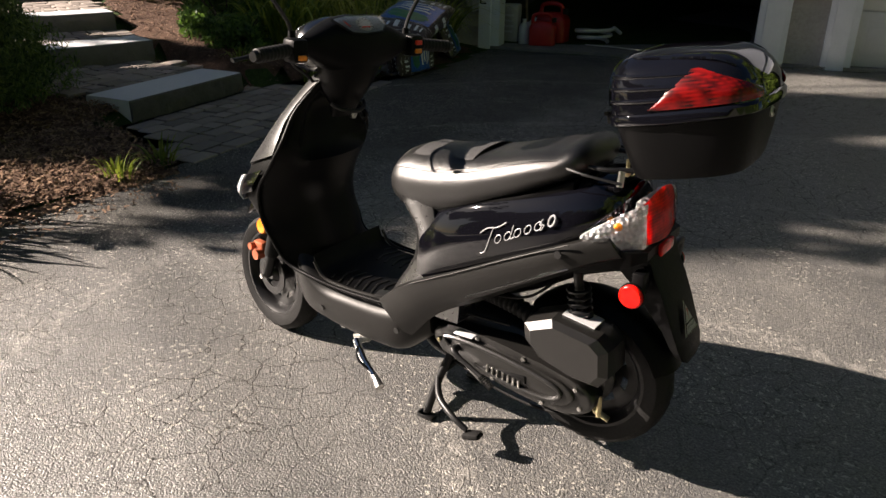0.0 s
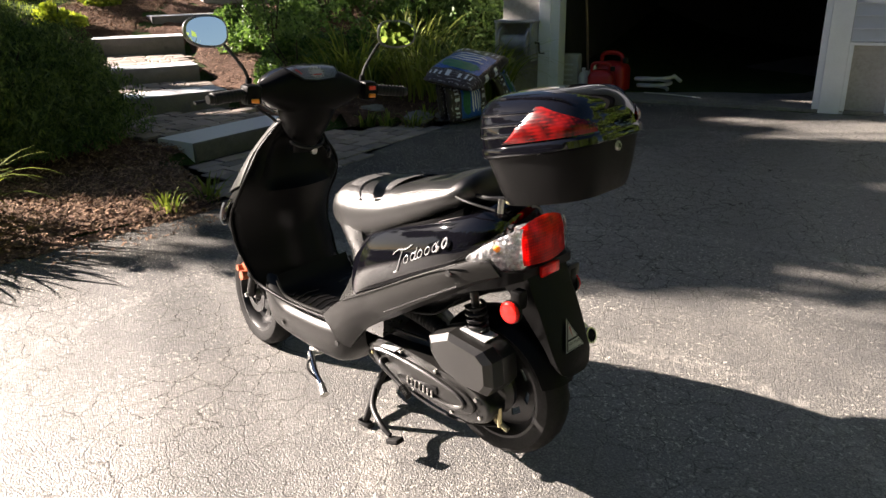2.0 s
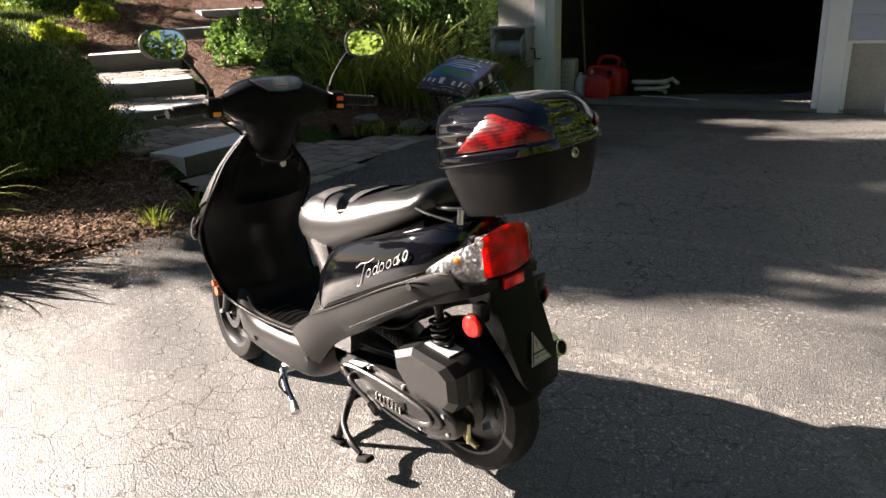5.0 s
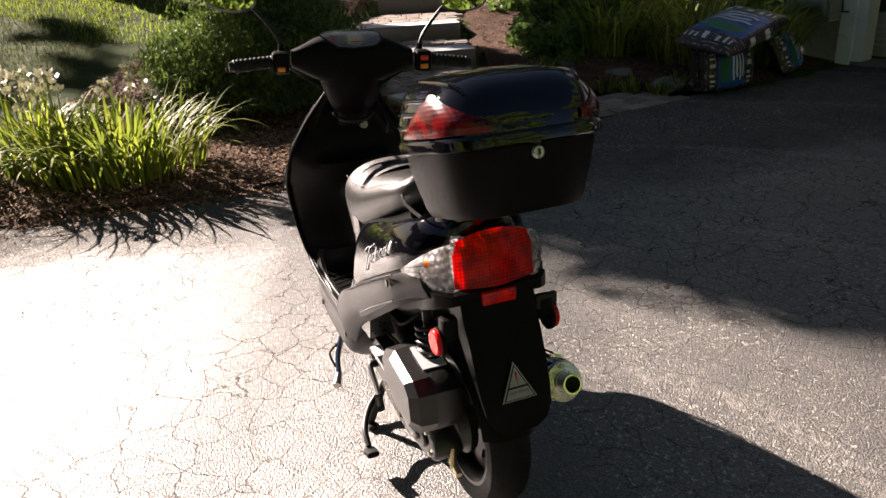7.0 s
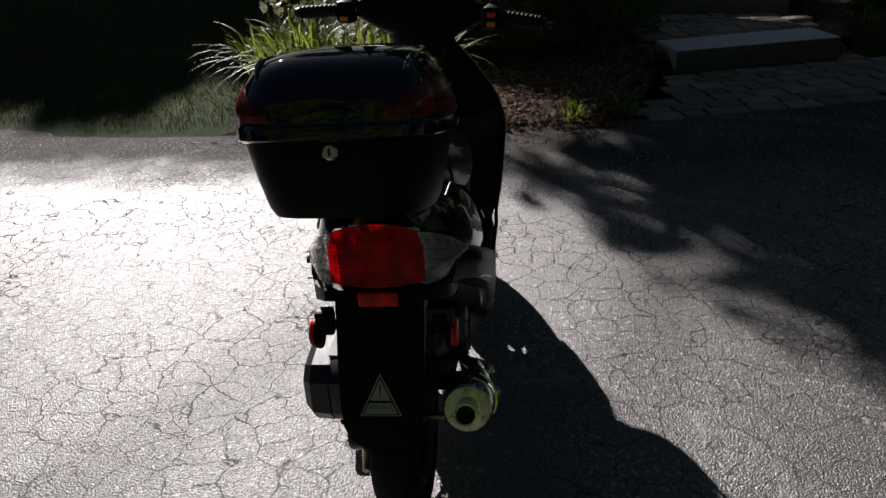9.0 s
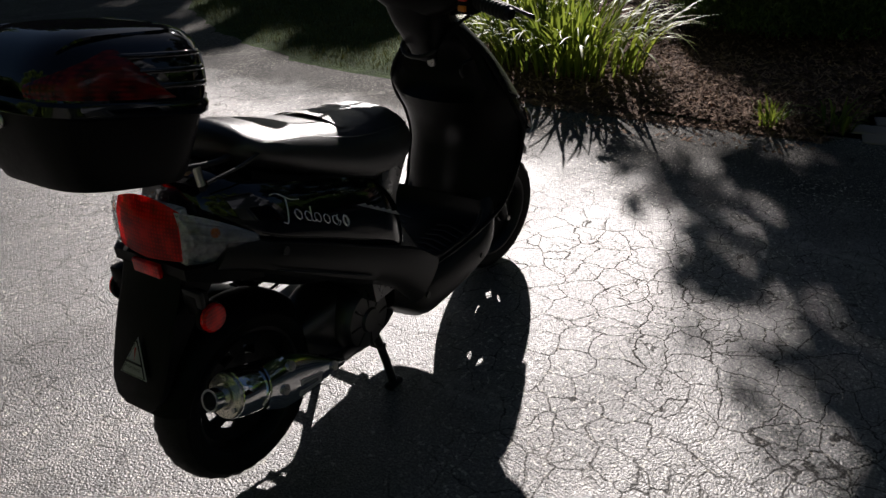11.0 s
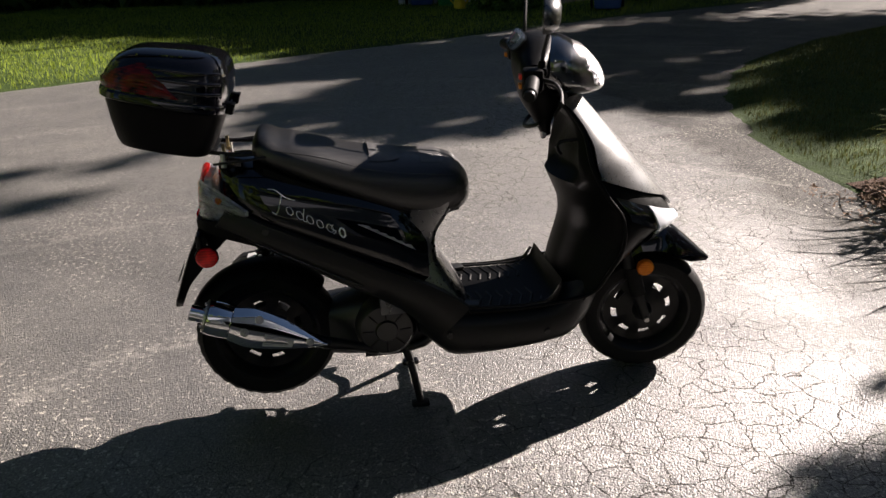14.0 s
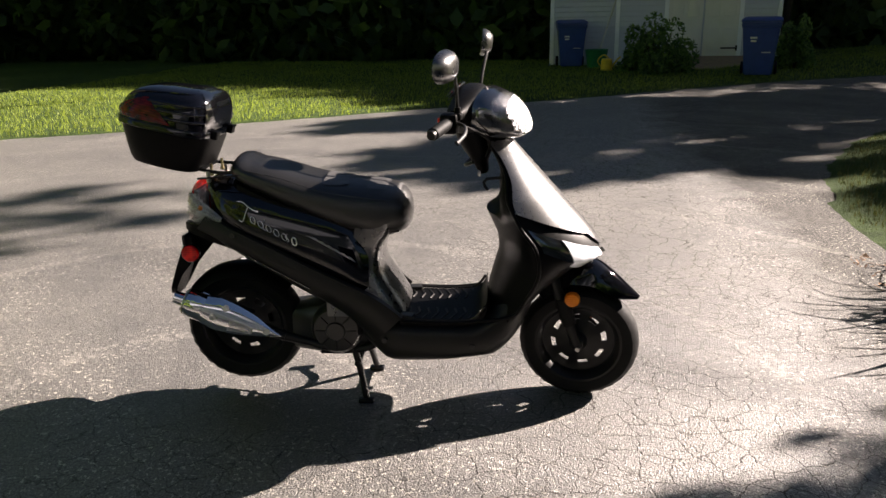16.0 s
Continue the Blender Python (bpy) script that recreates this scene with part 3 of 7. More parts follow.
def blades(name, pts, rs, hmin, hmax, width, mat, lean=0.35, label="", category="grass"):
    n = len(pts)
    z = np.maximum(height(pts[:, 0], pts[:, 1]), 0) - 0.005
    a = rs.uniform(0, 2 * np.pi, n)
    h = rs.uniform(hmin, hmax, n)
    base = np.c_[pts, z]
    side = np.c_[np.cos(a), np.sin(a), np.zeros(n)] * (width * rs.uniform(0.6, 1.3, n))[:, None]
    b = rs.uniform(0, 2 * np.pi, n)
    top = base + np.c_[np.cos(b) * lean * h * rs.uniform(0, 1, n), np.sin(b) * lean * h * rs.uniform(0, 1, n), h]
    arr = np.stack([base - side, base + side, top], 1)
    ob = quads(name, arr, mat)
    return tagged(ob, label, category, kind="stuff")


LAWN_FAR = [(-9, 4.6), (-5.2, 5.8), (-4.0, 6.45), (-2.4, 7.55), (-0.5, 8.95), (1.3, 10.05), (2.65, 11.15), (5.1, 13.0), (7.5, 14.35), (10.5, 16.05), (10.5, 20), (-9, 20)]
LAWN_ISLE = [(3.25, 2.2), (3.15, 2.9), (3.22, 3.4), (3.55, 4.6), (4.18, 6.0), (4.9, 6.95), (6.5, 8.5), (9.5, 10.6), (11, 8), (11, 1.5), (7.2, 2.0), (4.8, 2.55)]
pts, rs = scatter(LAWN_FAR, 90000, 11)
blades("grass", pts, rs, 0.03, 0.075, 0.006, "grass", label="mown green lawn grass beyond the driveway")
LAWN_UP = [(7.5, 1.35), (9.7, -.35), (12.5, -2.85), (15, -5.2), (21, -5), (21, 4), (11, 4), (8, 2.2)]
pts, rs = scatter(LAWN_UP, 50000, 13)
blades("grass", pts, rs, 0.03, 0.07, 0.008, "grass", label="sunlit green lawn grass above the garden bed")
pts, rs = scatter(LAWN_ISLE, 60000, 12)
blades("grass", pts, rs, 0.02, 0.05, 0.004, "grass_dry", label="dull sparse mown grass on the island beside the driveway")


def chips(name, poly, n, seed, label, lift=(0.018, 0.045)):
    pts, rs = scatter(poly, n, seed)
    z = np.maximum(height(pts[:, 0], pts[:, 1]), 0) + rs.uniform(*lift, n)
    a = rs.uniform(0, 2 * np.pi, n)
    ln, wd = rs.uniform(0.006, 0.022, n), rs.uniform(0.002, 0.006, n)
    t = rs.uniform(-0.6, 0.6, n)
    u = np.c_[np.cos(a) * np.cos(t), np.sin(a) * np.cos(t), np.sin(t)] * ln[:, None]
    w = np.c_[-np.sin(a), np.cos(a), rs.uniform(-0.5, 0.5, n)] * wd[:, None]
    c = np.c_[pts, z]
    tagged(quads(name, np.stack([c - u - w, c + u - w, c + u + w, c - u + w], 1), "chips"), label, "mulch", kind="stuff")


chips("mulch_chips", BED_A, 90000, 21, "loose brown bark chips and dry leaves on the bed")
chips("mulch_chips", BED_B, 24000, 22, "loose bark chips below the shrubs")
# chips and crumbs strewn over the driveway's edge
chips("mulch_chips", [(3.16, 2.0), (3.17, 1.1), (3.23, .45), (3.32, -.26), (3.22, -.24), (3.13, .45), (3.05, 1.1), (3.08, 2.0)], 2600, 23, "stray bark chips on the edge of the driveway", (.002, .010))
chips("mulch_chips", [(3.06, 2.2), (3.05, 1.1), (3.13, .45), (3.22, -.24), (3.0, -.2), (2.85, .5), (2.8, 1.2), (2.85, 2.2)], 350, 24, "few stray bark chips on the driveway", (.002, .006))


# ---------------------------------------------------------------- foliage
def unit(rs, n):
    v = rs.normal(size=(n, 3))
    return v / np.linalg.norm(v, axis=1, keepdims=True)


def leaf_faces(centers, rs, size, aspect=0.45, up=0.0):
    """Pointed leaves: diamonds of random turn round given places."""
    n = len(centers)
    d = unit(rs, n)
    d[:, 2] += up
    d /= np.linalg.norm(d, axis=1, keepdims=True)
    s = np.cross(d, unit(rs, n))
    s /= np.linalg.norm(s, axis=1, keepdims=True) + 1e-9
    L = size * rs.uniform(0.6, 1.35, n)[:, None]
    c = centers
    return np.stack([c - d * L, c + s * L * aspect, c + d * L, c - s * L * aspect], 1)


def mound(rs, n, rx, ry, rz, lumps=26, inner=0.55):
    """Leaf places in a lumpy bush of clumps, with gaps."""
    lc = unit(rs, lumps)
    lc[:, 2] = np.abs(lc[:, 2])
    lc *= rs.uniform(0.45, 0.86, lumps)[:, None]
    lr = rs.uniform(0.2, 0.36, lumps)
    k = rs.randint(0, lumps, n)
    p = lc[k] + unit(rs, n) * (lr[k] * rs.uniform(inner, 1.0, n) ** 0.5)[:, None]
    p = p * np.array([rx, ry, rz])
    p[:, 2] = np.abs(p[:, 2])
    return p


def bush(name, x, y, rx, ry, rz, n, size, mat, seed, label, category="shrub", up=0.2, aspect=0.45, group="", lumps=26):
    z0 = float(np.maximum(height(x, y), 0))
    rs = np.random.RandomState(seed)
    t = thing(name, pose(x, y, z0), label, category, group)
    p = mound(rs, n, rx, ry, rz, lumps)
    ob = quads("leaves", leaf_faces(p, rs, size, aspect, up), mat)
    ob.parent = t
    bm = B()
    for i in range(9):
        a = rs.uniform(0, 6.28)
        e = np.array([math.cos(a) * rx * 0.6, math.sin(a) * ry * 0.6, rz * rs.uniform(0.6, 0.85)])
        tube(bm, [(0.1 * math.cos(a) * rx, 0.1 * math.sin(a) * ry, -0.03), e * (0.5, 0.5, 0.55), e], [0.016, 0.01, 0.004], 5)
    part("stem", bm, "bark", t)
    return t


def strap_leaves(name, x, y, rx, ry, n, hmin, hmax, width, mat, seed, label, category, flowers=0):
    """A clump of long arching blades, with stalks of pale flowers if asked for."""
    z0 = float(np.maximum(height(x, y), 0))
    rs = np.random.RandomState(seed)
    t = thing(name, pose(x, y, z0), label, category)
    V, Fc = [], []
    for i in range(n):
        a = rs.uniform(0, 6.283)
        r = math.sqrt(rs.uniform(0, 1))
        bx, by = rx * r * math.cos(a) * 0.85, ry * r * math.sin(a) * 0.85
        d = a + rs.uniform(-0.9, 0.9)
        h = rs.uniform(hmin, hmax)
        bend = rs.uniform(0.25, 1.0) * (0.45 + 0.8 * r)
        out = h * bend
        seg = 8
        droop = rs.uniform(0.35, 1.05) * bend
        k0 = len(V)
        sx, sy = -math.sin(d), math.cos(d)
        for s in range(seg + 1):
            u = s / seg
            px, py = bx + math.cos(d) * out * u ** 1.7, by + math.sin(d) * out * u ** 1.7
            pz = h * (u * (1.0 + 0.25 * droop) - droop * u ** 3)
            w = width * (0.75 + 0.5 * u) * (1 - u ** 3) + 0.0006
            V.append((px - sx * w, py - sy * w, max(pz, 0.004)))
            V.append((px + sx * w, py + sy * w, max(pz, 0.004)))
        for s in range(seg):
            b = k0 + 2 * s
            Fc.append((b, b + 1, b + 3, b + 2))
    ob = soup("leaves", V, Fc, mat, True)
    ob.parent = t
    if flowers:
        bm = B()
        heads = []
        for i in range(flowers):
            a = rs.uniform(0, 6.283)
            r = rs.uniform(0.15, 0.85)
            bx, by = rx * r * math.cos(a), ry * r * math.sin(a)
            h = rs.uniform(hmax * 0.75, hmax * 1.2)
            tx, ty = bx + rs.uniform(-0.08, 0.08), by + rs.uniform(-0.08, 0.08)
            tube(bm, [(bx, by, 0), ((bx + tx) / 2, (by + ty) / 2, h / 2), (tx, ty, h)], [0.005, 0.004, 0.003], 5)
            for q in range(rs.randint(1, 4)):
                heads.append((tx + rs.uniform(-0.03, 0.03), ty + rs.uniform(-0.03, 0.03), h - 0.07 * q))
        tagged(part("flower_stem", bm, "iris_leaf", t), "green flower stems", kind="stuff")
        hc = np.repeat(np.array(heads), 9, axis=0) + rs.normal(0, 0.016, (len(heads) * 9, 3))
        fl = quads("flower_head", leaf_faces(hc, rs, 0.024, 0.6, 0.3), "iris_flower")
        fl.parent = t
        tagged(fl, "faded cream iris flowers", kind="stuff")
    return t


bush("yew_bush", 5.45, 0.45, 1.0, 0.95, 1.0, 120000, 0.025, "yew", 31, "broad rounded dark green evergreen bush on the mulch", up=0.9, aspect=0.2, lumps=140)
strap_leaves("iris_clump", 3.77, 1.46, 0.42, 0.60, 380, 0.34, 0.64, 0.0095, "iris_leaf", 41, "dense clump of arching green iris leaves with faded cream flowers", "flower clump", flowers=4)
strap_leaves("iris_clump", 4.15, 2.05, 0.40, 0.42, 220, 0.36, 0.62, 0.0095, "iris_leaf", 42, "clump of green iris leaves with tall faded cream flowers", "flower clump", flowers=16)
for i, (x, y, s) in enumerate(((5.2, -3.6, 0.5), (5.7, -3.0, 0.5), (6.3, -4.1, 0.55), (5.0, -4.2, 0.4))):
    strap_leaves("daylily_clump", x, y, s, s, 200, 0.45, 0.85, 0.011, "iris_leaf", 50 + i, "dense clump of long arching dark green leaves", "flower clump")
for i, (x, y, rx, rz, n) in enumerate(((5.9, -3.1, 0.5, 0.7, 5200), (6.2, -2.6, 0.55, 0.6, 5200), (7.4, -3.0, 0.75, 0.85, 7000), (7.9, -4.2, 0.8, 1.0, 7000), (9.4, -4.9, 0.9, 1.1, 7000), (5.6, -2.35, 0.32, 0.35, 2200), (8.4, -3.05, 0.45, 0.5, 3000), (11.2, -6.9, 1.1, 1.5, 8000), (6.9, -5.0, 0.7, 1.1, 7000), (8.2, -6.1, 0.9, 1.5, 7000), (9.9, -6.4, 1.0, 1.6, 7000), (13.2, -7.6, 1.2, 1.8, 7000), (7.5, -6.6, .9, 1.9, 7000), (9.2, -8.0, 1.2, 2.4, 8000), (11.6, -8.9, 1.5, 2.6, 9000), (14.6, -10.2, 1.9, 3.2, 9000), (10.3, -5.2, .7, 1.0, 6000), (6.35, -5.25, .5, 1.25, 6000), (7.0, -6.0, .6, 1.7, 6000))):
    bush("shrub", x, y, rx, rx * 0.9, rz, n, 0.035, "shrub", 60 + i, "loose leafy green garden shrub beside the stone steps", group="garden shrubs")
bush("lime_shrub", 9.7, -1.2, 0.36, 0.36, 0.34, 3000, 0.04, "lime_leaf", 80, "low yellow-green leafy shrub at the edge of the lawn")
bush("lime_shrub", 11.0, -2.15, 0.3, 0.3, 0.3, 2000, 0.04, "lime_leaf", 81, "low yellow-green leafy shrub at the edge of the lawn")
bush("shrub", 12.6, -2.2, 0.9, 0.8, 0.8, 4000, 0.05, "shrub", 82, "loose leafy green garden shrub on the mulched slope", group="garden shrubs")
for i in range(7):
    strap_leaves("edge_weed", (4.42, 4.5, 4.62, 3.42, 3.35, 4.75, 5.2)[i], (-2.75, -2.98, -2.6, -0.25, 0.05, -2.45, -2.05)[i], 0.09, 0.09, 36, 0.08, 0.22, 0.006, "iris_leaf", 90 + i, "small green weed at the edge of the paving", "weed")


# ---------------------------------------------------------------- stone steps
def granite_slab(a, b, top, depth, seed):
    rs = np.random.RandomState(seed)
    L = math.hypot(b[0] - a[0], b[1] - a[1])
    t = thing("stone_step", Matrix.Translation((a[0], a[1], top)) @ spin("Z", math.degrees(math.atan2(b[1] - a[1], b[0] - a[0]))),
              "long grey granite slab step with a rough split front", "step", "granite garden steps")
    n = 22
    body, face = [], []
    for i in range(n + 1):
        x = L * i / n
        j = lambda s: rs.uniform(-s, s)
        body.append([(x, .012, -.004), (x, .018, 0), (x, depth * .5, .002), (x, depth - .006, 0), (x, depth, -.02), (x, depth, -.30), (x, .012, -.30)])
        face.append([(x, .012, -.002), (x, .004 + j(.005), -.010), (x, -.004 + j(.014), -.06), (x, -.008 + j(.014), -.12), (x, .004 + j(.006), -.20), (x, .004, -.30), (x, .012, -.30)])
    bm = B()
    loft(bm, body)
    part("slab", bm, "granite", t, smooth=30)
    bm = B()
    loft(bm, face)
    part("split_face", bm, "granite_shaded_front", t, "rough split front face, shade put into its darker grey", smooth=20)
    return t


for i, (a, b, z, d) in enumerate(SLABS):
    granite_slab(a, b, z, d, 100 + i)


# ---------------------------------------------------------------- garage
GX = Vector((2.17 - 4.64, -6.02 + 5.08, 0)).normalized()
GARAGE = Matrix.Translation((4.64, -5.08, 0)) @ Matrix(((GX.x, -GX.y, 0, 0), (GX.y, GX.x, 0, 0), (0, 0, 1, 0), (0, 0, 0, 1)))
# along x to the second door, along y into the house
GW = 2.66


def setting(name, bm, mat, label, category, smooth=30.0):
    ob = part(name, bm, mat, None, smooth=smooth)
    ob.matrix_basis = GARAGE
    return tagged(ob, label, category, kind="structure")


def build_garage():
    def wall(name, boxes, mat, label, category="wall"):
        bm = B()
        for (x0, x1, y0, y1, z0, z1) in boxes:
            box(bm, ((x0 + x1) / 2, (y0 + y1) / 2, (z0 + z1) / 2), (x1 - x0, y1 - y0, z1 - z0), 0.004, seg=1)
        return setting(name, bm, mat, label, category)
    wall("wall_foundation", [(-0.70, -0.22, 0.02, 0.27, -0.2, 2.35), (-0.70, -0.5, 0.27, 6.2, -0.2, 2.35)], "concrete", "grey poured concrete foundation wall with stains")
    wall("wall_pier", [(GW + 0.27, GW + 0.68, 0.03, 0.28, -0.1, 0.66)], "concrete", "low grey concrete pier between the garage doors")
    wall("wall_header", [(-0.22, 6.4, 0.05, 0.27, 2.14, 2.75)], "siding", "pale grey clapboard wall above the garage doors")
    wall("wall_upper", [(-0.74, 6.4, 0.0, 6.4, 2.75, 5.2)], "siding", "pale grey clapboard upper wall of the house")
    wall("wall_side", [(-0.5, -0.26, 0.3, 6.0, 0, 2.75), (6.2, 6.4, 0.3, 6.0, 0, 2.75), (-0.5, 6.4, 6.0, 6.2, 0, 2.75)], "unlit_wall", "garage inner walls, their unlit depth put into a dark colour")
    wall("ceiling", [(-0.5, 6.4, 0.27, 6.2, 2.45, 2.6)], "unlit_wall", "garage ceiling, its unlit depth put into a dark colour", "ceiling")
    wall("roof", [(-1.1, 6.8, -0.4, 7.0, 5.2, 5.4)], "roof", "dark shingled roof of the house", "roof")
    wall("floor", [(-0.3, 6.2, -0.02, 6.0, -0.1, 0.035)], "garage_floor_shaded", "stained concrete garage floor with a worn front edge, shade put into its grey", "floor")
    wall("trim_left", [(-0.24, -0.1, -0.035, 0.05, 0.0, 2.3), (-0.1, 0.0, -0.012, 0.2, 0.0, 2.14)], "white_trim", "white painted garage door jamb with worn foot", "trim")
    wall("trim_right", [(GW, GW + 0.06, -0.012, 0.2, 0.0, 2.14), (GW + 0.06, GW + 0.25, -0.035, 0.05, 0.0, 2.3)], "white_trim", "white painted garage door jamb with worn foot", "trim")
    wall("trim_pier", [(GW + 0.25, GW + 0.29, -0.02, 0.05, 0.0, 0.68), (GW + 0.63, GW + 0.68, -0.02, 0.05, 0.0, 0.68), (GW + 0.25, GW + 0.68, -0.024, 0.04, 0.655, 0.685)], "white_trim", "white trim boards round the concrete pier", "trim")
    wall("trim_door_2", [(GW + 0.68, GW + 0.84, -0.035, 0.05, 0.0, 2.3), (GW + 0.84, GW + 0.9, -0.01, 0.2, 0.0, 2.14)], "white_trim", "white painted jamb of the closed garage door", "trim")
    wall("trim_header", [(-0.24, GW + 0.25, -0.036, 0.05, 2.14, 2.3), (GW + 0.68, 6.4, -0.036, 0.05, 2.14, 2.3)], "white_trim", "white painted garage door head trim", "trim")
    # clapboards between the doors
    back = B()
    box(back, (GW + 0.465, 0.06, 1.5), (0.42, 0.06, 1.64), 0)
    sid = setting("wall_siding", back, "siding", "pale grey vinyl clapboard panel between the garage doors", "wall")
    for i in range(13):
        z = 0.69 + i * 0.115
        bm = B()
        loft(bm, [[(x, 0.028, z + 0.121), (x, 0.006, z + 0.118), (x, -0.026, z + 0.008), (x, -0.024, z), (x, 0.028, z)] for x in (GW + 0.252, GW + 0.678)])
        part("board", bm, "siding", sid, smooth=0)
    # closed door with raised panels
    bm = B()
    x0, x1 = GW + 0.9, GW + 0.9 + 2.55
    box(bm, ((x0 + x1) / 2, 0.16, 1.07), (x1 - x0, 0.04, 2.13), 0)
    door = setting("door_2", bm, "door_white", "closed white sectional garage door with raised panels", "garage door")
    for r in range(4):
        z0 = 0.03 + r * 0.53
        bm = B()
        box(bm, ((x0 + x1) / 2, 0.13, z0 + 0.26), (x1 - x0, 0.03, 0.515), 0.006)
        for c in range(4):
            w = (x1 - x0) / 4
            cx = x0 + w * (c + 0.5)
            box(bm, (cx, 0.116, z0 + 0.26), (w - 0.13, 0.012, 0.34), 0.005)
            box(bm, (cx, 0.112, z0 + 0.26), (w - 0.21, 0.02, 0.25), 0.008)
        part("panel", bm, "door_white", door)
    bm = B()
    box(bm, ((x0 + x1) / 2, 0.12, 0.012), (x1 - x0, 0.05, 0.03), 0.005)
    part("door_seal", bm, "rubber", door)


build_garage()


def g_thing(name, x, y, z, rot, label, category, group=""):
    return thing(name, GARAGE @ Matrix.Translation((x, y, z)) @ spin("Z", rot), label, category, group)


def gas_can(x, y, s, rot):
    t = g_thing("gas_can", x, y, 0.035, rot, "red plastic fuel can with moulded handle on the garage floor", "fuel can", "fuel cans")
    bm = B()
    w, d, h = 0.15 * s, 0.12 * s, 0.26 * s
    rings = []
    for z, k in ((0, .92), (.02, 1), (.72, 1), (.86, .88), (1, .55)):
        rings.append([(w * k * math.copysign(abs(math.cos(a)) ** .4, math.cos(a)), d * k * math.copysign(abs(math.sin(a)) ** .4, math.sin(a)), z * h) for a in np.linspace(0, 2 * math.pi, 28, endpoint=False)])
    loft(bm, rings)
    part("body", bm, "can_red", t)
    bm = B()
    tube(bm, [(-w * .75, 0, h * .8), (-w * .7, 0, h * 1.22), (0, 0, h * 1.3), (w * .55, 0, h * 1.2), (w * .6, 0, h * .85)], 0.02 * s, 10, 20)
    part("handle", bm, "can_red", t)
    bm = B()
    lathe(bm, [(0, 0), (.03 * s, 0), (.03 * s, .05 * s), (0, .05 * s)], 16, Matrix.Translation((w * .8, 0, h * .95)) @ spin("X", 90))
    part("cap", bm, "iron", t)


def jug(x, y, h, r, rot):
    t = g_thing("jug", x, y, 0.035, rot, "white plastic jug with screw cap standing on the garage floor", "jug", "jugs")
    bm = B()
    lathe(bm, [(0, 0), (r, 0), (r * 1.02, h * .1), (r, h * .62), (r * .8, h * .76), (r * .35, h * .86), (r * .33, h * .93), (0, h * .93)], 24, spin("X", 90) @ spin("Z", 0))
    part("body", bm, "jug_white", t)
    bm = B()
    lathe(bm, [(0, h * .93), (r * .4, h * .93), (r * .4, h), (0, h)], 16, spin("X", 90))
    part("cap", bm, "label_grey", t)
    bm = B()
    tube(bm, [(r * .3, 0, h * .85), (r * .95, 0, h * .8), (r * 1.02, 0, h * .55)], .012, 8, 10)
    part("handle", bm, "jug_white", t)


gas_can(0.42, 0.30, 1.0, 10)
gas_can(0.46, 0.62, 1.25, -5)
jug(0.20, 0.32, 0.27, 0.06, 30)
jug(0.26, 0.52, 0.3, 0.065, 10)


def garage_clutter():
    t = g_thing("paper_sack", 0.02, 0.42, 0.035, 0, "white printed paper sack standing by the door jamb", "sack")
    bm = B()
    box(bm, (0, 0, .21), (.2, .16, .42), .025)
    part("body", bm, "box_card", t)
    bm = B()
    for i in range(4):
        box(bm, (-.02 + .01 * (i % 2), -.083, .12 + .06 * i), (.11, .004, .022), 0)
    part("print", bm, "label_grey", t)
    t = g_thing("hose", 0.95, 0.62, 0.04, 0, "coiled pale ribbed hose lying on the garage floor", "hose")
    bm = B()
    pts = [(0.16 * math.cos(a) * (1 + .03 * a), 0.13 * math.sin(a) * (1 + .03 * a), 0.02 + .012 * a) for a in np.linspace(0, 13, 60)]
    tube(bm, pts + [(.3, .02, .12)], 0.022, 8)
    part("coil", bm, "hose_white", t)
    t = g_thing("rod", 1.2, 0.35, 0.04, 0, "thin pale rod lying on the garage floor", "rod")
    bm = B()
    tube(bm, [(-.3, .05, .008), (.0, 0, .008), (.35, -.12, .008)], .006, 6)
    part("bar", bm, "hose_white", t)
    t = g_thing("long_handle", 0.05, 0.62, 0.035, 0, "wooden tool handle leaning inside the garage", "tool")
    bm = B()
    tube(bm, [(.12, .0, 0), (-.02, .12, 1.5)], .016, 8)
    part("shaft", bm, "wood", t)


garage_clutter()


def hose_reel():
    t = g_thing("hose_reel", -0.47, 0.02, 0.42, 0, "grey wall-mounted garden hose reel on the concrete wall", "hose reel")
    for sx in (-.21, .21):
        bm = B()
        box(bm, (sx, -.12, .2), (.025, .26, .42), .01)
        for k in range(3):
            box(bm, (sx, -.12, .08 + .12 * k), (.032, .2, .02), .004)
        part("side_plate", bm, "reel_grey", t)
    bm = B()
    lathe(bm, [(0, -.19), (.09, -.19), (.09, .19), (0, .19)], 28, Matrix.Translation((0, -.14, .19)) @ spin("Z", 90))
    part("drum", bm, "reel_grey", t)
    for sx in (-.17, .17):
        bm = B()
        lathe(bm, [(.10, -.012), (.17, -.012), (.17, .012), (.10, .012), (.10, -.012)], 32, Matrix.Translation((sx, -.14, .19)) @ spin("Z", 90))
        part("flange", bm, "reel_grey", t)
    bm = B()
    box(bm, (0, -.1, .42), (.5, .24, .03), .01)
    part("top_bar", bm, "reel_grey", t)
    bm = B()
    tube(bm, [(.21, -.14, .19), (.27, -.14, .19), (.28, -.14, .08), (.34, -.14, .08)], .01, 8)
    part("crank", bm, "iron", t)


hose_reel()


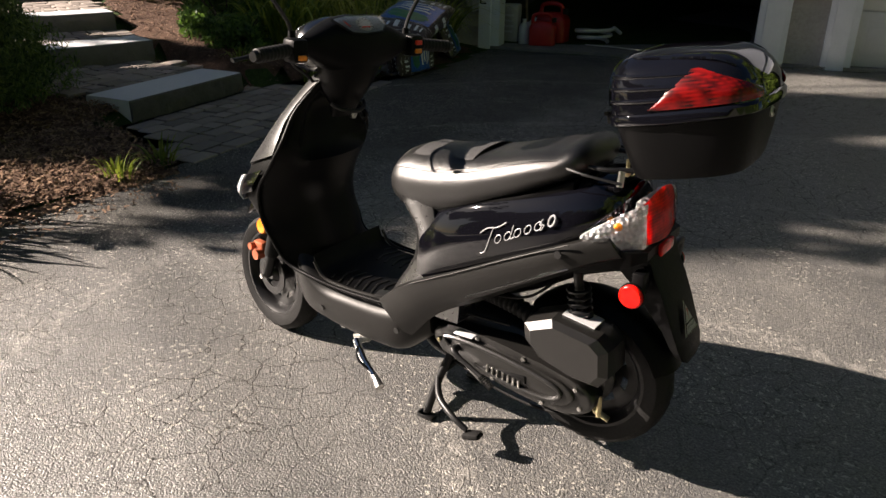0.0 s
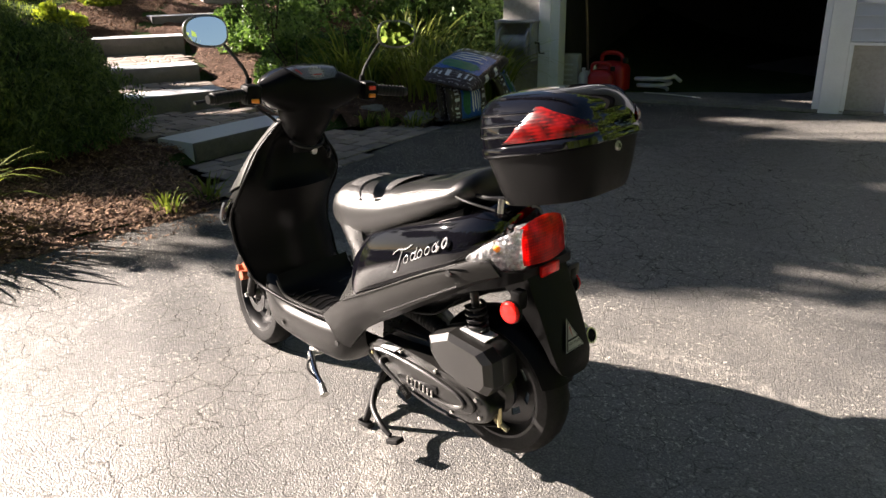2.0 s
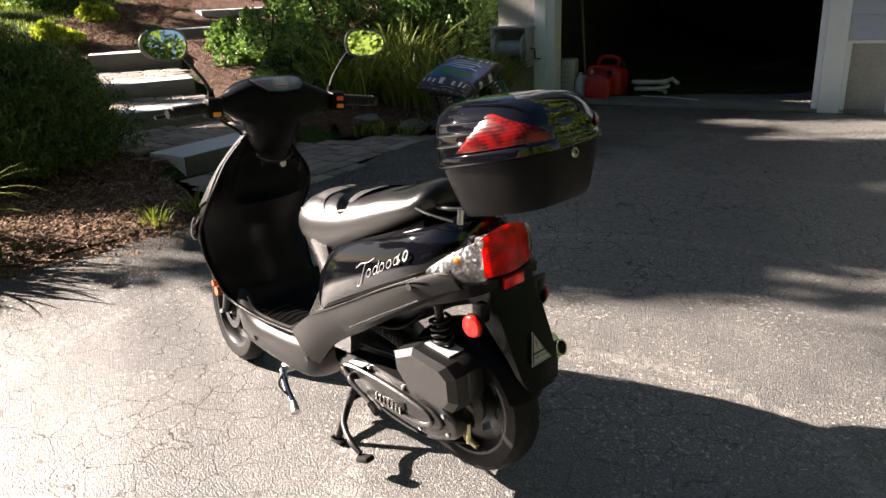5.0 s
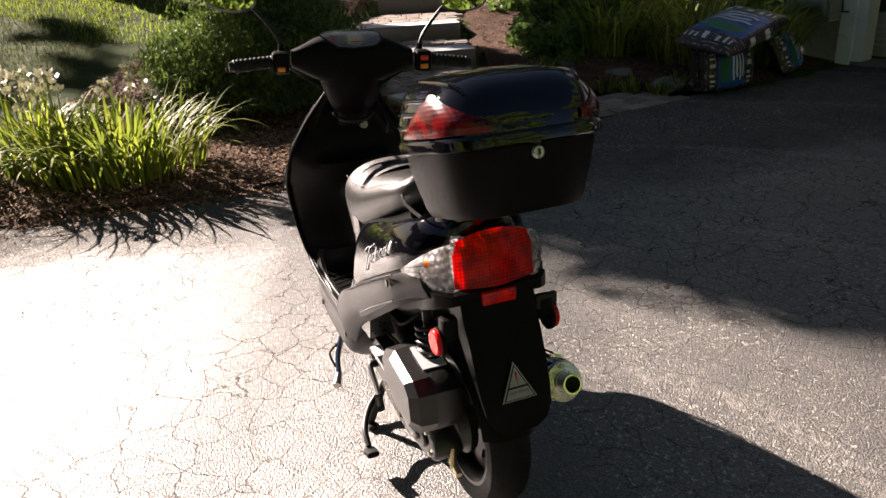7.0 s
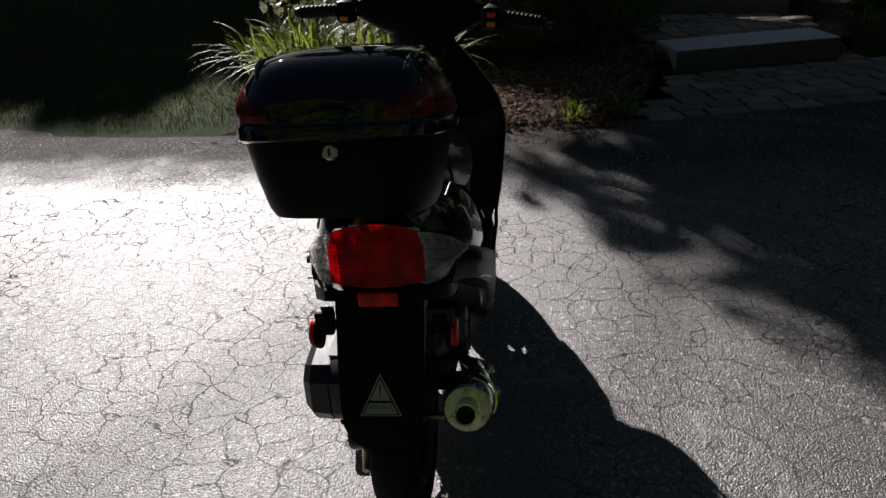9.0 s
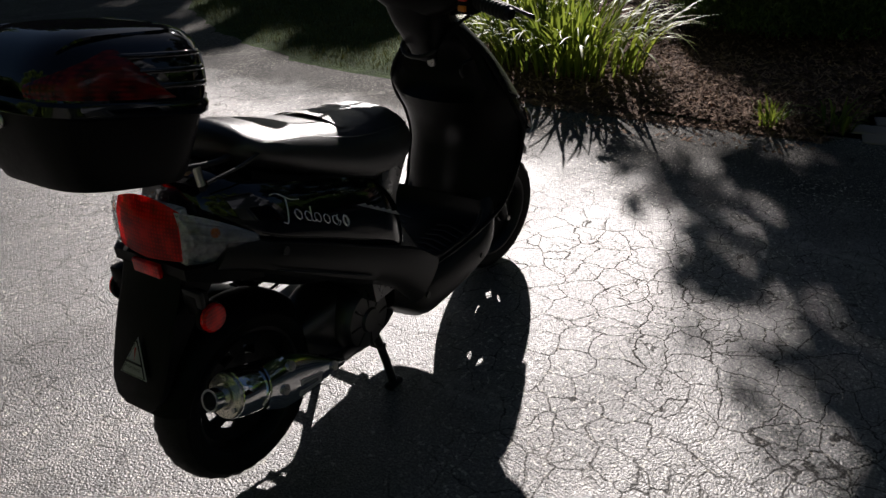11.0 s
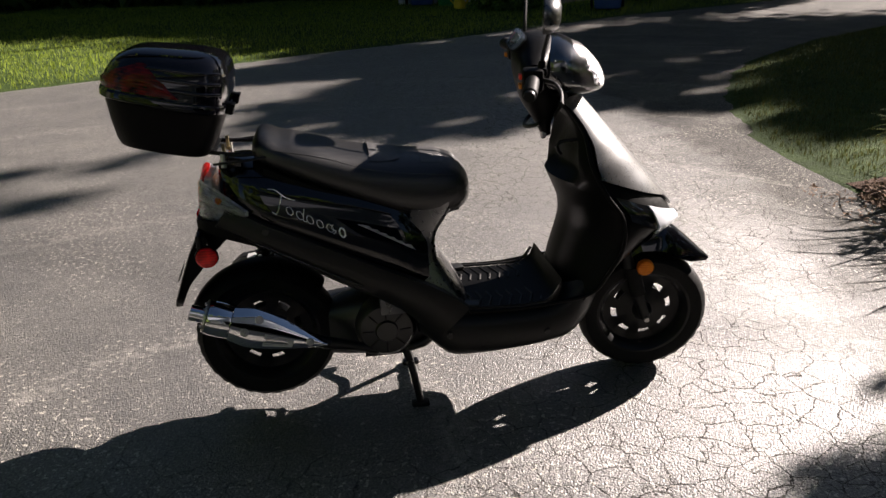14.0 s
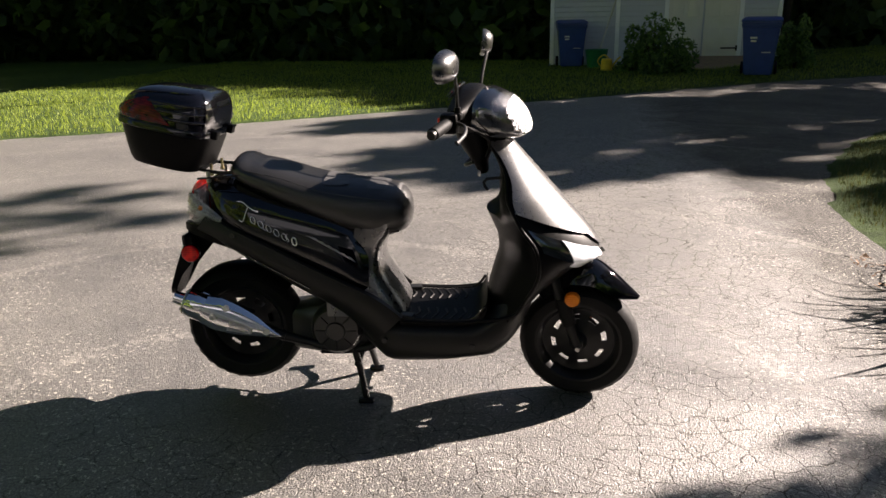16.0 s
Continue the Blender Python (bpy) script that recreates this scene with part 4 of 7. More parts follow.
# ---------------------------------------------------------------- mulch bags
def mulch_bag(m, L, W, H, seed, tilt_label):
    """A filled plastic sack, bulging, with crimped ends and printed patches."""
    rs = np.random.RandomState(seed)
    t = thing("mulch_bag", m, tilt_label, "mulch bag", "bags of mulch")

    def surface(u, v, off=0.0):
        # u along -1..1, v round 0..2pi
        k = max(0.0, 1 - abs(u) ** 3.2) ** 0.6
        y = W * 0.5 * (0.86 + 0.14 * k) * math.copysign(abs(math.cos(v)) ** .7, math.cos(v))
        z = (H * 0.5 * k + 0.006 + off) * math.copysign(abs(math.sin(v)) ** .75, math.sin(v))
        c = noise.noise(Vector((u * 2.2 + seed, math.cos(v) * 2, math.sin(v) * 2)))
        f = noise.noise(Vector((u * 9 + seed, math.cos(v) * 7, math.sin(v) * 7)))
        return (L * 0.5 * u * (1 - .05 * k), y * (1 + .05 * c), H * 0.5 + z * (1 + .22 * c) + .006 * f)
    bm = B()
    loft(bm, [[surface(u, v) for v in np.linspace(0, 2 * math.pi, 40, endpoint=False)] for u in np.linspace(-1, 1, 34)])
    part("sack", bm, "bag_brown", t, smooth=60)

    def patch(name, mat, u0, u1, v0, v1, off, keep=None):
        bm = B()
        us, vs = np.linspace(u0, u1, 12), np.linspace(v0, v1, 12)
        grid = [[bm.verts.new(surface(u, v, off)) for v in vs] for u in us]
        for i in range(11):
            for j in range(11):
                if keep is None or keep((i + .5) / 11, (j + .5) / 11):
                    bm.faces.new((grid[i][j], grid[i + 1][j], grid[i + 1][j + 1], grid[i][j + 1]))
        part(name, bm, mat, t, smooth=60)
    patch("blue_panel", "bag_blue", -.62, .42, .62, 2.45, .004)
    patch("green_badge", "bag_green", -.56, -.16, .9, 2.2, .007, lambda a, b: (a - .5) ** 2 + (b - .5) ** 2 < .22)
    for k in range(4):
        patch("white_print", "bag_white", -.08 + .12 * k, -.02 + .12 * k, 1.05, 2.05 - .15 * (k % 2), .007)
    for k in range(7):
        patch("white_print", "bag_white", .52, .66 + .05 * (k % 2), .7 + .25 * k, .82 + .25 * k, .005)
        patch("white_print", "bag_white", -.86, -.74 + .04 * (k % 2), .7 + .25 * k, .80 + .25 * k, .005)
    for k in range(2):
        patch("white_print", "bag_white", -.45 + .5 * k, -.3 + .5 * k, 2.75, 3.4, .005)
    return t


def bag_at(x, y, z, rz, rx, ry, L, W, H, seed, label):
    mulch_bag(Matrix.Translation((x, y, z)) @ spin("Z", rz) @ spin("Y", ry) @ spin("X", rx), L, W, H, seed, label)


bag_at(4.37, -3.31, 0.19, -81, 82, 0, 0.58, 0.38, 0.16, 3, "full brown plastic mulch bag with blue print standing on its edge")
bag_at(4.53, -3.33, 0.19, -79, 80, 0, 0.58, 0.38, 0.15, 4, "full brown plastic mulch bag with blue print leaning behind another")
bag_at(4.42, -3.45, 0.40, -67, 9, -11, 0.98, 0.56, 0.17, 5, "full brown plastic mulch bag with blue print lying atop others")
bag_at(4.72, -4.18, 0.17, -56, 62, 0, 0.52, 0.38, 0.15, 6, "full dark plastic mulch bag with blue print leaning on the wall")


def edge_rock(x, y, s, seed):
    rs = np.random.RandomState(seed)
    t = thing("rock", pose(x, y, float(np.maximum(height(x, y), 0)), 0, 0, rs.uniform(0, 360)), "flat grey field stone at the edge of the bed", "rock", "edging rocks")
    bm = B()
    bmesh.ops.create_icosphere(bm, subdivisions=3, radius=1)
    for v in bm.verts:
        n = noise.noise(v.co * 1.6 + Vector((seed, 0, 0)))
        v.co = Vector((v.co.x * s * 1.3, v.co.y * s, max(v.co.z, -.3) * s * .5)) * (1 + .35 * n)
    part("stone", bm, "rock", t, smooth=25)


for i, (x, y, s) in enumerate(((4.58, -2.95, .14), (4.5, -3.2, .11), (5.0, -2.7, .12), (5.4, -2.35, .1))):
    edge_rock(x, y, s, i + 1)


# ---------------------------------------------------------------- trees and woods
def tree(x, y, h, crown, seed, leaf_n, label, size=0.17, trunk_r=0.28, limb=0.035):
    """Tapered trunk, limbs, and a crown of clumps of leaves with gaps. crown: rows of centre and radius."""
    rs = np.random.RandomState(seed)
    z0 = float(np.maximum(height(x, y), 0))
    t = thing("tree", pose(x, y, z0), label, "tree", "tall trees")
    bm = B()
    tube(bm, [(0, 0, -.2), (.05, .03, h * .3), (-.06, .05, h * .6), (.02, 0, h)], [trunk_r, trunk_r * .75, trunk_r * .45, .05], 12, 14)
    c = np.array(crown)
    for cx, cy, cz, cr, dense in crown:
        zb = min(cz * .7, h * .9)
        tube(bm, [(0, 0, zb * .85), (cx * .5, cy * .5, (zb + cz) / 2), (cx, cy, cz)], [limb, limb * .6, limb * .3], 6, 8)
    part("trunk", bm, "bark", t)
    # the fifth number of a mass: how closed it is
    V, own = [], []
    for cx, cy, cz, cr, dense in crown:
        nc = max(5, int((30 if dense > .7 else (20 if size > .1 else 320)) * cr ** 1.3 * dense * 2))
        cl = unit(rs, nc) * (rs.uniform(.05, 1, nc) ** .5)[:, None] * cr
        m = int(leaf_n * dense * cr ** 2 * (2.6 if dense > .85 else 1) / 40) + 60
        k = rs.randint(0, nc, m)
        rad = (.34 * cr if dense > .7 else (.15 if size > .1 else .05)) * rs.uniform(.6, 1.2, nc)[k]
        V.append(np.array([cx, cy, cz]) + cl[k] + unit(rs, m) * (rad * rs.uniform(0, 1, m) ** .45)[:, None])
    p = np.concatenate(V)
    ob = quads("crown", leaf_faces(p, rs, size, .5), "tree_leaf")
    ob.parent = t
    return t


def shade(gx, gy, d, tx, ty):
    """Where on its way to the sun, d metres off, a ground place is shaded; told from the tree's foot."""
    p = Vector((gx, gy, 0)) + sun_dir * d
    return (p.x - tx, p.y - ty, p.z - float(np.maximum(height(tx, ty), 0)))


T1 = (14.0, 4.2)
PIER = GARAGE @ Vector((2.95, 0, 0))
PIER_SHADE = [(PIER.x - sun_dir.x / sun_dir.z * z, PIER.y - sun_dir.y / sun_dir.z * z, d, r, k) for z, d, r, k in ((.6, 16, .6, .9), (1.7, 17, .7, .75), (2.6, 18, .7, .95))]
G1 = [(3.75, -1.9, 19, .3, .9), (4.4, -4.95, 19, .5, 1), (3.6, -5.35, 19, .55, 1), (2.75, -5.65, 19, .5, 1), (2.1, -5.75, 19, .35, .9), (5.4, -1.9, 18, .7, .45), (4.4, -4.7, 19, .9, .9), (3.3, -1.75, 19, 1.0, 1), (2.45, -2.85, 18, .8, 1), (7.9, -1.2, 18, .5, .4), (1.25, -2.35, 20, .7, .9), (0.5, -4.75, 19, .75, .9),
      (2.6, -0.75, 18, .55, .9), (6.8, -4.6, 19, .6, .4), (1.9, -1.35, 18, .6, 1), (3.6, -3.7, 19, 1.0, 1),
      (1.15, -1.3, 19, .34, 1), (1.65, -1.0, 19, .28, 1), (.8, -1.8, 19, .28, .9), (1.1, -2.85, 19, .4, .9), (3.2, -1.5, 18, .45, 1), (.5, -2.6, 19, .5, .9), (1.9, -2.4, 19, .7, 1), (2.8, -2.6, 18, .8, 1)]
tree(*T1, 15.5, [(*shade(x, y, d, *T1), r, k) for x, y, d, r, k in G1 + PIER_SHADE], 7, 26000, "tall leafy tree shading the garden and driveway")
T5 = (11.0, 2.6)
G5 = [(4.65, .95, 10, .35, .6), (4.25, .55, 10, .28, .5), (4.9, 1.4, 10, .3, .5), (1.2, -1.32, 10, .2, .4), (.9, -1.5, 10, .18, .35), (.6, -1.35, 10, .16, .3), (.3, -1.75, 10, .2, .4), (0, -1.6, 10, .16, .3), (.75, -1.85, 10, .18, .4), (-.3, -1.9, 10, .2, .35), (2.78, .02, 10, .16, .5), (2.45, -.33, 10, .2, .5), (1.78, -.3, 10, .13, .4), (2.25, -.78, 10, .25, .6), (1.8, -.88, 10, .22, .5), (1.35, -.72, 10, .13, .35), (2.62, .5, 10, .10, .5), (2.3, .22, 10, .16, .45), (2.55, .2, 10, .14, .4), (2.25, -.05, 10, .22, .5), (2.1, -.30, 10, .28, .45), (1.55, -.53, 10, .36, .4), (1.15, -.9, 10, .32, .42), (2.0, -.62, 10, .36, .5), (.55, -1.35, 10, .3, .35), (-.8, -1.8, 11, .35, .3), (2.5, -.55, 10, .3, .55), (2.75, -.15, 10, .24, .4), (1.75, -.2, 10, .2, .3)]
tree(*T5, 9.5, [(*shade(x, y, d, *T5), r, k) for x, y, d, r, k in G5], 12, 120000, "slender young tree with small leaves above the garden", .048, .12, .012)
T2 = (20.0, 7.0)
G2 = [(-0.5, -2.7, 24, .7, .5), (-1.6, -4.5, 25, 1.4, .8), (9.5, -4.0, 25, 1.6, .5), (-4.0, -2.5, 25, 1.2, .7), (11.5, 0.0, 25, 1.8, .5), (-3.4, 0.9, 25, .9, .5), (6.6, 1.6, 25, .7, .6), (0.6, -1.5, 24, .5, .35), (-1.9, -1.2, 24, .5, .4), (-2.6, 2.6, 25, .9, .4)]
tree(*T2, 19, [(*shade(x, y, d, *T2), r, k) for x, y, d, r, k in G2], 8, 22000, "tall leafy tree shading the driveway")
T3 = (17.0, 24.0)
G3 = [(1.9, 4.4, 20, .35, .9), (1.2, 4.0, 20, .35, .9), (2.3, 5.0, 20, .45, 1), (.6, 4.2, 20, .35, .8), (-1.0, 9.3, 21, .5, 1), (.1, 10.1, 21, .7, 1), (1.6, 11.2, 21, .8, 1), (-.4, 10.6, 21, .8, 1), (3.0, 6.2, 20, 1.3, .8), (0.5, 4.5, 20, .8, .6), (4.5, 9.2, 21, 1.9, 1), (1.0, 12.2, 21, 2.0, 1), (6.0, 14.5, 20, 2.2, 1), (-1.5, 12.6, 22, 1.3, .9), (-1.2, 6.8, 20, .4, .6), (7.5, 5.5, 20, 1.8, .9), (5.2, 4.2, 20, 1.1, .7), (1.6, 8.0, 20, 1.0, .8), (9.5, 9.5, 20, 2, 1), (4.3, 3.7, 20, .6, 1), (5.7, 3.6, 20, .6, 1), (6.3, 5.2, 20, 1.1, 1), (7.6, 3.9, 20, 1.1, 1), (7.5, 7.0, 20, 1.6, 1), (.6, 5.6, 20, .7, 1), (-.2, 7.6, 20, .8, 1), (1.6, 7.0, 20, .8, 1), (1.2, 9.2, 20, 1.0, 1), (.2, 4.9, 20, .4, .9), (5.0, 3.0, 20, .3, 1), (4.6, 2.5, 20, .25, 1), (5.6, 3.1, 20, .3, 1), (6.3, 3.75, 20, .4, 1), (5.5, 4.6, 20, .6, 1), (8.5, 5.5, 20, 1.0, 1), (2.6, 4.9, 20, .5, .9), (2.0, 6.7, 20, .7, .9), (3.8, 4.8, 20, .5, .9)]
tree(*T3, 17, [(*shade(x, y, d, *T3), r, k) for x, y, d, r, k in G3], 9, 22000, "tall leafy tree shading the far lawn")
T4 = (14.0, 31.0)
G4 = [(-4.2, 13.5, 26, 1.0, .9), (1.5, 17.0, 24, 2.4, 1), (-3.0, 15, 25, 2.4, 1), (5.0, 19, 24, 2.6, 1), (-8.5, 13.6, 26, 1.2, .8), (-1.5, 19, 25, 2.5, 1)]
tree(*T4, 17, [(*shade(x, y, d, *T4), r, k) for x, y, d, r, k in G4], 10, 22000, "tall leafy tree at the edge of the woods")


def woods(name, x0, y0, x1, y1, depth, n, top, seed, label, leaf="tree_leaf", size=.30):
    """A belt of dark woodland: uneven foliage over many trunks."""
    rs = np.random.RandomState(seed)
    d = Vector((x1 - x0, y1 - y0, 0))
    L = d.length
    d.normalize()
    nrm = Vector((-d.y, d.x, 0))
    nc = int(L * 7)
    cu, cv, cz = rs.uniform(0, L, nc), rs.uniform(0, abs(depth), nc) * np.sign(depth), top * rs.uniform(0, 1, nc) ** 1.25
    cr = rs.uniform(.8, 2.4, nc)
    k = rs.randint(0, nc, n)
    o = unit(rs, n) * (cr[k] * rs.uniform(.2, 1, n) ** .5)[:, None]
    u, v = cu[k], cv[k]
    p = np.c_[x0 + d.x * u + nrm.x * v, y0 + d.y * u + nrm.y * v, cz[k]] + o
    p[:, 2] = np.abs(p[:, 2])
    faces = leaf_faces(p, rs, size, .55)
    tagged(quads(name, faces, leaf), label, "woods", kind="stuff")
    bm = B()
    for i in range(int(L * .5)):
        u, v = rs.uniform(0, L), rs.uniform(0, 1) * depth
        px, py = x0 + d.x * u + nrm.x * v, y0 + d.y * u + nrm.y * v
        r = rs.uniform(.07, .2)
        tube(bm, [(px, py, -.1), (px + .1, py, top * .6), (px + rs.uniform(-.4, .4), py, top * 1.1)], [r, r * .8, r * .3], 7)
    tagged(part("woods_trunks", bm, "bark"), "dark trunks of woodland trees", "woods", kind="stuff")


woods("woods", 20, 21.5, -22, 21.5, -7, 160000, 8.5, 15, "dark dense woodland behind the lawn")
# belts mostly out of view, added to cover low sky and fill reflections
woods("woods_side", -20, 22, -24, -20, -6, 260000, 24, 16, "green woodland along the driveway, sunlight put into its leaf colour", "sun_tinted_leaf", .16)
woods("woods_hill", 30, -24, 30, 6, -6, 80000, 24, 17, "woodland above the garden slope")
woods("woods_back", -22, -24, 24, -24, -6, 80000, 23, 18, "woodland behind the house, sunlight put into its leaf colour", "sun_tinted_leaf")


# ---------------------------------------------------------------- shed, bins and far bushes
SHED = pose(1.0, 17.6, 0.0, 0, 0, -3)


def shed():
    t = thing("shed", SHED, "pale clapboard garden shed with white double doors", "shed")
    bm = B()
    box(bm, (2.5, 1.5, 1.2), (5.2, 3.0, 2.5), 0)
    wall = part("wall", bm, "siding", t, smooth=0)
    for i in range(20):
        z = 0.1 + .12 * i
        for x0, x1 in ((-.1, 1.42), (1.5, 2.55), (4.35, 5.1)):
            bm = B()
            loft(bm, [[(x, 0.0, z + .124), (x, -.008, z + .12), (x, -.026, z + .006), (x, 0.0, z)] for x in (x0, x1)])
            part("clapboard", bm, "siding", wall, smooth=0)
    for x in (1.46, 2.6, 4.3, 5.14, -.12):
        bm = B()
        box(bm, (x, -.02, 1.2), (.1, .06, 2.5), .005, seg=1)
        part("corner_board", bm, "white_trim", t)
    for k, x in enumerate((3.04, 3.86)):
        bm = B()
        box(bm, (x, -.02, 1.16), (.78, .05, 1.9), .006, seg=1)
        d = part("door", bm, "door_white", t)
        for zc, zh in ((.62, .5), (1.55, .8)):
            for sx in (-.18, .18):
                bm = B()
                box(bm, (x + sx, -.05, zc), (.26, .02, zh), .012)
                part("panel", bm, "door_white", d)
        for z in (.42, 1.86):
            bm = B()
            s = -1 if k == 0 else 1
            box(bm, (x + s * .2, -.06, z), (.36, .012, .035), .004)
            box(bm, (x + s * .38, -.06, z), (.04, .014, .12), .004)
            part("strap_hinge", bm, "iron", d, "black iron strap hinge")
    bm = B()
    loft(bm, [[(-.4, y, z), (5.4, y, z), (5.4, y, z + .12), (-.4, y, z + .12)] for y, z in ((-.35, 2.35), (1.5, 3.5), (3.35, 2.35))])
    part("roof", bm, "roof", t)
    bm = B()
    loft(bm, [[(2.5, y, 0.0), (4.6, y, 0.0), (4.6, y, z), (2.5, y, z)] for y, z in ((-1.7, .05), (-.05, .24))])
    part("ramp", bm, "wood", t, "weathered grey plank ramp")


shed()


def wheeled_bin(x, y, rz):
    t = thing("wheeled_bin", pose(x, y, float(np.maximum(height(x, y), 0)), 0, 0, rz), "large blue plastic wheeled recycling bin on the grass", "bin", "recycling bins")
    bm = B()
    loft(bm, [[(-w, -d, z), (w, -d, z), (w, d, z), (-w, d, z)] for z, w, d in ((.03, .25, .27), (.5, .29, .31), (.92, .33, .36), (.94, .36, .39), (1.0, .36, .39))])
    bmesh.ops.bevel(bm, geom=list(bm.edges), offset=.02, segments=2, affect="EDGES")
    body = part("body", bm, "bin_blue", t)
    bm = B()
    loft(bm, [[(-.36, -.42, 1.005), (.36, -.42, 1.005), (.36, .40, 1.01), (-.36, .40, 1.01)], [(-.36, -.42, 1.04), (.36, -.42, 1.04), (.36, .40, 1.07), (-.36, .40, 1.07)], [(-.28, -.32, 1.075), (.28, -.32, 1.075), (.28, .3, 1.1), (-.28, .3, 1.1)]])
    part("lid", bm, "bin_blue", t)
    for s in (-1, 1):
        bm = B()
        lathe(bm, [(0, -.03), (.10, -.03), (.125, -.02), (.125, .02), (.10, .03), (0, .03)], 24, Matrix.Translation((s * .31, .32, .125)) @ spin("Z", 90))
        part("wheel", bm, "rubber", t)
    bm = B()
    tube(bm, [(-.3, .42, .96), (-.3, .48, .98), (.3, .48, .98), (.3, .42, .96)], .018, 8)
    part("handle", bm, "bin_blue", t)
    for z, w in ((.72, .12), (.66, .1)):
        bm = B()
        box(bm, (-.12, -.345 + (.8 - z) * .1, z), (w, .004, .035), 0)
        part("print", bm, "label_white", t)
    bm = B()
    box(bm, (.12, -.315, .45), (.16, .012, .02), .003)
    part("grip_bar", bm, "label_grey", t)


wheeled_bin(4.95, 13.75, -14)
wheeled_bin(1.35, 17.0, 4)
bush("shrub", 3.1, 15.0, .85, .75, 1.12, 6500, .05, "shrub", 200, "rounded broadleaf evergreen shrub in front of the shed", group="shed shrubs")
bush("shrub", 5.95, 15.2, .5, .5, 1.0, 3600, .05, "shrub", 201, "narrow broadleaf evergreen shrub in front of the shed", group="shed shrubs")


def far_clutter():
    t = thing("broom", pose(2.2, 17.35, .05), "long-handled broom leaning on the shed wall", "broom")
    bm = B()
    tube(bm, [(-.25, -.25, .08), (.22, .18, 1.6)], .02, 6)
    part("handle", bm, "hose_white", t)
    bm = B()
    box(bm, (-.25, -.25, .06), (.4, .12, .12), .02)
    part("head", bm, "iron", t)
    t = thing("watering_can", pose(2.15, 15.6, .04), "yellow plastic watering can on the grass", "watering can")
    bm = B()
    lathe(bm, [(0, 0), (.13, 0), (.12, .24), (.1, .26), (0, .26)], 18, spin("X", 90))
    part("body", bm, "yellow", t)
    bm = B()
    tube(bm, [(.1, 0, .06), (.25, 0, .26), (.3, 0, .3)], .02, 8)
    part("spout", bm, "yellow", t)
    bm = B()
    tube(bm, [(-.1, 0, .08), (-.2, 0, .2), (-.08, 0, .34), (.04, 0, .27)], .014, 8, 12)
    part("handle", bm, "yellow", t)
    t = thing("plant_tub", pose(1.95, 16.6, .04), "dark green plastic plant tub beside the shed", "tub")
    bm = B()
    lathe(bm, [(0, 0), (.2, 0), (.27, .4), (.29, .42), (.25, .42), (.22, .3), (0, .3)], 20, spin("X", 90))
    part("pot", bm, "bag_green", t)


far_clutter()


# ---------------------------------------------------------------- scooter
# local frame: x forward, y to its left, z up; origin on the ground below the tail
SC = thing("scooter", pose(0, 0.3045, 0, 0, 0, 5.4), "black motor scooter with rear top box parked on its centre stand", "scooter")


# the front wheel and bar are turned a little to the right about the raked steering axis
STEER = Matrix.Translation((1.05, 0, 1.0)) @ Matrix.Rotation(radians(9.5), 4, Vector((.405, 0, -.914))) @ Matrix.Translation((-1.05, 0, -1.0))


def sring(x, w, z0, z1, n=28, e=2.6, shift=0.0):
    """A rounded upright section across the scooter at x: half-width w, from z0 to z1."""
    zc, h = (z0 + z1) / 2, (z1 - z0) / 2
    out = []
    for a in np.linspace(0, 2 * math.pi, n, endpoint=False).tolist():
        c, s = math.cos(a), math.sin(a)
        out.append((x + shift * s, w * math.copysign(abs(c) ** (2 / e), c), zc + h * math.copysign(abs(s) ** (2 / e), s)))
    return out


def sections(rows, n=24, steps=18, e=2.6):
    """Rings through smoothed rows of (x, half-width, z0, z1)."""
    return [sring(r[0], r[1], r[2], r[3], n, e) for r in (spline([(q[0], q[1], q[2], q[3]) for q in rows], steps) if steps else rows)]


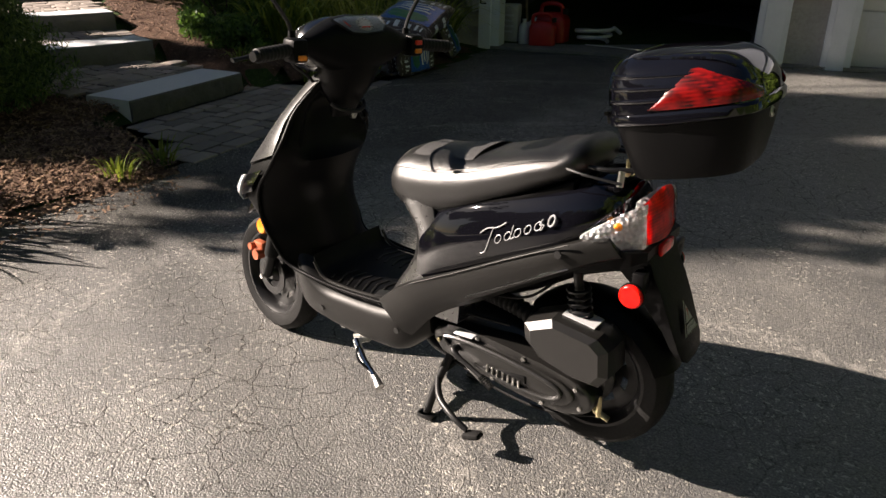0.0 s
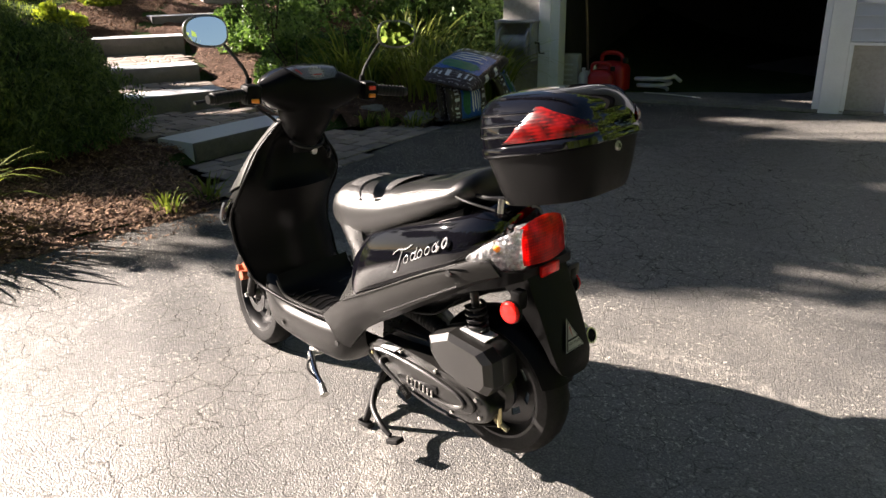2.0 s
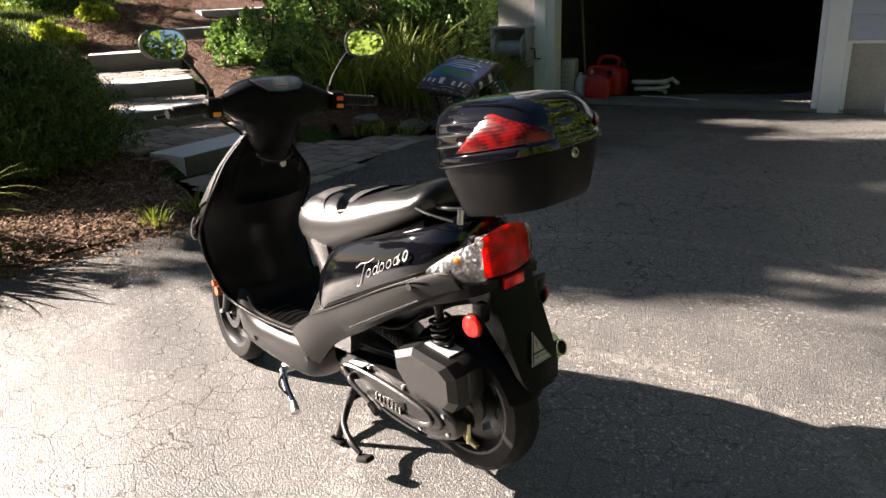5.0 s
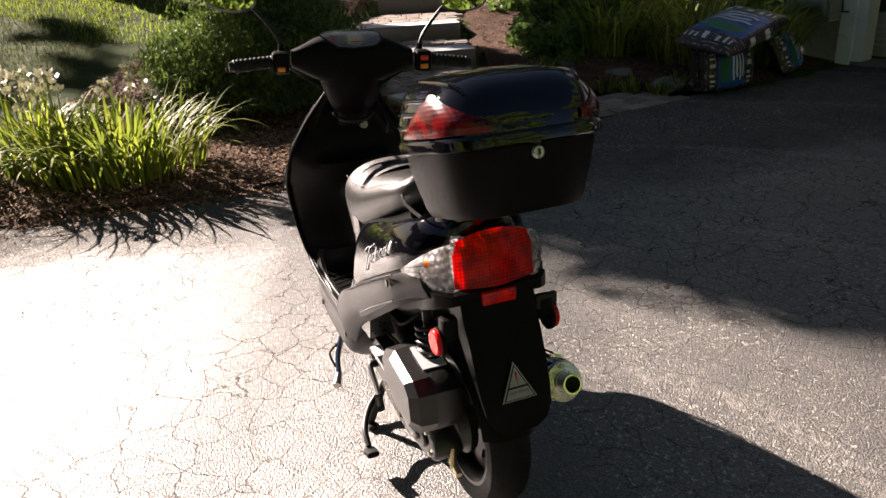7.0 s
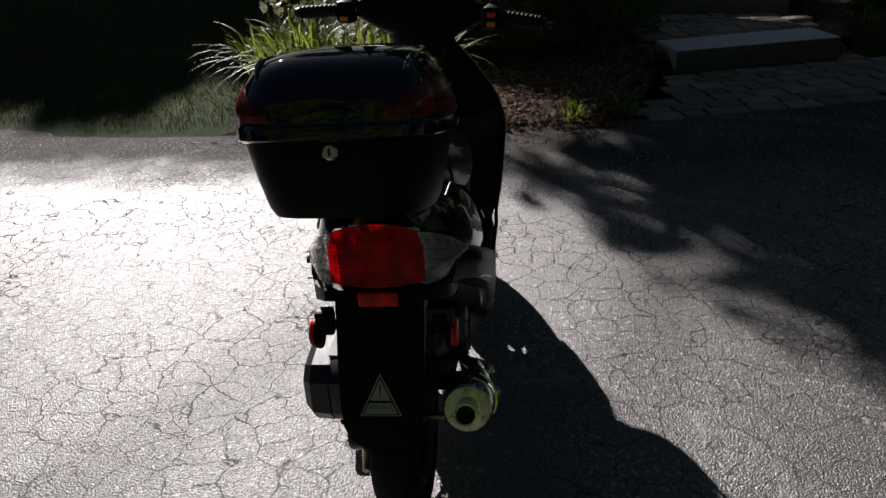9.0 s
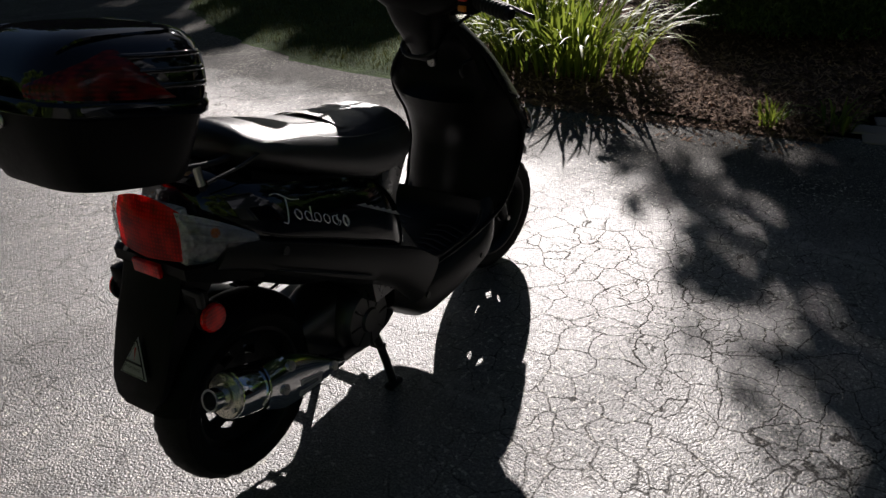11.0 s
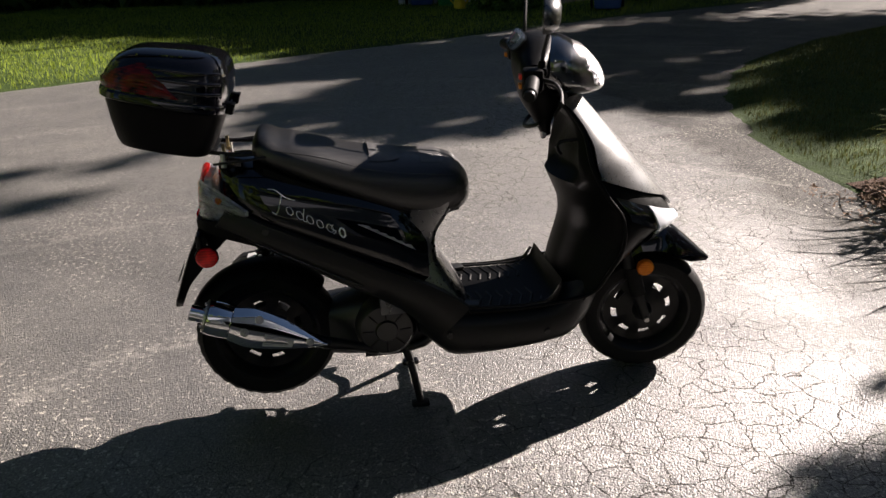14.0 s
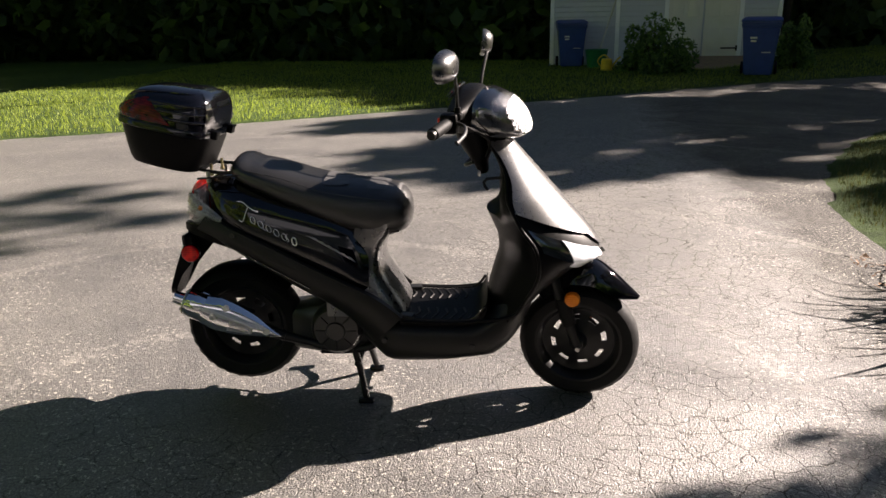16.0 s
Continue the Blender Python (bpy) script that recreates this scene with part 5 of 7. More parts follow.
def wheel(name, cx, cz, R, w, slots):
    prof = [(R - .062, -w * .42), (R - .05, -w * .5), (R - .022, -w * .52), (R - .008, -w * .40), (R - .001, -w * .2), (R, 0), (R - .001, w * .2), (R - .008, w * .40), (R - .022, w * .52), (R - .05, w * .5), (R - .062, w * .42), (R - .062, -w * .42)]

    def tread(i, k, r):
        # blocks and grooves round the shoulders and crown
        if k in (3, 7) and i % 4 in (0, 1):
            return r - .0026
        if k in (4, 6) and (i + 2) % 4 in (0, 1):
            return r - .002
        return r
    bm = B()
    lathe(bm, prof, 120, Matrix.Translation((cx, 0, cz)), tread)
    tyre = part(name, bm, "rubber", SC, "black treaded rubber scooter tyre", smooth=28)
    ri = R - .060
    bm = B()
    lathe(bm, [(ri + .004, -w * .46), (ri + .004, -w * .40), (ri - .012, -w * .30), (ri - .016, 0), (ri - .012, w * .30), (ri + .004, w * .40), (ri + .004, w * .46), (ri - .004, w * .46), (ri - .018, w * .28), (ri - .022, 0), (ri - .018, -w * .28), (ri - .004, -w * .46), (ri + .004, -w * .46)], 64, Matrix.Translation((cx, 0, cz)))
    part("rim", bm, "steel_rim", tyre)
    # stamped disc with slots
    bm = B()
    n = slots * 12
    r0, r1, r2, r3 = .028, R * .385, R * .468, ri - .017
    radii = [r0, r1, r2, r3]
    dish = [-.012, -.004, .004, 0.0]
    vs = {}
    for side in (0, 1):
        for k, r in enumerate(radii):
            for i in range(n):
                a = 2 * math.pi * i / n
                vs[side, k, i] = bm.verts.new((cx + r * math.cos(a), dish[k] + (-.003 if side else .003), cz + r * math.sin(a)))
    hole = lambda i: i % 12 in (0, 1, 2, 3, 4, 5)
    for i in range(n):
        j = (i + 1) % n
        for k in range(3):
            if k == 1 and hole(i):
                continue
            for side in (0, 1):
                bm.faces.new((vs[side, k, i], vs[side, k + 1, i], vs[side, k + 1, j], vs[side, k, j]))
        if hole(i):
            for k in (1, 2):
                bm.faces.new((vs[0, k, i], vs[0, k, j], vs[1, k, j], vs[1, k, i]))
        if hole(i) != hole(i - 1):
            bm.faces.new((vs[0, 1, i], vs[0, 2, i], vs[1, 2, i], vs[1, 1, i]))
    part("wheel_disc", bm, "steel_rim", tyre, smooth=50)
    bm = B()
    lathe(bm, [(0, -.05), (.018, -.05), (.03, -.03), (.032, .03), (.018, .05), (0, .05)], 24, Matrix.Translation((cx, 0, cz)))
    part("hub", bm, "engine_black", tyre)
    bm = B()
    tube(bm, [(cx, -.085, cz), (cx, .085, cz)], .008, 10)
    part("axle", bm, "steel", tyre)
    return tyre


FX, FZ, FR = 1.395, 0.205, 0.205
RX, RZ, RR = 0.222, 0.258, 0.208
fw = wheel("front_wheel", FX, FZ, FR, .088, 8)
fw.matrix_basis = STEER
rw = wheel("rear_wheel", RX, RZ, RR, .092, 8)
bm = B()
lathe(bm, [(.046, .038), (.074, .038), (.074, .042), (.046, .042), (.046, .038)], 40, Matrix.Translation((FX, 0, FZ)))
part("brake_disc", bm, "steel_rim", fw, "dark steel brake disc")
bm = B()
box(bm, (FX + .045, .052, FZ + .085), (.055, .03, .05), .01)
lathe(bm, [(0, -.012), (.018, -.012), (.018, .016), (0, .016)], 18, Matrix.Translation((FX + .03, .07, FZ + .07)))
lathe(bm, [(0, -.01), (.012, -.01), (.012, .014), (0, .014)], 16, Matrix.Translation((FX + .065, .07, FZ + .09)))
part("brake_caliper", bm, "bronze_red", SC, "copper-coloured brake caliper on the front fork").matrix_basis = STEER
for s in (-1, 1):
    bm = B()
    tube(bm, [(FX - .135, s * .058, FZ + .40), (FX - .045, s * .06, FZ + .12), (FX, s * .062, FZ)], [.017, .019, .017], 12, 8)
    fk = part("fork_leg", bm, "iron", SC)
    fk.matrix_basis = STEER
    bm = B()
    tube(bm, [(FX - .06, s * .06, FZ + .18), (FX - .03, s * .06, FZ + .085)], .024, 12)
    part("dust_boot", bm, "rubber", fk)


def front_fender():
    rows = [(1.235, .40, .055, .05), (1.275, .452, .066, .06), (1.335, .500, .076, .066), (1.41, .514, .08, .07), (1.465, .495, .076, .066), (1.515, .455, .064, .055), (1.555, .418, .046, .04), (1.592, .384, .012, .012)]
    rs = spline(rows, 26)
    outer = []
    for i, r in enumerate(rs):
        d = rs[min(i + 1, 25)] - rs[max(i - 1, 0)]
        nx, nz = -d[1], d[0]
        L = math.hypot(nx, nz)
        nx, nz = nx / L, nz / L
        ring = []
        for off in (0, -.005):
            line = []
            for a in np.linspace(-1, 1, 15).tolist():
                drop = r[3] * abs(a) ** 2.4
                line.append((r[0] - nx * drop + nx * off, a * (r[2] + off), r[1] - nz * drop + nz * off))
            ring += line if off == 0 else line[::-1]
        outer.append(ring)
    bm = B()
    loft(bm, outer)
    part("front_fender", bm, "gloss_black", SC, smooth=50).matrix_basis = STEER


front_fender()
for s in (-1, 1):
    bm = B()
    m = Matrix.Translation((1.372, s * .087, .392))
    lathe(bm, [(0, -.008 * s), (.026, -.008 * s), (.026, .002 * s), (.022, .007 * s), (0, .009 * s)], 24, m)
    part("side_reflector", bm, "amber_lens", SC, "round amber side reflector").matrix_basis = STEER
    bm = B()
    tube(bm, [(1.372, s * .05, .40), (1.372, s * .08, .392)], .008, 8)
    part("reflector_bracket", bm, "iron", SC).matrix_basis = STEER


# apron and leg shield: horizontal sections from the floor to the steering neck
SHIELD = [(.30, 1.075, 1.175, .150), (.36, 1.072, 1.215, .176), (.43, 1.085, 1.285, .190), (.50, 1.105, 1.385, .197), (.545, 1.118, 1.462, .204), (.60, 1.112, 1.425, .207), (.66, 1.085, 1.372, .205),
          (.70, 1.066, 1.335, .198), (.74, 1.068, 1.300, .182), (.79, 1.082, 1.256, .150), (.84, 1.085, 1.213, .118), (.88, 1.078, 1.178, .092), (.915, 1.06, 1.148, .070)]


def swept(z):
    """How far forward of the back's middle the side edges lie."""
    return float(np.interp(z, (.30, .40, .50, .60, .70, .80, .87, .915), (.05, .115, .135, .115, .085, .06, .03, .01)))


def shield_ring(row, grow=0.0, n=22, p=1.55):
    """Outline seen from above, from the left rear edge round the nose to the right rear edge."""
    z, xb, xf, w = row
    xe = min(xb + swept(z), xf - .03)
    pts = []
    for a in np.linspace(math.pi / 2, -math.pi / 2, n).tolist():
        c, s = math.cos(a), math.sin(a)
        pts.append((xe + (xf - xe + grow) * abs(c) ** (2 / p), (w + grow) * s, z))
    return pts


def shield_rows(z0, z1, n):
    p = np.array(SHIELD)
    out = []
    for z in np.linspace(z0, z1, n).tolist():
        out.append((z, *(float(np.interp(z, p[:, 0], p[:, k])) for k in (1, 2, 3))))
    return out


def leg_shield():
    # inner shell: rounded rear lip, concave back
    bm = B()
    rings = []
    for r in shield_rows(.30, .915, 30):
        ring = shield_ring(r, -.004)
        z, xb, xf, w = r
        xe = min(xb + swept(z), xf - .03)
        pocket = .055 * max(0, min(1, (z - .685) / .02)) * max(0, min(1, (.89 - z) / .06))
        for y in np.linspace(-1, 1, 19).tolist()[1:-1]:
            ring.append((xb + (xe - xb) * abs(y) ** 2.2 + pocket * max(0, 1 - (abs(y) / .8) ** 4), y * w * .985, z))
        rings.append(ring)
    loft(bm, rings)
    part("leg_shield", bm, "matte_black", SC, "matte black inner leg shield", smooth=50)
    p = np.array(SHIELD)

    def skin(a, z, grow):
        """A place on the apron's outside at height z; a: angle from the nose."""
        xb, xf, w = (float(np.interp(z, p[:, 0], p[:, k])) for k in (1, 2, 3))
        c, s = math.cos(a), math.sin(a)
        xe = min(xb + swept(z), xf - .03)
        return (xe + (xf - xe + grow) * abs(c) ** (2 / 1.55), (w + grow) * s, z)

    def panel(name, a0, a1, low, high, grow, label, n=40, m=16, mat="gloss_black"):
        bm = B()
        vs = []
        for a in np.linspace(a0, a1, n).tolist():
            ends = []
            for f in (low, high):
                z = .62
                for _ in range(30):
                    z = .5 * z + .5 * f(skin(a, z, grow)[0])
                ends.append(z)
            vs.append([bm.verts.new(skin(a, ends[0] + (ends[1] - ends[0]) * v, grow + .003 * math.sin(math.pi * v))) for v in np.linspace(0, 1, m).tolist()])
        for q in range(n - 1):
            for k in range(m - 1):
                bm.faces.new((vs[q][k], vs[q + 1][k], vs[q + 1][k + 1], vs[q][k + 1]))
        bmesh.ops.recalc_face_normals(bm, faces=bm.faces)
        bmesh.ops.solidify(bm, geom=bm.faces, thickness=.004)
        part(name, bm, mat, SC, label, smooth=60)
    panel("front_cover", -1.42, 1.42, lambda x: .745 - (x - 1.07) * .40 if x < 1.40 else .613 - (x - 1.40) * .9, lambda x: .912, .007, "satin black front nose panel", mat="satin_black")
    for s in (-1, 1):
        panel("cheek_panel", s * .25, s * 1.40, lambda x: .655 - (x - 1.10) * .46, lambda x: .700 - (x - 1.10) * .40, .010, "glossy black side panel of the front apron", 28, 8, "gloss_worn")
        panel("turn_lens", s * .42, s * .98, lambda x: .640 - (x - 1.10) * .46, lambda x: .703 - (x - 1.10) * .40, .014, "clear front turn signal lens", 16, 8, "lens_white")
    # raised lip down both edges into the floor
    for s in (-1, 1):
        bm = B()
        pts = [(float(np.interp(z, p[:, 0], p[:, 1])) + swept(z), s * float(np.interp(z, p[:, 0], p[:, 3])), z) for z in (.885, .82, .74, .66, .59, .50, .42, .36)]
        tube(bm, pts + [(1.06, s * .177, .343), (.95, s * .174, .334), (.80, s * .172, .338)], [.004, .006, .006, .006, .006, .006, .006, .006, .006, .005, .005], 10, 44)
        part("shield_lip", bm, "matte_black", SC)
    bm = B()
    lathe(bm, [(0, 0), (.012, 0), (.012, .01), (0, .01)], 16, Matrix.Translation((1.056, -.02, .80)) @ spin("Z", 90))
    part("ignition_lock", bm, "steel", SC)
    bm = B()
    tube(bm, [(1.16, -.1, .80), (1.075, -.1, .795), (1.07, -.1, .775), (1.08, -.1, .76)], .005, 8, 10)
    part("bag_hook", bm, "iron", SC)


leg_shield()


def floor_tub():
    rows = [(.66, .128, .245, .36), (.70, .155, .215, .352), (.75, .172, .176, .338), (.83, .176, .172, .328), (.95, .176, .178, .326), (1.04, .174, .19, .33), (1.10, .170, .198, .37), (1.15, .155, .235, .42), (1.19, .125, .285, .45), (1.225, .085, .35, .47)]
    bm = B()
    loft(bm, sections(rows, 32, 26, 3.6))
    part("floor_tub", bm, "satin_grey", SC, "satin dark grey step-through body", smooth=45)
    bm = B()
    prof = [(.79, .338), (.86, .333), (.95, .331), (1.02, .336), (1.06, .356), (1.078, .40)]
    p = spline(prof, 18)
    loft(bm, [[(x, -.150, z + .002), (x, .150, z + .002), (x, .146, z - .03), (x, -.146, z - .03)] for x, z in p])
    mat = part("floor_mat", bm, "matte_black", SC, "black ribbed floorboard mat", smooth=35)
    # raised ribs across the mat
    for k in range(8):
        x = .80 + .031 * k
        z = float(np.interp(x, [q[0] for q in prof], [q[1] for q in prof])) + .001
        for s in (-1, 1):
            bm = B()
            tube(bm, [(x, s * .145, z), (x + .022, s * .085, z), (x + .012, s * .045, z)], .0042, 6)
            part("rib", bm, "satin_grey", mat)
    for s in (-1, 1):
        bm = B()
        tube(bm, [(.80, s * .155, .342), (.93, s * .158, .336), (1.03, s * .157, .342), (1.07, s * .157, .385)], .005, 8, 18)
        part("floor_edge", bm, "satin_grey", SC)
        bm = B()
        box(bm, (.80, s * .135, .345), (.075, .04, .012), .005, spin("Z", s * 15))
        part("foot_rest_slot", bm, "label_black", SC)
        for x, z in ((1.03, .25), (.74, .27)):
            bm = B()
            lathe(bm, [(0, 0), (.009, 0), (.009, .004), (0, .004)], 14, Matrix.Translation((x, s * (.176 if s > 0 else .18), z)))
            part("screw", bm, "label_black", SC)


floor_tub()


def rear_body():
    rows = [(.150, .080, .668, .785), (.175, .108, .650, .797), (.215, .138, .622, .800), (.28, .158, .580, .788), (.38, .166, .530, .765), (.50, .168, .468, .735), (.60, .166, .415, .70), (.65, .160, .375, .672), (.692, .146, .345, .645)]
    bm = B()
    rs = spline(rows, 30)
    # the sides lean in towards the seat
    rings = []
    for r in rs:
        ring = []
        for (x, y, z) in sring(r[0], r[1], r[2], r[3], 36, 3.0):
            u = (z - r[2]) / (r[3] - r[2])
            ring.append((x, y * (1 - .30 * max(0, u - .35) ** 1.3 * 1.4), z))
        rings.append(ring)
    loft(bm, rings)
    part("rear_body", bm, "gloss_black", SC, "glossy black rear side bodywork", smooth=50)
    # grey column below the seat's front, down to the floor
    bm = B()
    col = [(.655, .128, .655), (.64, .128, .60), (.60, .130, .55), (.57, .14, .48), (.55, .148, .42), (.55, .155, .345)]
    front = [(.79, .66), (.748, .60), (.728, .55), (.728, .50), (.742, .455), (.81, .345)]
    rings = []
    for (xb, w, z), (xf, _) in zip(spline(col, 20), spline(front, 20)):
        rings.append([(xb, -w, z), (xf - .035, -w, z), (xf - .012, -w * .86, z), (xf, -w * .5, z), (xf + .002, 0, z), (xf, w * .5, z), (xf - .012, w * .86, z), (xf - .035, w, z), (xf - .09, w + .006, z), (xb, w, z)])
    loft(bm, rings)
    part("seat_column", bm, "satin_black", SC, "satin grey column below the seat front", smooth=50)
    # lower grey side trim
    for s in (-1, 1):
        bm = B()
        up = spline([(.165, .685), (.24, .655), (.39, .583), (.54, .505), (.66, .448), (.735, .405), (.80, .35)], 26)
        lo = spline([(.125, .632), (.20, .604), (.35, .515), (.49, .430), (.57, .385), (.63, .34), (.70, .26)], 26)
        wd = spline([(0, .135), (1, .168), (2, .178), (3, .180), (4, .180), (5, .182), (6, .180)], 26)[:, 1]
        outer = []
        for a, b, w in zip(up, lo, wd.tolist()):
            mx, mz = (a[0] + b[0]) / 2, (a[1] + b[1]) / 2
            outer.append([(a[0], s * (w - .018), a[1] + .004), (a[0], s * (w - .001), a[1]), (.6 * a[0] + .4 * mx, s * (w + .004), .6 * a[1] + .4 * mz), (mx, s * (w + .003), mz), (b[0] * .7 + mx * .3, s * (w - .004), b[1] * .7 + mz * .3), (b[0], s * (w - .022), b[1]), (b[0], s * (w - .05), b[1] + .006), (mx, s * (w - .05), mz)])
        loft(bm, outer)
        trim = part("side_trim", bm, "satin_grey", SC, "satin dark grey lower side trim", smooth=40)
        bm = B()
        tube(bm, [(.505, s * .1845, .452), (.37, s * .184, .528), (.235, s * .176, .60)], .0022, 6)
        part("trim_groove", bm, "gloss_worn", trim)
        bm = B()
        tube(bm, [(.69, s * .1815, .432), (.54, s * .1815, .507), (.39, s * .1805, .585), (.24, s * .172, .657)], .002, 6, 12)
        part("trim_edge", bm, "satin_grey", trim)
        bm = B()
        lathe(bm, [(0, 0), (.009, 0), (.009, .004), (0, .004)], 14, Matrix.Translation((.262, s * (.1765 if s > 0 else .1805), .63)))
        part("screw", bm, "label_black", trim)


rear_body()


def body_lettering(s):
    """The maker's name, drawn as plain silver strokes."""
    t = new("name_badge")
    t.parent = SC
    tagged(t, "silver script badge on the side panel")

    def P(u, v):
        # u along the panel from its rear, v up the panel
        x = .285 + .185 * u if s < 0 else .475 - .19 * u
        base = .700 - .100 * ((x - .285) / .185)
        z = base + v
        w = float(np.interp(x, [.2, .28, .38, .5, .6], [.150, .162, .166, .168, .166]))
        zz0 = float(np.interp(x, [.2, .28, .38, .5], [.62, .58, .53, .468]))
        zz1 = float(np.interp(x, [.2, .28, .38, .5], [.803, .788, .765, .735]))
        u2 = (z - zz0) / (zz1 - zz0)
        e = 3.0
        h = abs(2 * u2 - 1)
        y = w * max(0.0, 1 - h ** e) ** (1 / e) * (1 - .42 * max(0, u2 - .35) ** 1.3)
        return (x, s * (y + .003), z)

    def stroke(uv):
        bm = B()
        p = spline([P(u, v) for u, v in uv], 18)
        tube(bm, p, .0015, 6)
        part("stroke", bm, "silver", t)
    stroke([(-.04, .030), (.06, .036), (.2, .030), (.33, .034)])
    stroke([(.15, .034), (.11, .005), (.06, -.022), (.0, -.022)])
    for k in range(5):
        c = .24 + .135 * k
        r = .045
        bm = B()
        p = [P(c + r * math.cos(a), .000 + .010 * math.sin(a)) for a in np.linspace(0, 2 * math.pi, 15).tolist()]
        tube(bm, p, .0013, 6)
        part("stroke", bm, "silver", t)
    stroke([(.44, .022), (.42, -.008), (.47, -.008)])
    stroke([(.83, .014), (.80, .002), (.86, -.002), (.82, -.012)])
    bm = B()
    tube(bm, [P(.95 + .04 * math.cos(a), .002 + .012 * math.sin(a)) for a in np.linspace(0, 2 * math.pi, 15).tolist()], .0026, 6)
    part("stroke", bm, "silver", t)
    # torn silver flash ahead of the script
    if s < 0:
        for k in range(6):
            bm = B()
            x0 = .52 + .022 * k
            z0 = .622 - .58 * (x0 - .52)
            q = [(x0 - .02, z0 + .006), (x0 + .012, z0 - .002), (x0 + .026, z0 - .020), (x0 + .004, z0 - .008)]
            w = .1665
            vs = [bm.verts.new((x, s * w, z)) for x, z in q]
            bm.faces.new(vs)
            bmesh.ops.solidify(bm, geom=bm.faces, thickness=.002)
            part("flash", bm, "silver", t)


for s in (-1, 1):
    body_lettering(s)


def seat():
    rows = [(.246, .085, .800, .842), (.262, .112, .786, .866), (.285, .126, .770, .866), (.315, .134, .756, .852), (.35, .138, .738, .846), (.40, .141, .708, .836), (.50, .143, .660, .808), (.60, .142, .612, .788), (.68, .140, .590, .778), (.74, .134, .590, .772), (.79, .118, .604, .755), (.818, .088, .624, .724), (.828, .04, .65, .69)]
    bm = B()
    rings = []
    for r in spline(rows, 40):
        ring = []
        for (x, y, z) in sring(r[0], r[1], r[2], r[3], 36, 2.3):
            dip = .008 * max(0, 1 - (abs(y) / .09) ** 2) if z > (r[2] + r[3]) / 2 and .36 < x < .62 else 0
            ring.append((x, y, z - dip))
        rings.append(ring)
    loft(bm, rings)
    st = part("seat", bm, "vinyl", SC, "long black vinyl seat with textured insert", smooth=70)
    # inset textured panel at the front and a band across
    def top(x, y):
        r = [float(np.interp(x, [q[0] for q in rows], [q[k] for q in rows])) for k in (1, 2, 3)]
        u = min(.98, abs(y) / r[0])
        zc, h = (r[1] + r[2]) / 2, (r[2] - r[1]) / 2
        return zc + h * (1 - u ** 2.3) ** (1 / 2.3) + .0012
    for name, x0, x1, w in (("textured_panel", .69, .802, .085), ("textured_panel", .55, .63, .10)):
        bm = B()
        xs, ys = np.linspace(x0, x1, 12).tolist(), np.linspace(-1, 1, 15).tolist()
        vs = [[bm.verts.new((x, y * w * (1 - .25 * (i / 11) ** 2), top(x, y * w * (1 - .25 * (i / 11) ** 2)))) for y in ys] for i, x in enumerate(xs)]
        for i in range(11):
            for j in range(14):
                bm.faces.new((vs[i][j], vs[i + 1][j], vs[i + 1][j + 1], vs[i][j + 1]))
        part(name, bm, "vinyl_carbon", st, "grey textured seat panel", smooth=70)
    for s in (-1, 1):
        bm = B()
        tube(bm, [(.30, s * .122, .830), (.42, s * .131, .806), (.55, s * .134, .764), (.68, s * .131, .742), (.78, s * .114, .728)], .0012, 6, 24)
        part("piping", bm, "vinyl", st)
    bm = B()
    loft(bm, sections([(.27, .11, .755, .79), (.40, .128, .69, .735), (.55, .128, .64, .69), (.70, .118, .615, .65), (.79, .09, .615, .63)], 20, 16, 4))
    part("seat_base", bm, "matte_black", SC)


seat()


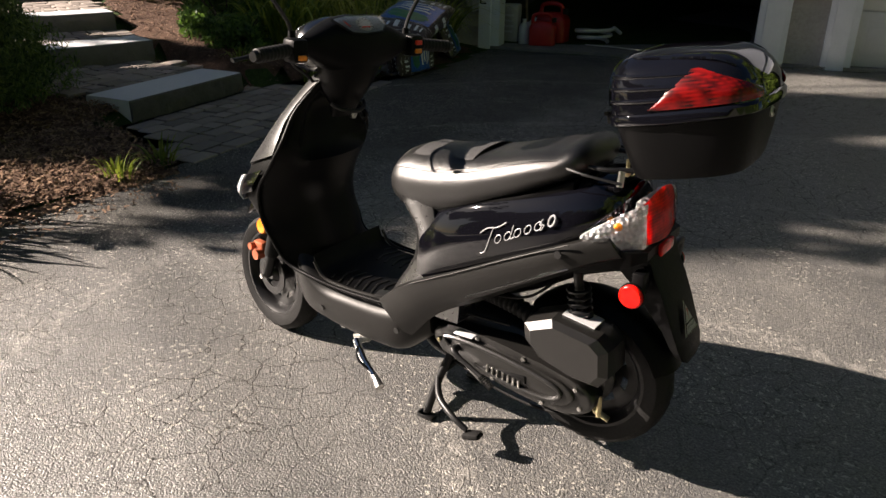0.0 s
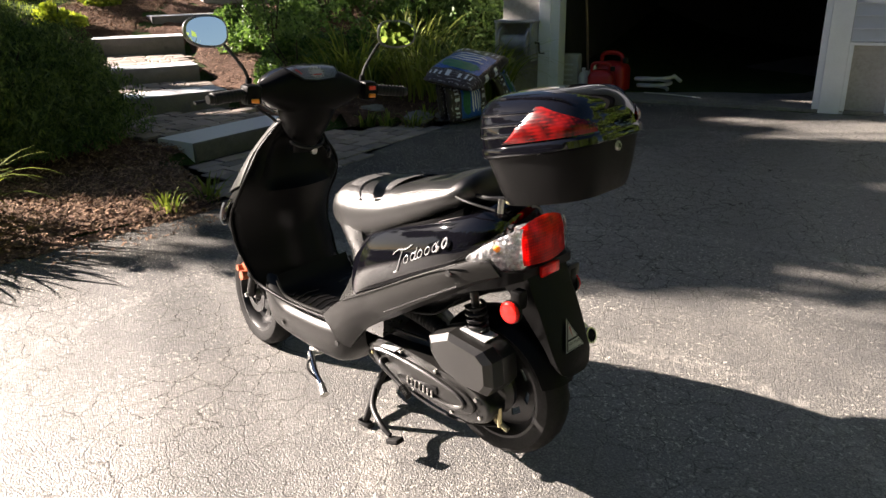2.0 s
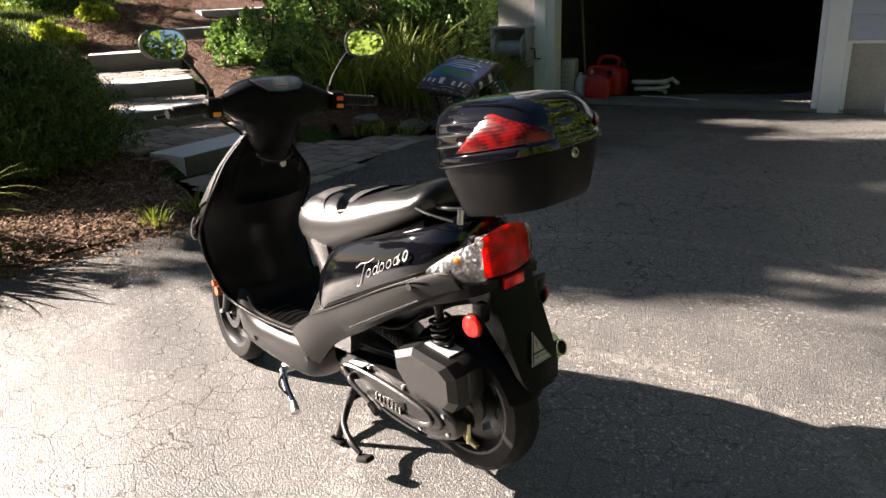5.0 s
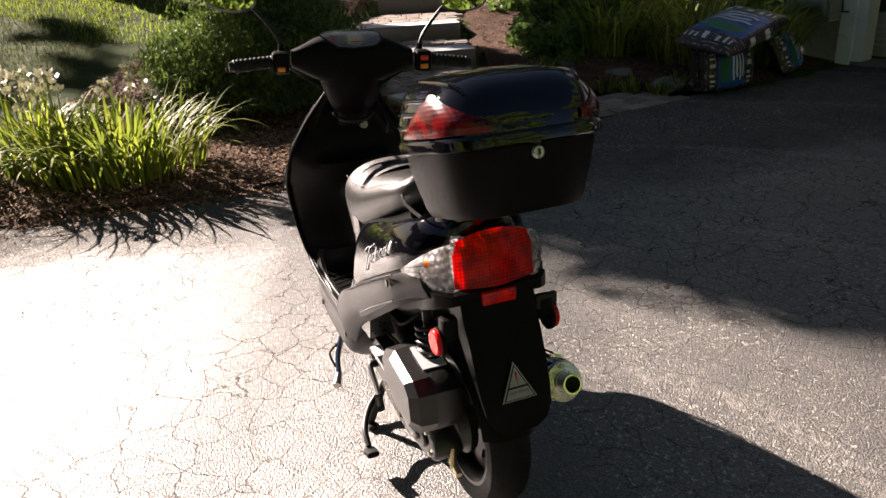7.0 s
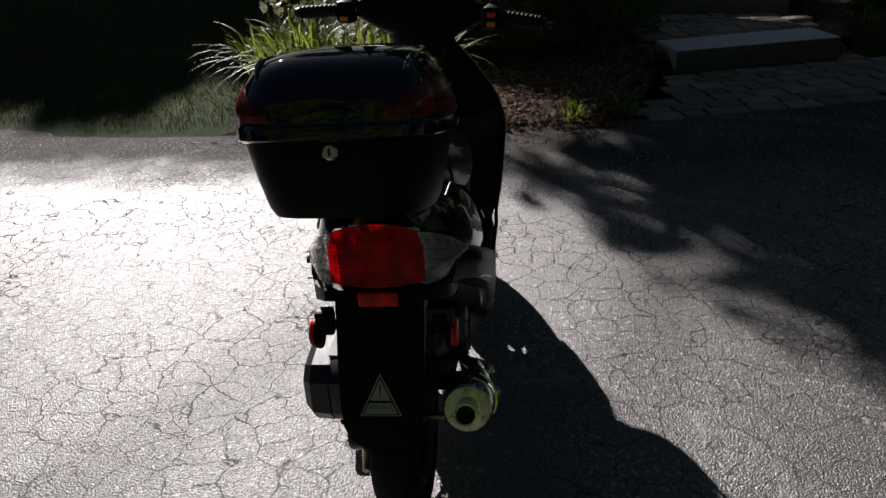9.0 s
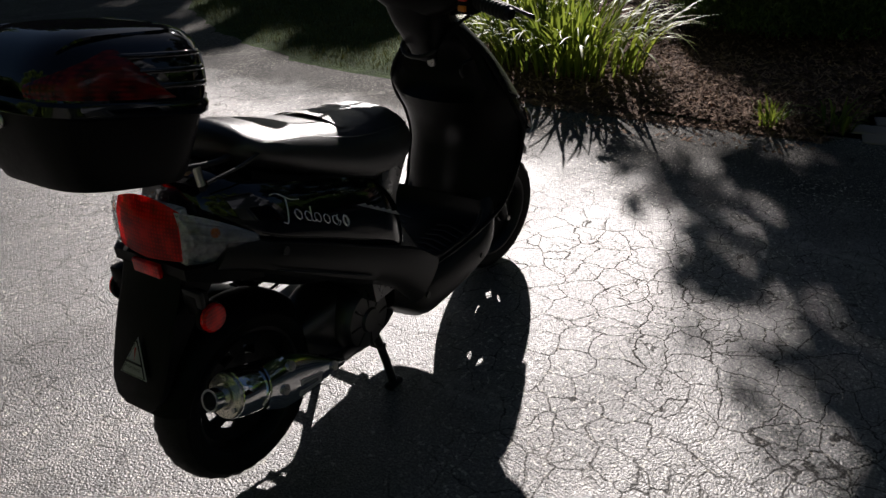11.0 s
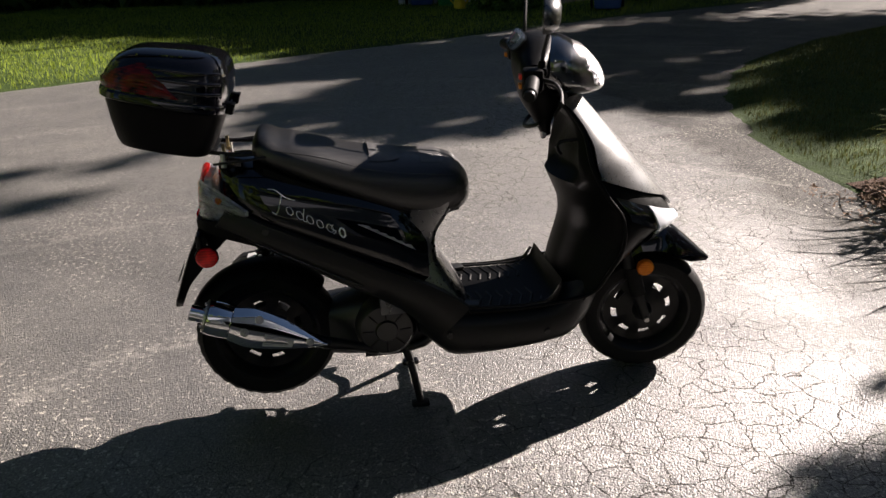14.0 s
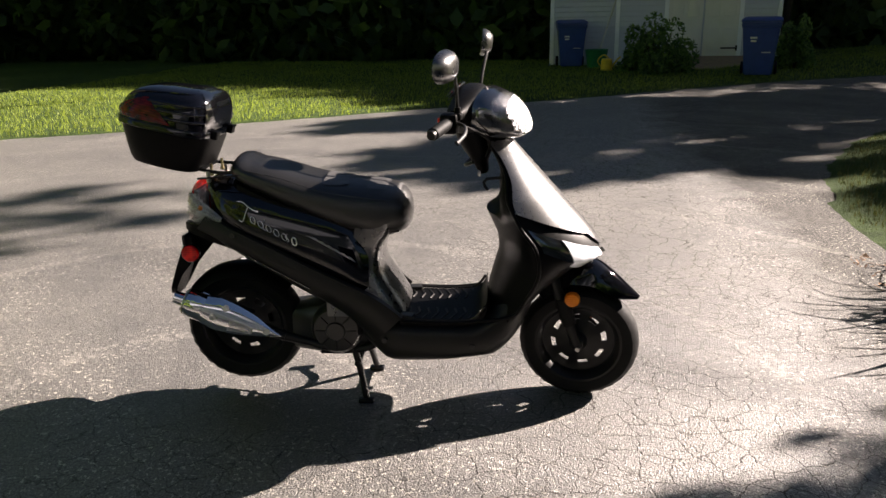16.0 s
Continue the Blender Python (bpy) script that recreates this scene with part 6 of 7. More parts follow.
def tail():
    def lens_x(y, z):
        return .098 + 1.6 * y * y + (z - .71) * .10 + (.0 if z < .73 else (z - .73) * .25)
    def patch(name, mat, y_of, nu, nv, thick, label, parent=SC):
        bm = B()
        vs = []
        for i in range(nu + 1):
            row = []
            for j in range(nv + 1):
                row.append(bm.verts.new(y_of(i / nu, j / nv)))
            vs.append(row)
        for i in range(nu):
            for j in range(nv):
                bm.faces.new((vs[i][j], vs[i + 1][j], vs[i + 1][j + 1], vs[i][j + 1]))
        bmesh.ops.solidify(bm, geom=bm.faces, thickness=thick)
        return part(name, bm, mat, parent, label, smooth=50)

    def red(u, v):
        y = -.088 + .176 * u
        z0 = .658 + .006 * abs(2 * u - 1)
        z1 = .775 - .020 * abs(2 * u - 1) ** 2
        z = z0 + (z1 - z0) * v
        return (lens_x(y, z) - .012, y, z)
    lamp = patch("tail_lamp", "red_lens", red, 16, 10, .006, "wide red moulded tail lamp lens")
    bm = B()
    box(bm, (.122, 0, .712), (.02, .16, .09), .004)
    part("lamp_back", bm, "bowl", lamp)
    for s in (-1, 1):
        def side(u, v, s=s):
            # from the red lens's edge round the corner to a point
            y = .089 + .066 * u ** .8
            x = .098 + 1.6 * .0079 - .010 + .128 * u ** 1.35
            zt = .757 - .078 * u ** 1.6
            zb = .662 - .018 * math.sin(min(1, u * 1.25) * math.pi) + .004 * u
            z = zb + (zt - zb) * v
            return (x + (z - .71) * .10 - .006, s * (y + .006 - .010 * (2 * v - 1) ** 2), z)
        cl = patch("turn_lamp", "clear_lens", side, 14, 8, .003, "clear wrap-around turn signal lens")
        cl.visible_shadow = False
        def back(u, v, s=s):
            x, y, z = side(u, v)
            return (x + .004, y - s * .007, z)
        patch("reflector", "bowl", back, 10, 6, .003, "bright reflector bowl", cl)
        bm = B()
        bmesh.ops.create_uvsphere(bm, u_segments=14, v_segments=8, radius=.011)
        bmesh.ops.translate(bm, verts=bm.verts, vec=(.150, s * .118, .706))
        part("bulb", bm, "amber_lens", cl, "amber bulb")
        # facets of the lens
        for k in range(5):
            bm = B()
            v = .12 + .19 * k
            tube(bm, [side(u, v) for u in (.05, .3, .6, .85)], .0016, 5)
            part("lens_rib", bm, "clear_lens", cl)
    bm = B()
    loft(bm, [[(x, -w, z0), (x, w, z0), (x, w, z1), (x, -w, z1)] for x, w, z0, z1 in ((.082, .10, .632, .655), (.11, .125, .622, .655), (.16, .13, .60, .65), (.24, .13, .57, .64))])
    part("tail_tray", bm, "matte_black", SC)
    bm = B()
    box(bm, (.078, 0, .638), (.012, .075, .028), .003)
    part("rear_reflector", bm, "red_lens", SC, "small red rear reflector")
    # number plate carrier and mudguard
    bm = B()
    rings = []
    for x0, x1, z, w in ((.085, .175, .635, .083), (.068, .160, .59, .082), (.047, .118, .55, .081), (.026, .075, .50, .080), (.008, .036, .455, .078), (-.008, .014, .415, .073), (-.015, .002, .39, .06), (-.016, -.004, .376, .036)):
        rings.append([(x0, -w, z), (x0 - .004, -w * .9, z - .002), (x0 - .004, w * .9, z - .002), (x0, w, z), (x1, w * .96, z + .004), (x0 + .012, w * .9, z), (x0 + .012, -w * .9, z), (x1, -w * .96, z + .004)])
    loft(bm, rings)
    part("rear_mudguard", bm, "matte_black", SC, "black plastic rear mudguard and plate carrier", smooth=40)
    for s in (-1, 1):
        bm = B()
        lathe(bm, [(0, -.006), (.028, -.006), (.028, .004), (.024, .008), (0, .009)] if s > 0 else [(0, .006), (.028, .006), (.028, -.004), (.024, -.008), (0, -.009)], 26, Matrix.Translation((.098, s * .132, .555)))
        part("side_reflector", bm, "red_lens", SC, "round red side reflector")
        bm = B()
        lathe(bm, [(0, -.004), (.030, -.004), (.031, .0), (.030, .006), (0, .006)], 24, Matrix.Translation((.098, s * .124, .555)))
        box(bm, (.09, s * .108, .585), (.03, .035, .05), .006)
        part("reflector_bracket", bm, "matte_black", SC)
    bm = B()
    box(bm, (.082, -.11, .60), (.012, .05, .035), .004)
    part("plate_bracket", bm, "iron", SC)
    # warning sign on the mudguard
    sx = lambda z: .0015 + (z - .45) * .42 - .0075
    t = new("warning_sign")
    t.parent = SC
    tagged(t, "white triangular warning sticker with exclamation mark")
    tri = lambda k: [(0, .515 - (1 - k) * .045), (-.039 * k, .442 + (1 - k) * .022), (.039 * k, .442 + (1 - k) * .022)]
    for name, k, off, mat in (("border", 1.0, 0, "label_white"), ("outline", .90, .0012, "label_black"), ("field", .80, .0024, "label_white")):
        bm = B()
        vs = [bm.verts.new((sx(z) - off, y, z)) for y, z in tri(k)]
        bm.faces.new(vs)
        bmesh.ops.solidify(bm, geom=bm.faces, thickness=.001)
        part(name, bm, mat, t, smooth=0)
    bm = B()
    z0, z1 = .466, .470
    vs = [bm.verts.new((sx(z) - .0036, y, z)) for y, z in ((-.024, z0), (.024, z0), (.0225, z1), (-.0225, z1))]
    bm.faces.new(vs)
    part("bar", bm, "label_black", t, smooth=0)
    bm = B()
    vs = [bm.verts.new((sx(z) - .0036, y, z)) for y, z in ((-.0026, .497), (.0026, .497), (.0008, .478), (-.0008, .478))]
    bm.faces.new(vs)
    vs = [bm.verts.new((sx(z) - .0036, y, z)) for y, z in ((-.0013, .4755), (.0013, .4755), (.0013, .4735), (-.0013, .4735))]
    bm.faces.new(vs)
    part("exclamation_mark", bm, "label_red", t, smooth=0)
    cu = bpy.data.curves.new("words", "FONT")
    cu.body, cu.size, cu.align_x = "KEEP SPACE", .0082, "CENTER"
    ob = new("words", cu)
    me = bpy.data.meshes.new_from_object(ob)
    bpy.data.objects.remove(ob)
    me.materials.append(M["label_black"])
    w = new("words", me)
    w.parent = t
    w.matrix_basis = Matrix.Translation((sx(.457) - .0042, 0, .457)) @ Matrix(((0, .40, -1, 0), (-1, 0, 0, 0), (0, .92, .4, 0), (0, 0, 0, 1)))


tail()


def top_box():
    t = new("top_box")
    t.parent = SC
    t.matrix_basis = Matrix.Translation((.050, 0.004, .978)) @ spin("Y", 13.0)
    tagged(t, "black hard top box with glossy lid and red reflectors")

    def ring(xr, xf, w, z, n=56, e=4.0, taper=.10):
        """Rear end xr, front end xf, half-width w; the rear is a little narrower."""
        xc, h = (xr + xf) / 2, (xf - xr) / 2
        out = []
        for a in np.linspace(0, 2 * math.pi, n, endpoint=False).tolist():
            c, s = math.cos(a), math.sin(a)
            x = xc + h * math.copysign(abs(c) ** (2 / e), c)
            out.append((x, w * (1 - taper * max(0, (xc - x) / h)) * math.copysign(abs(s) ** (2 / e), s), z))
        return out
    TUB = ((-.082, .104, .108, -.140), (-.104, .120, .128, -.136), (-.113, .127, .135, -.122), (-.130, .137, .147, -.075), (-.144, .146, .156, -.028), (-.147, .149, .158, -.008))
    bm = B()
    loft(bm, [ring(*r) for r in TUB])
    part("tub", bm, "matte_black", t, "matte black lower half of the top box", smooth=40)
    bm = B()
    loft(bm, [ring(*r) for r in ((-.150, .152, .161, -.020), (-.157, .157, .168, -.015), (-.158, .158, .169, .000), (-.154, .155, .165, .006))])
    part("rim", bm, "gloss_black", t, smooth=40)
    # lid: steep shoulders under a broad flat crown
    LID = np.array([(-.152, .152, .163, .006), (-.151, .152, .162, .030), (-.145, .150, .158, .050), (-.136, .146, .151, .070), (-.122, .138, .140, .088), (-.104, .124, .122, .102), (-.084, .106, .100, .110), (-.050, .070, .062, .115), (-.008, .022, .014, .117)])

    def lean(p):
        # the lid is taller at its front than at its rear
        return (p[0], p[1], p[2] * (1 + .8 * p[0]))

    def lid_row(z):
        return [float(np.interp(z, LID[:, 3], LID[:, k])) for k in range(3)] + [z]

    def lid_at(z, a, grow=0.0, e=4.2):
        """A place on the lid at height z over the rim and angle a from its front."""
        xr, xf, w, z = lid_row(z)
        xc, h = (xr + xf) / 2, (xf - xr) / 2
        c, s = math.cos(a), math.sin(a)
        x = xc + (h + grow) * math.copysign(abs(c) ** (2 / e), c)
        return lean((x, (w + grow) * (1 - .10 * max(0, (xc - x) / h)) * math.copysign(abs(s) ** (2 / e), s), z + grow * .4))
    bm = B()
    loft(bm, [[lean(q) for q in ring(*r, 72, 4.2)] for r in LID.tolist()])
    lid = part("lid", bm, "gloss_black", t, "glossy black domed lid", smooth=50)
    # stepped ridges round the front shoulders
    for z in (.030, .052, .074):
        bm = B()
        tube(bm, [lid_at(z, a, -.0022) for a in np.linspace(-1.75, 1.75, 60).tolist()], [.0005] + [.0055] * 58 + [.0005], 10)
        part("lid_ridge", bm, "gloss_black", lid)
    # raised edges of the crown, running back to the rear corners
    for s in (-1, 1):
        bm = B()
        tube(bm, [lid_at(z, s * a, .001) for z, a in ((.106, 1.0), (.104, 1.4), (.100, 1.9), (.092, 2.25), (.080, 2.45))], [.001, .004, .005, .005, .002], 8, 24)
        part("lid_ridge", bm, "gloss_black", lid)
    # raised plate over the front of the lid, from its foot onto the crown
    bm = B()
    grid = [[bm.verts.new(lid_at(z, a, .003)) for a in np.linspace(-.62, .62, 21).tolist()] for z in np.linspace(.020, .1125, 16).tolist()]
    for p, q in zip(grid, grid[1:]):
        for k in range(20):
            bm.faces.new((p[k], p[k + 1], q[k + 1], q[k]))
    bmesh.ops.recalc_face_normals(bm, faces=bm.faces)
    bmesh.ops.solidify(bm, geom=bm.faces, thickness=.004)
    part("lid_plate", bm, "gloss_worn", lid, "glossy black raised plate on the lid front", smooth=60)
    # red reflectors wrapped round both rear corners: low at the side, full height at the corner
    for s in (-1, 1):
        bm = B()
        rows2 = []
        turns = np.linspace(1.50, 2.85, 400)
        run = np.array([lid_at(.02, a) for a in turns.tolist()])
        run = np.r_[0, np.cumsum(np.linalg.norm(np.diff(run, axis=0), axis=1))]
        for r in np.linspace(0, 1, 40).tolist():
            a = float(np.interp(r * run[-1], run, turns))
            top = .002 + .072 * (min(1, r / .42) if r < .5 else 1 - .75 * (r - .5) / .5)
            rows2.append([bm.verts.new(lid_at(.010 + top * v, s * a, .002 + .003 * math.sin(math.pi * v))) for v in np.linspace(0, 1, 8).tolist()])
        for a, b2 in zip(rows2, rows2[1:]):
            for v in range(7):
                bm.faces.new((a[v], b2[v], b2[v + 1], a[v + 1]))
        bmesh.ops.recalc_face_normals(bm, faces=bm.faces)
        bmesh.ops.solidify(bm, geom=bm.faces, thickness=.003)
        part("box_reflector", bm, "red_smoked", lid, "red corner reflector on the lid", smooth=50)
    # lock in the rear face, below the rim
    bm = B()
    lathe(bm, [(0, 0), (.011, 0), (.012, .004), (.009, .007), (0, .007)], 22, Matrix.Translation((-.140, 0, -.034)) @ spin("Z", 90))
    part("lock", bm, "steel", t, "small round steel key lock")
    bm = B()
    box(bm, (-.1485, 0, -.034), (.003, .003, .010), 0)
    part("key_slot", bm, "label_black", t)
    for s in (-1, 1):
        bm = B()
        box(bm, (.158, s * .075, -.006), (.022, .03, .03), .005)
        tube(bm, [(.166, s * .075 - .02, .004), (.166, s * .075 + .02, .004)], .005, 8)
        part("hinge", bm, "matte_black", t)


top_box()


def rack():
    t = new("luggage_rack")
    t.parent = SC
    tagged(t, "steel luggage rack under the top box")
    for s in (-1, 1):
        bm = B()
        tube(bm, [(.12, s * .066, .828), (.16, s * .075, .822), (.22, s * .085, .816), (.285, s * .07, .818), (.30, s * .03, .82), (.302, 0, .82)], .006, 10, 24)
        part("rail", bm, "steel_rim", t, "black steel rack rail")
        bm = B()
        tube(bm, [(.17, s * .08, .82), (.17, s * .085, .785)], .008, 8)
        part("post", bm, "steel", t)
        bm = B()
        tube(bm, [(.15, s * .128, .806), (.23, s * .133, .812), (.29, s * .12, .815)], .0035, 8, 12)
        part("grab_bar", bm, "steel_rim", t)
    bm = B()
    box(bm, (.07, 0, .845), (.17, .14, .008), .003, spin("Y", 13))
    part("base_plate", bm, "iron", t)
    for x, y in ((.17, .05), (.17, -.05)):
        bm = B()
        tube(bm, [(x, y, .80), (x, y, .84)], .005, 8)
        box(bm, (x, y, .806), (.013, .013, .008), .001)
        part("bolt", bm, "brass", t)


rack()


def engine():
    # transmission case on the left
    out = spline([(.652, .268), (.615, .312), (.50, .318), (.36, .304), (.27, .290), (.20, .272), (.162, .235), (.182, .195), (.24, .178), (.36, .182), (.47, .198), (.56, .216), (.63, .236)] + [(.652, .268)], 56)[:-1]
    bm = B()
    plate(bm, [tuple(p) for p in out], .055, .128, .012)
    case = part("transmission_case", bm, "engine_black", SC, "black belt-drive transmission case", smooth=50)
    cx, cz = out[:, 0].mean(), out[:, 1].mean()
    bm = B()
    plate(bm, [(cx + (x - cx) * .80, cz + (z - cz) * .70) for x, z in out.tolist()], .127, .138, .005)
    part("case_cover", bm, "engine_black", case, smooth=50)
    # raised lip round the cover, open to the front
    bm = B()
    tube(bm, [(.585, .140, .262), (.60, .142, .285), (.52, .143, .292), (.38, .143, .280), (.27, .142, .258), (.245, .141, .235), (.28, .141, .214), (.38, .142, .214), (.50, .142, .232)], .0065, 8, 40)
    part("case_rib", bm, "engine_black", case)
    bm = B()
    box(bm, (.41, .139, .232), (.13, .010, .024), .004, spin("Y", 7))
    part("case_vent", bm, "iron", case)
    for k in range(7):
        bm = B()
        box(bm, (.362 + .016 * k, .146, .226 + .002 * k), (.006, .006, .022), .001)
        part("vent_fin", bm, "steel", case)
    for x, z in ((.625, .262), (.50, .306), (.36, .294), (.21, .262), (.195, .212), (.30, .188), (.45, .204), (.565, .228)):
        bm = B()
        lathe(bm, [(0, 0), (.0065, 0), (.0065, .007), (.003, .008), (0, .008)], 6, Matrix.Translation((x, .128, z)))
        part("bolt", bm, "brass" if x > .6 else "steel", case)
    bm = B()
    box(bm, (.535, .137, .312), (.06, .030, .003), .001, spin("Y", 2))
    part("sticker", bm, "label_grey", case, "pale printed sticker")
    # kick starter
    bm = B()
    tube(bm, [(.560, .138, .262), (.560, .156, .262), (.545, .162, .254), (.49, .166, .232), (.455, .170, .220)], [.011, .011, .008, .007, .007], 10, 16)
    kick = part("kick_starter", bm, "iron", SC, "black kick start lever with ribbed pad")
    bm = B()
    pts = spline([(.462, .170, .223), (.425, .176, .206)], 16)
    tube(bm, pts, [.011 if i % 2 else .0085 for i in range(16)], 10)
    part("kick_pad", bm, "rubber", kick)
    # air filter box above it
    o = [(.345, .428), (.340, .385), (.300, .345), (.200, .318), (.135, .318), (.112, .350), (.118, .420), (.150, .445), (.270, .462)]
    bm = B()
    plate(bm, o, .075, .135, .006)
    ab = part("air_filter_box", bm, "engine_black", SC, "black plastic air filter box", smooth=40)
    bm = B()
    cxx, czz = .21, .395
    rings = [[(cxx + (x - cxx) * k, y, czz + (z - czz) * k) for x, z in o] for y, k in ((.134, 1.0), (.172, .97), (.190, .78))]
    loft(bm, rings)
    part("filter_cover", bm, "engine_black", ab, "satin black faceted filter cover", smooth=12)
    bm = B()
    box(bm, (.215, .112, .4565), (.085, .055, .003), 0, spin("Y", -8))
    part("sticker", bm, "label_grey", ab, "pale printed sticker")
    bm = B()
    box(bm, (.150, .184, .385), (.012, .010, .010), .002)
    part("clip", bm, "steel", ab)
    # ribbed intake hose
    bm = B()
    pts = spline([(.335, .105, .405), (.40, .10, .42), (.47, .09, .425), (.53, .07, .415)], 42)
    tube(bm, pts, [.024 if i % 3 else .019 for i in range(42)], 12)
    part("intake_hose", bm, "rubber", SC)
    # crank case, cylinder and fan cover
    bm = B()
    loft(bm, sections([(.40, .055, .17, .33), (.50, .085, .165, .36), (.60, .09, .17, .37), (.68, .075, .19, .36), (.72, .05, .21, .33)], 24, 16, 3.2))
    part("crankcase", bm, "engine_black", SC, smooth=45)
    bm = B()
    m = Matrix.Translation((.565, -.07, .275))
    lathe(bm, [(0, -.055), (.03, -.055), (.034, -.048), (.075, -.044), (.088, -.03), (.092, .0), (.092, .03)], 40, m)
    fan = part("fan_cover", bm, "engine_black", SC, "round black engine fan cover", smooth=40)
    for k in range(8):
        a = k * math.pi / 4
        bm = B()
        tube(bm, [(.565 + .036 * math.cos(a), -.1165, .275 + .036 * math.sin(a)), (.565 + .07 * math.cos(a), -.116, .275 + .07 * math.sin(a))], .003, 6)
        part("fan_rib", bm, "iron", fan)
    # swing arm bottom and frame tubes
    for s in (-1, 1):
        bm = B()
        tube(bm, [(.72, s * .07, .33), (.70, s * .075, .22), (.62, s * .075, .19), (.50, s * .07, .185)], .014, 10, 14)
        part("frame_tube", bm, "iron", SC)
    # rear shock with coil spring
    bm = B()
    tube(bm, [(.205, .10, .31), (.245, .098, .56)], .012, 10)
    sh = part("shock_absorber", bm, "iron", SC, "rear shock absorber with black coil spring")
    bm = B()
    n = 100
    tube(bm, [(.21 + .03 * i / n + .026 * math.cos(i * .62), .10 + .026 * math.sin(i * .62), .36 + .17 * i / n) for i in range(n)], .0055, 6)
    part("spring", bm, "iron", sh)
    # brake arm on the rear hub
    bm = B()
    tube(bm, [(.20, .075, .22), (.17, .085, .19), (.135, .085, .178)], [.011, .009, .008], 8)
    ba = part("brake_arm", bm, "brass", SC, "brass-plated rear brake arm")
    bm = B()
    tube(bm, [(.165, .085, .235), (.16, .09, .18)], .007, 8)
    part("adjuster", bm, "brass", ba)
    bm = B()
    lathe(bm, [(0, -.02), (.07, -.02), (.075, .0), (.06, .018), (.02, .022), (0, .022)], 36, Matrix.Translation((RX, .045, RZ)))
    part("brake_drum", bm, "engine_black", SC)
    # hugger over the rear tyre
    bm = B()
    rings = []
    for a in np.linspace(40, 160, 22).tolist():
        c, s = math.cos(radians(a)), math.sin(radians(a))
        r = RR + .022
        ring = [(RX + (r - .04 * abs(y) ** 3) * c, .062 * y, RZ + (r - .04 * abs(y) ** 3) * s) for y in np.linspace(-1, 1, 9).tolist()]
        ring += [(RX + (r - .006 - .04 * abs(y) ** 3) * c, .058 * y, RZ + (r - .006 - .04 * abs(y) ** 3) * s) for y in np.linspace(1, -1, 9).tolist()]
        rings.append(ring)
    loft(bm, rings)
    part("tyre_hugger", bm, "matte_black", SC, smooth=50)
    # inner frame mass under the tail
    bm = B()
    loft(bm, sections([(.14, .07, .57, .66), (.25, .09, .53, .66), (.40, .10, .44, .62), (.55, .10, .38, .58), (.68, .09, .33, .5)], 20, 12, 3))
    part("under_frame", bm, "iron", SC)
    # cables
    for i, pts in enumerate(([(.66, .10, .40), (.60, .12, .37), (.52, .11, .36), (.42, .10, .36)], [(.30, .09, .52), (.36, .12, .47), (.45, .11, .44), (.56, .10, .42)], [(.16, .088, .18), (.30, .10, .145), (.45, .10, .15), (.60, .09, .18)])):
        bm = B()
        tube(bm, pts, .004, 6, 20)
        part("cable", bm, "rubber", SC)


engine()


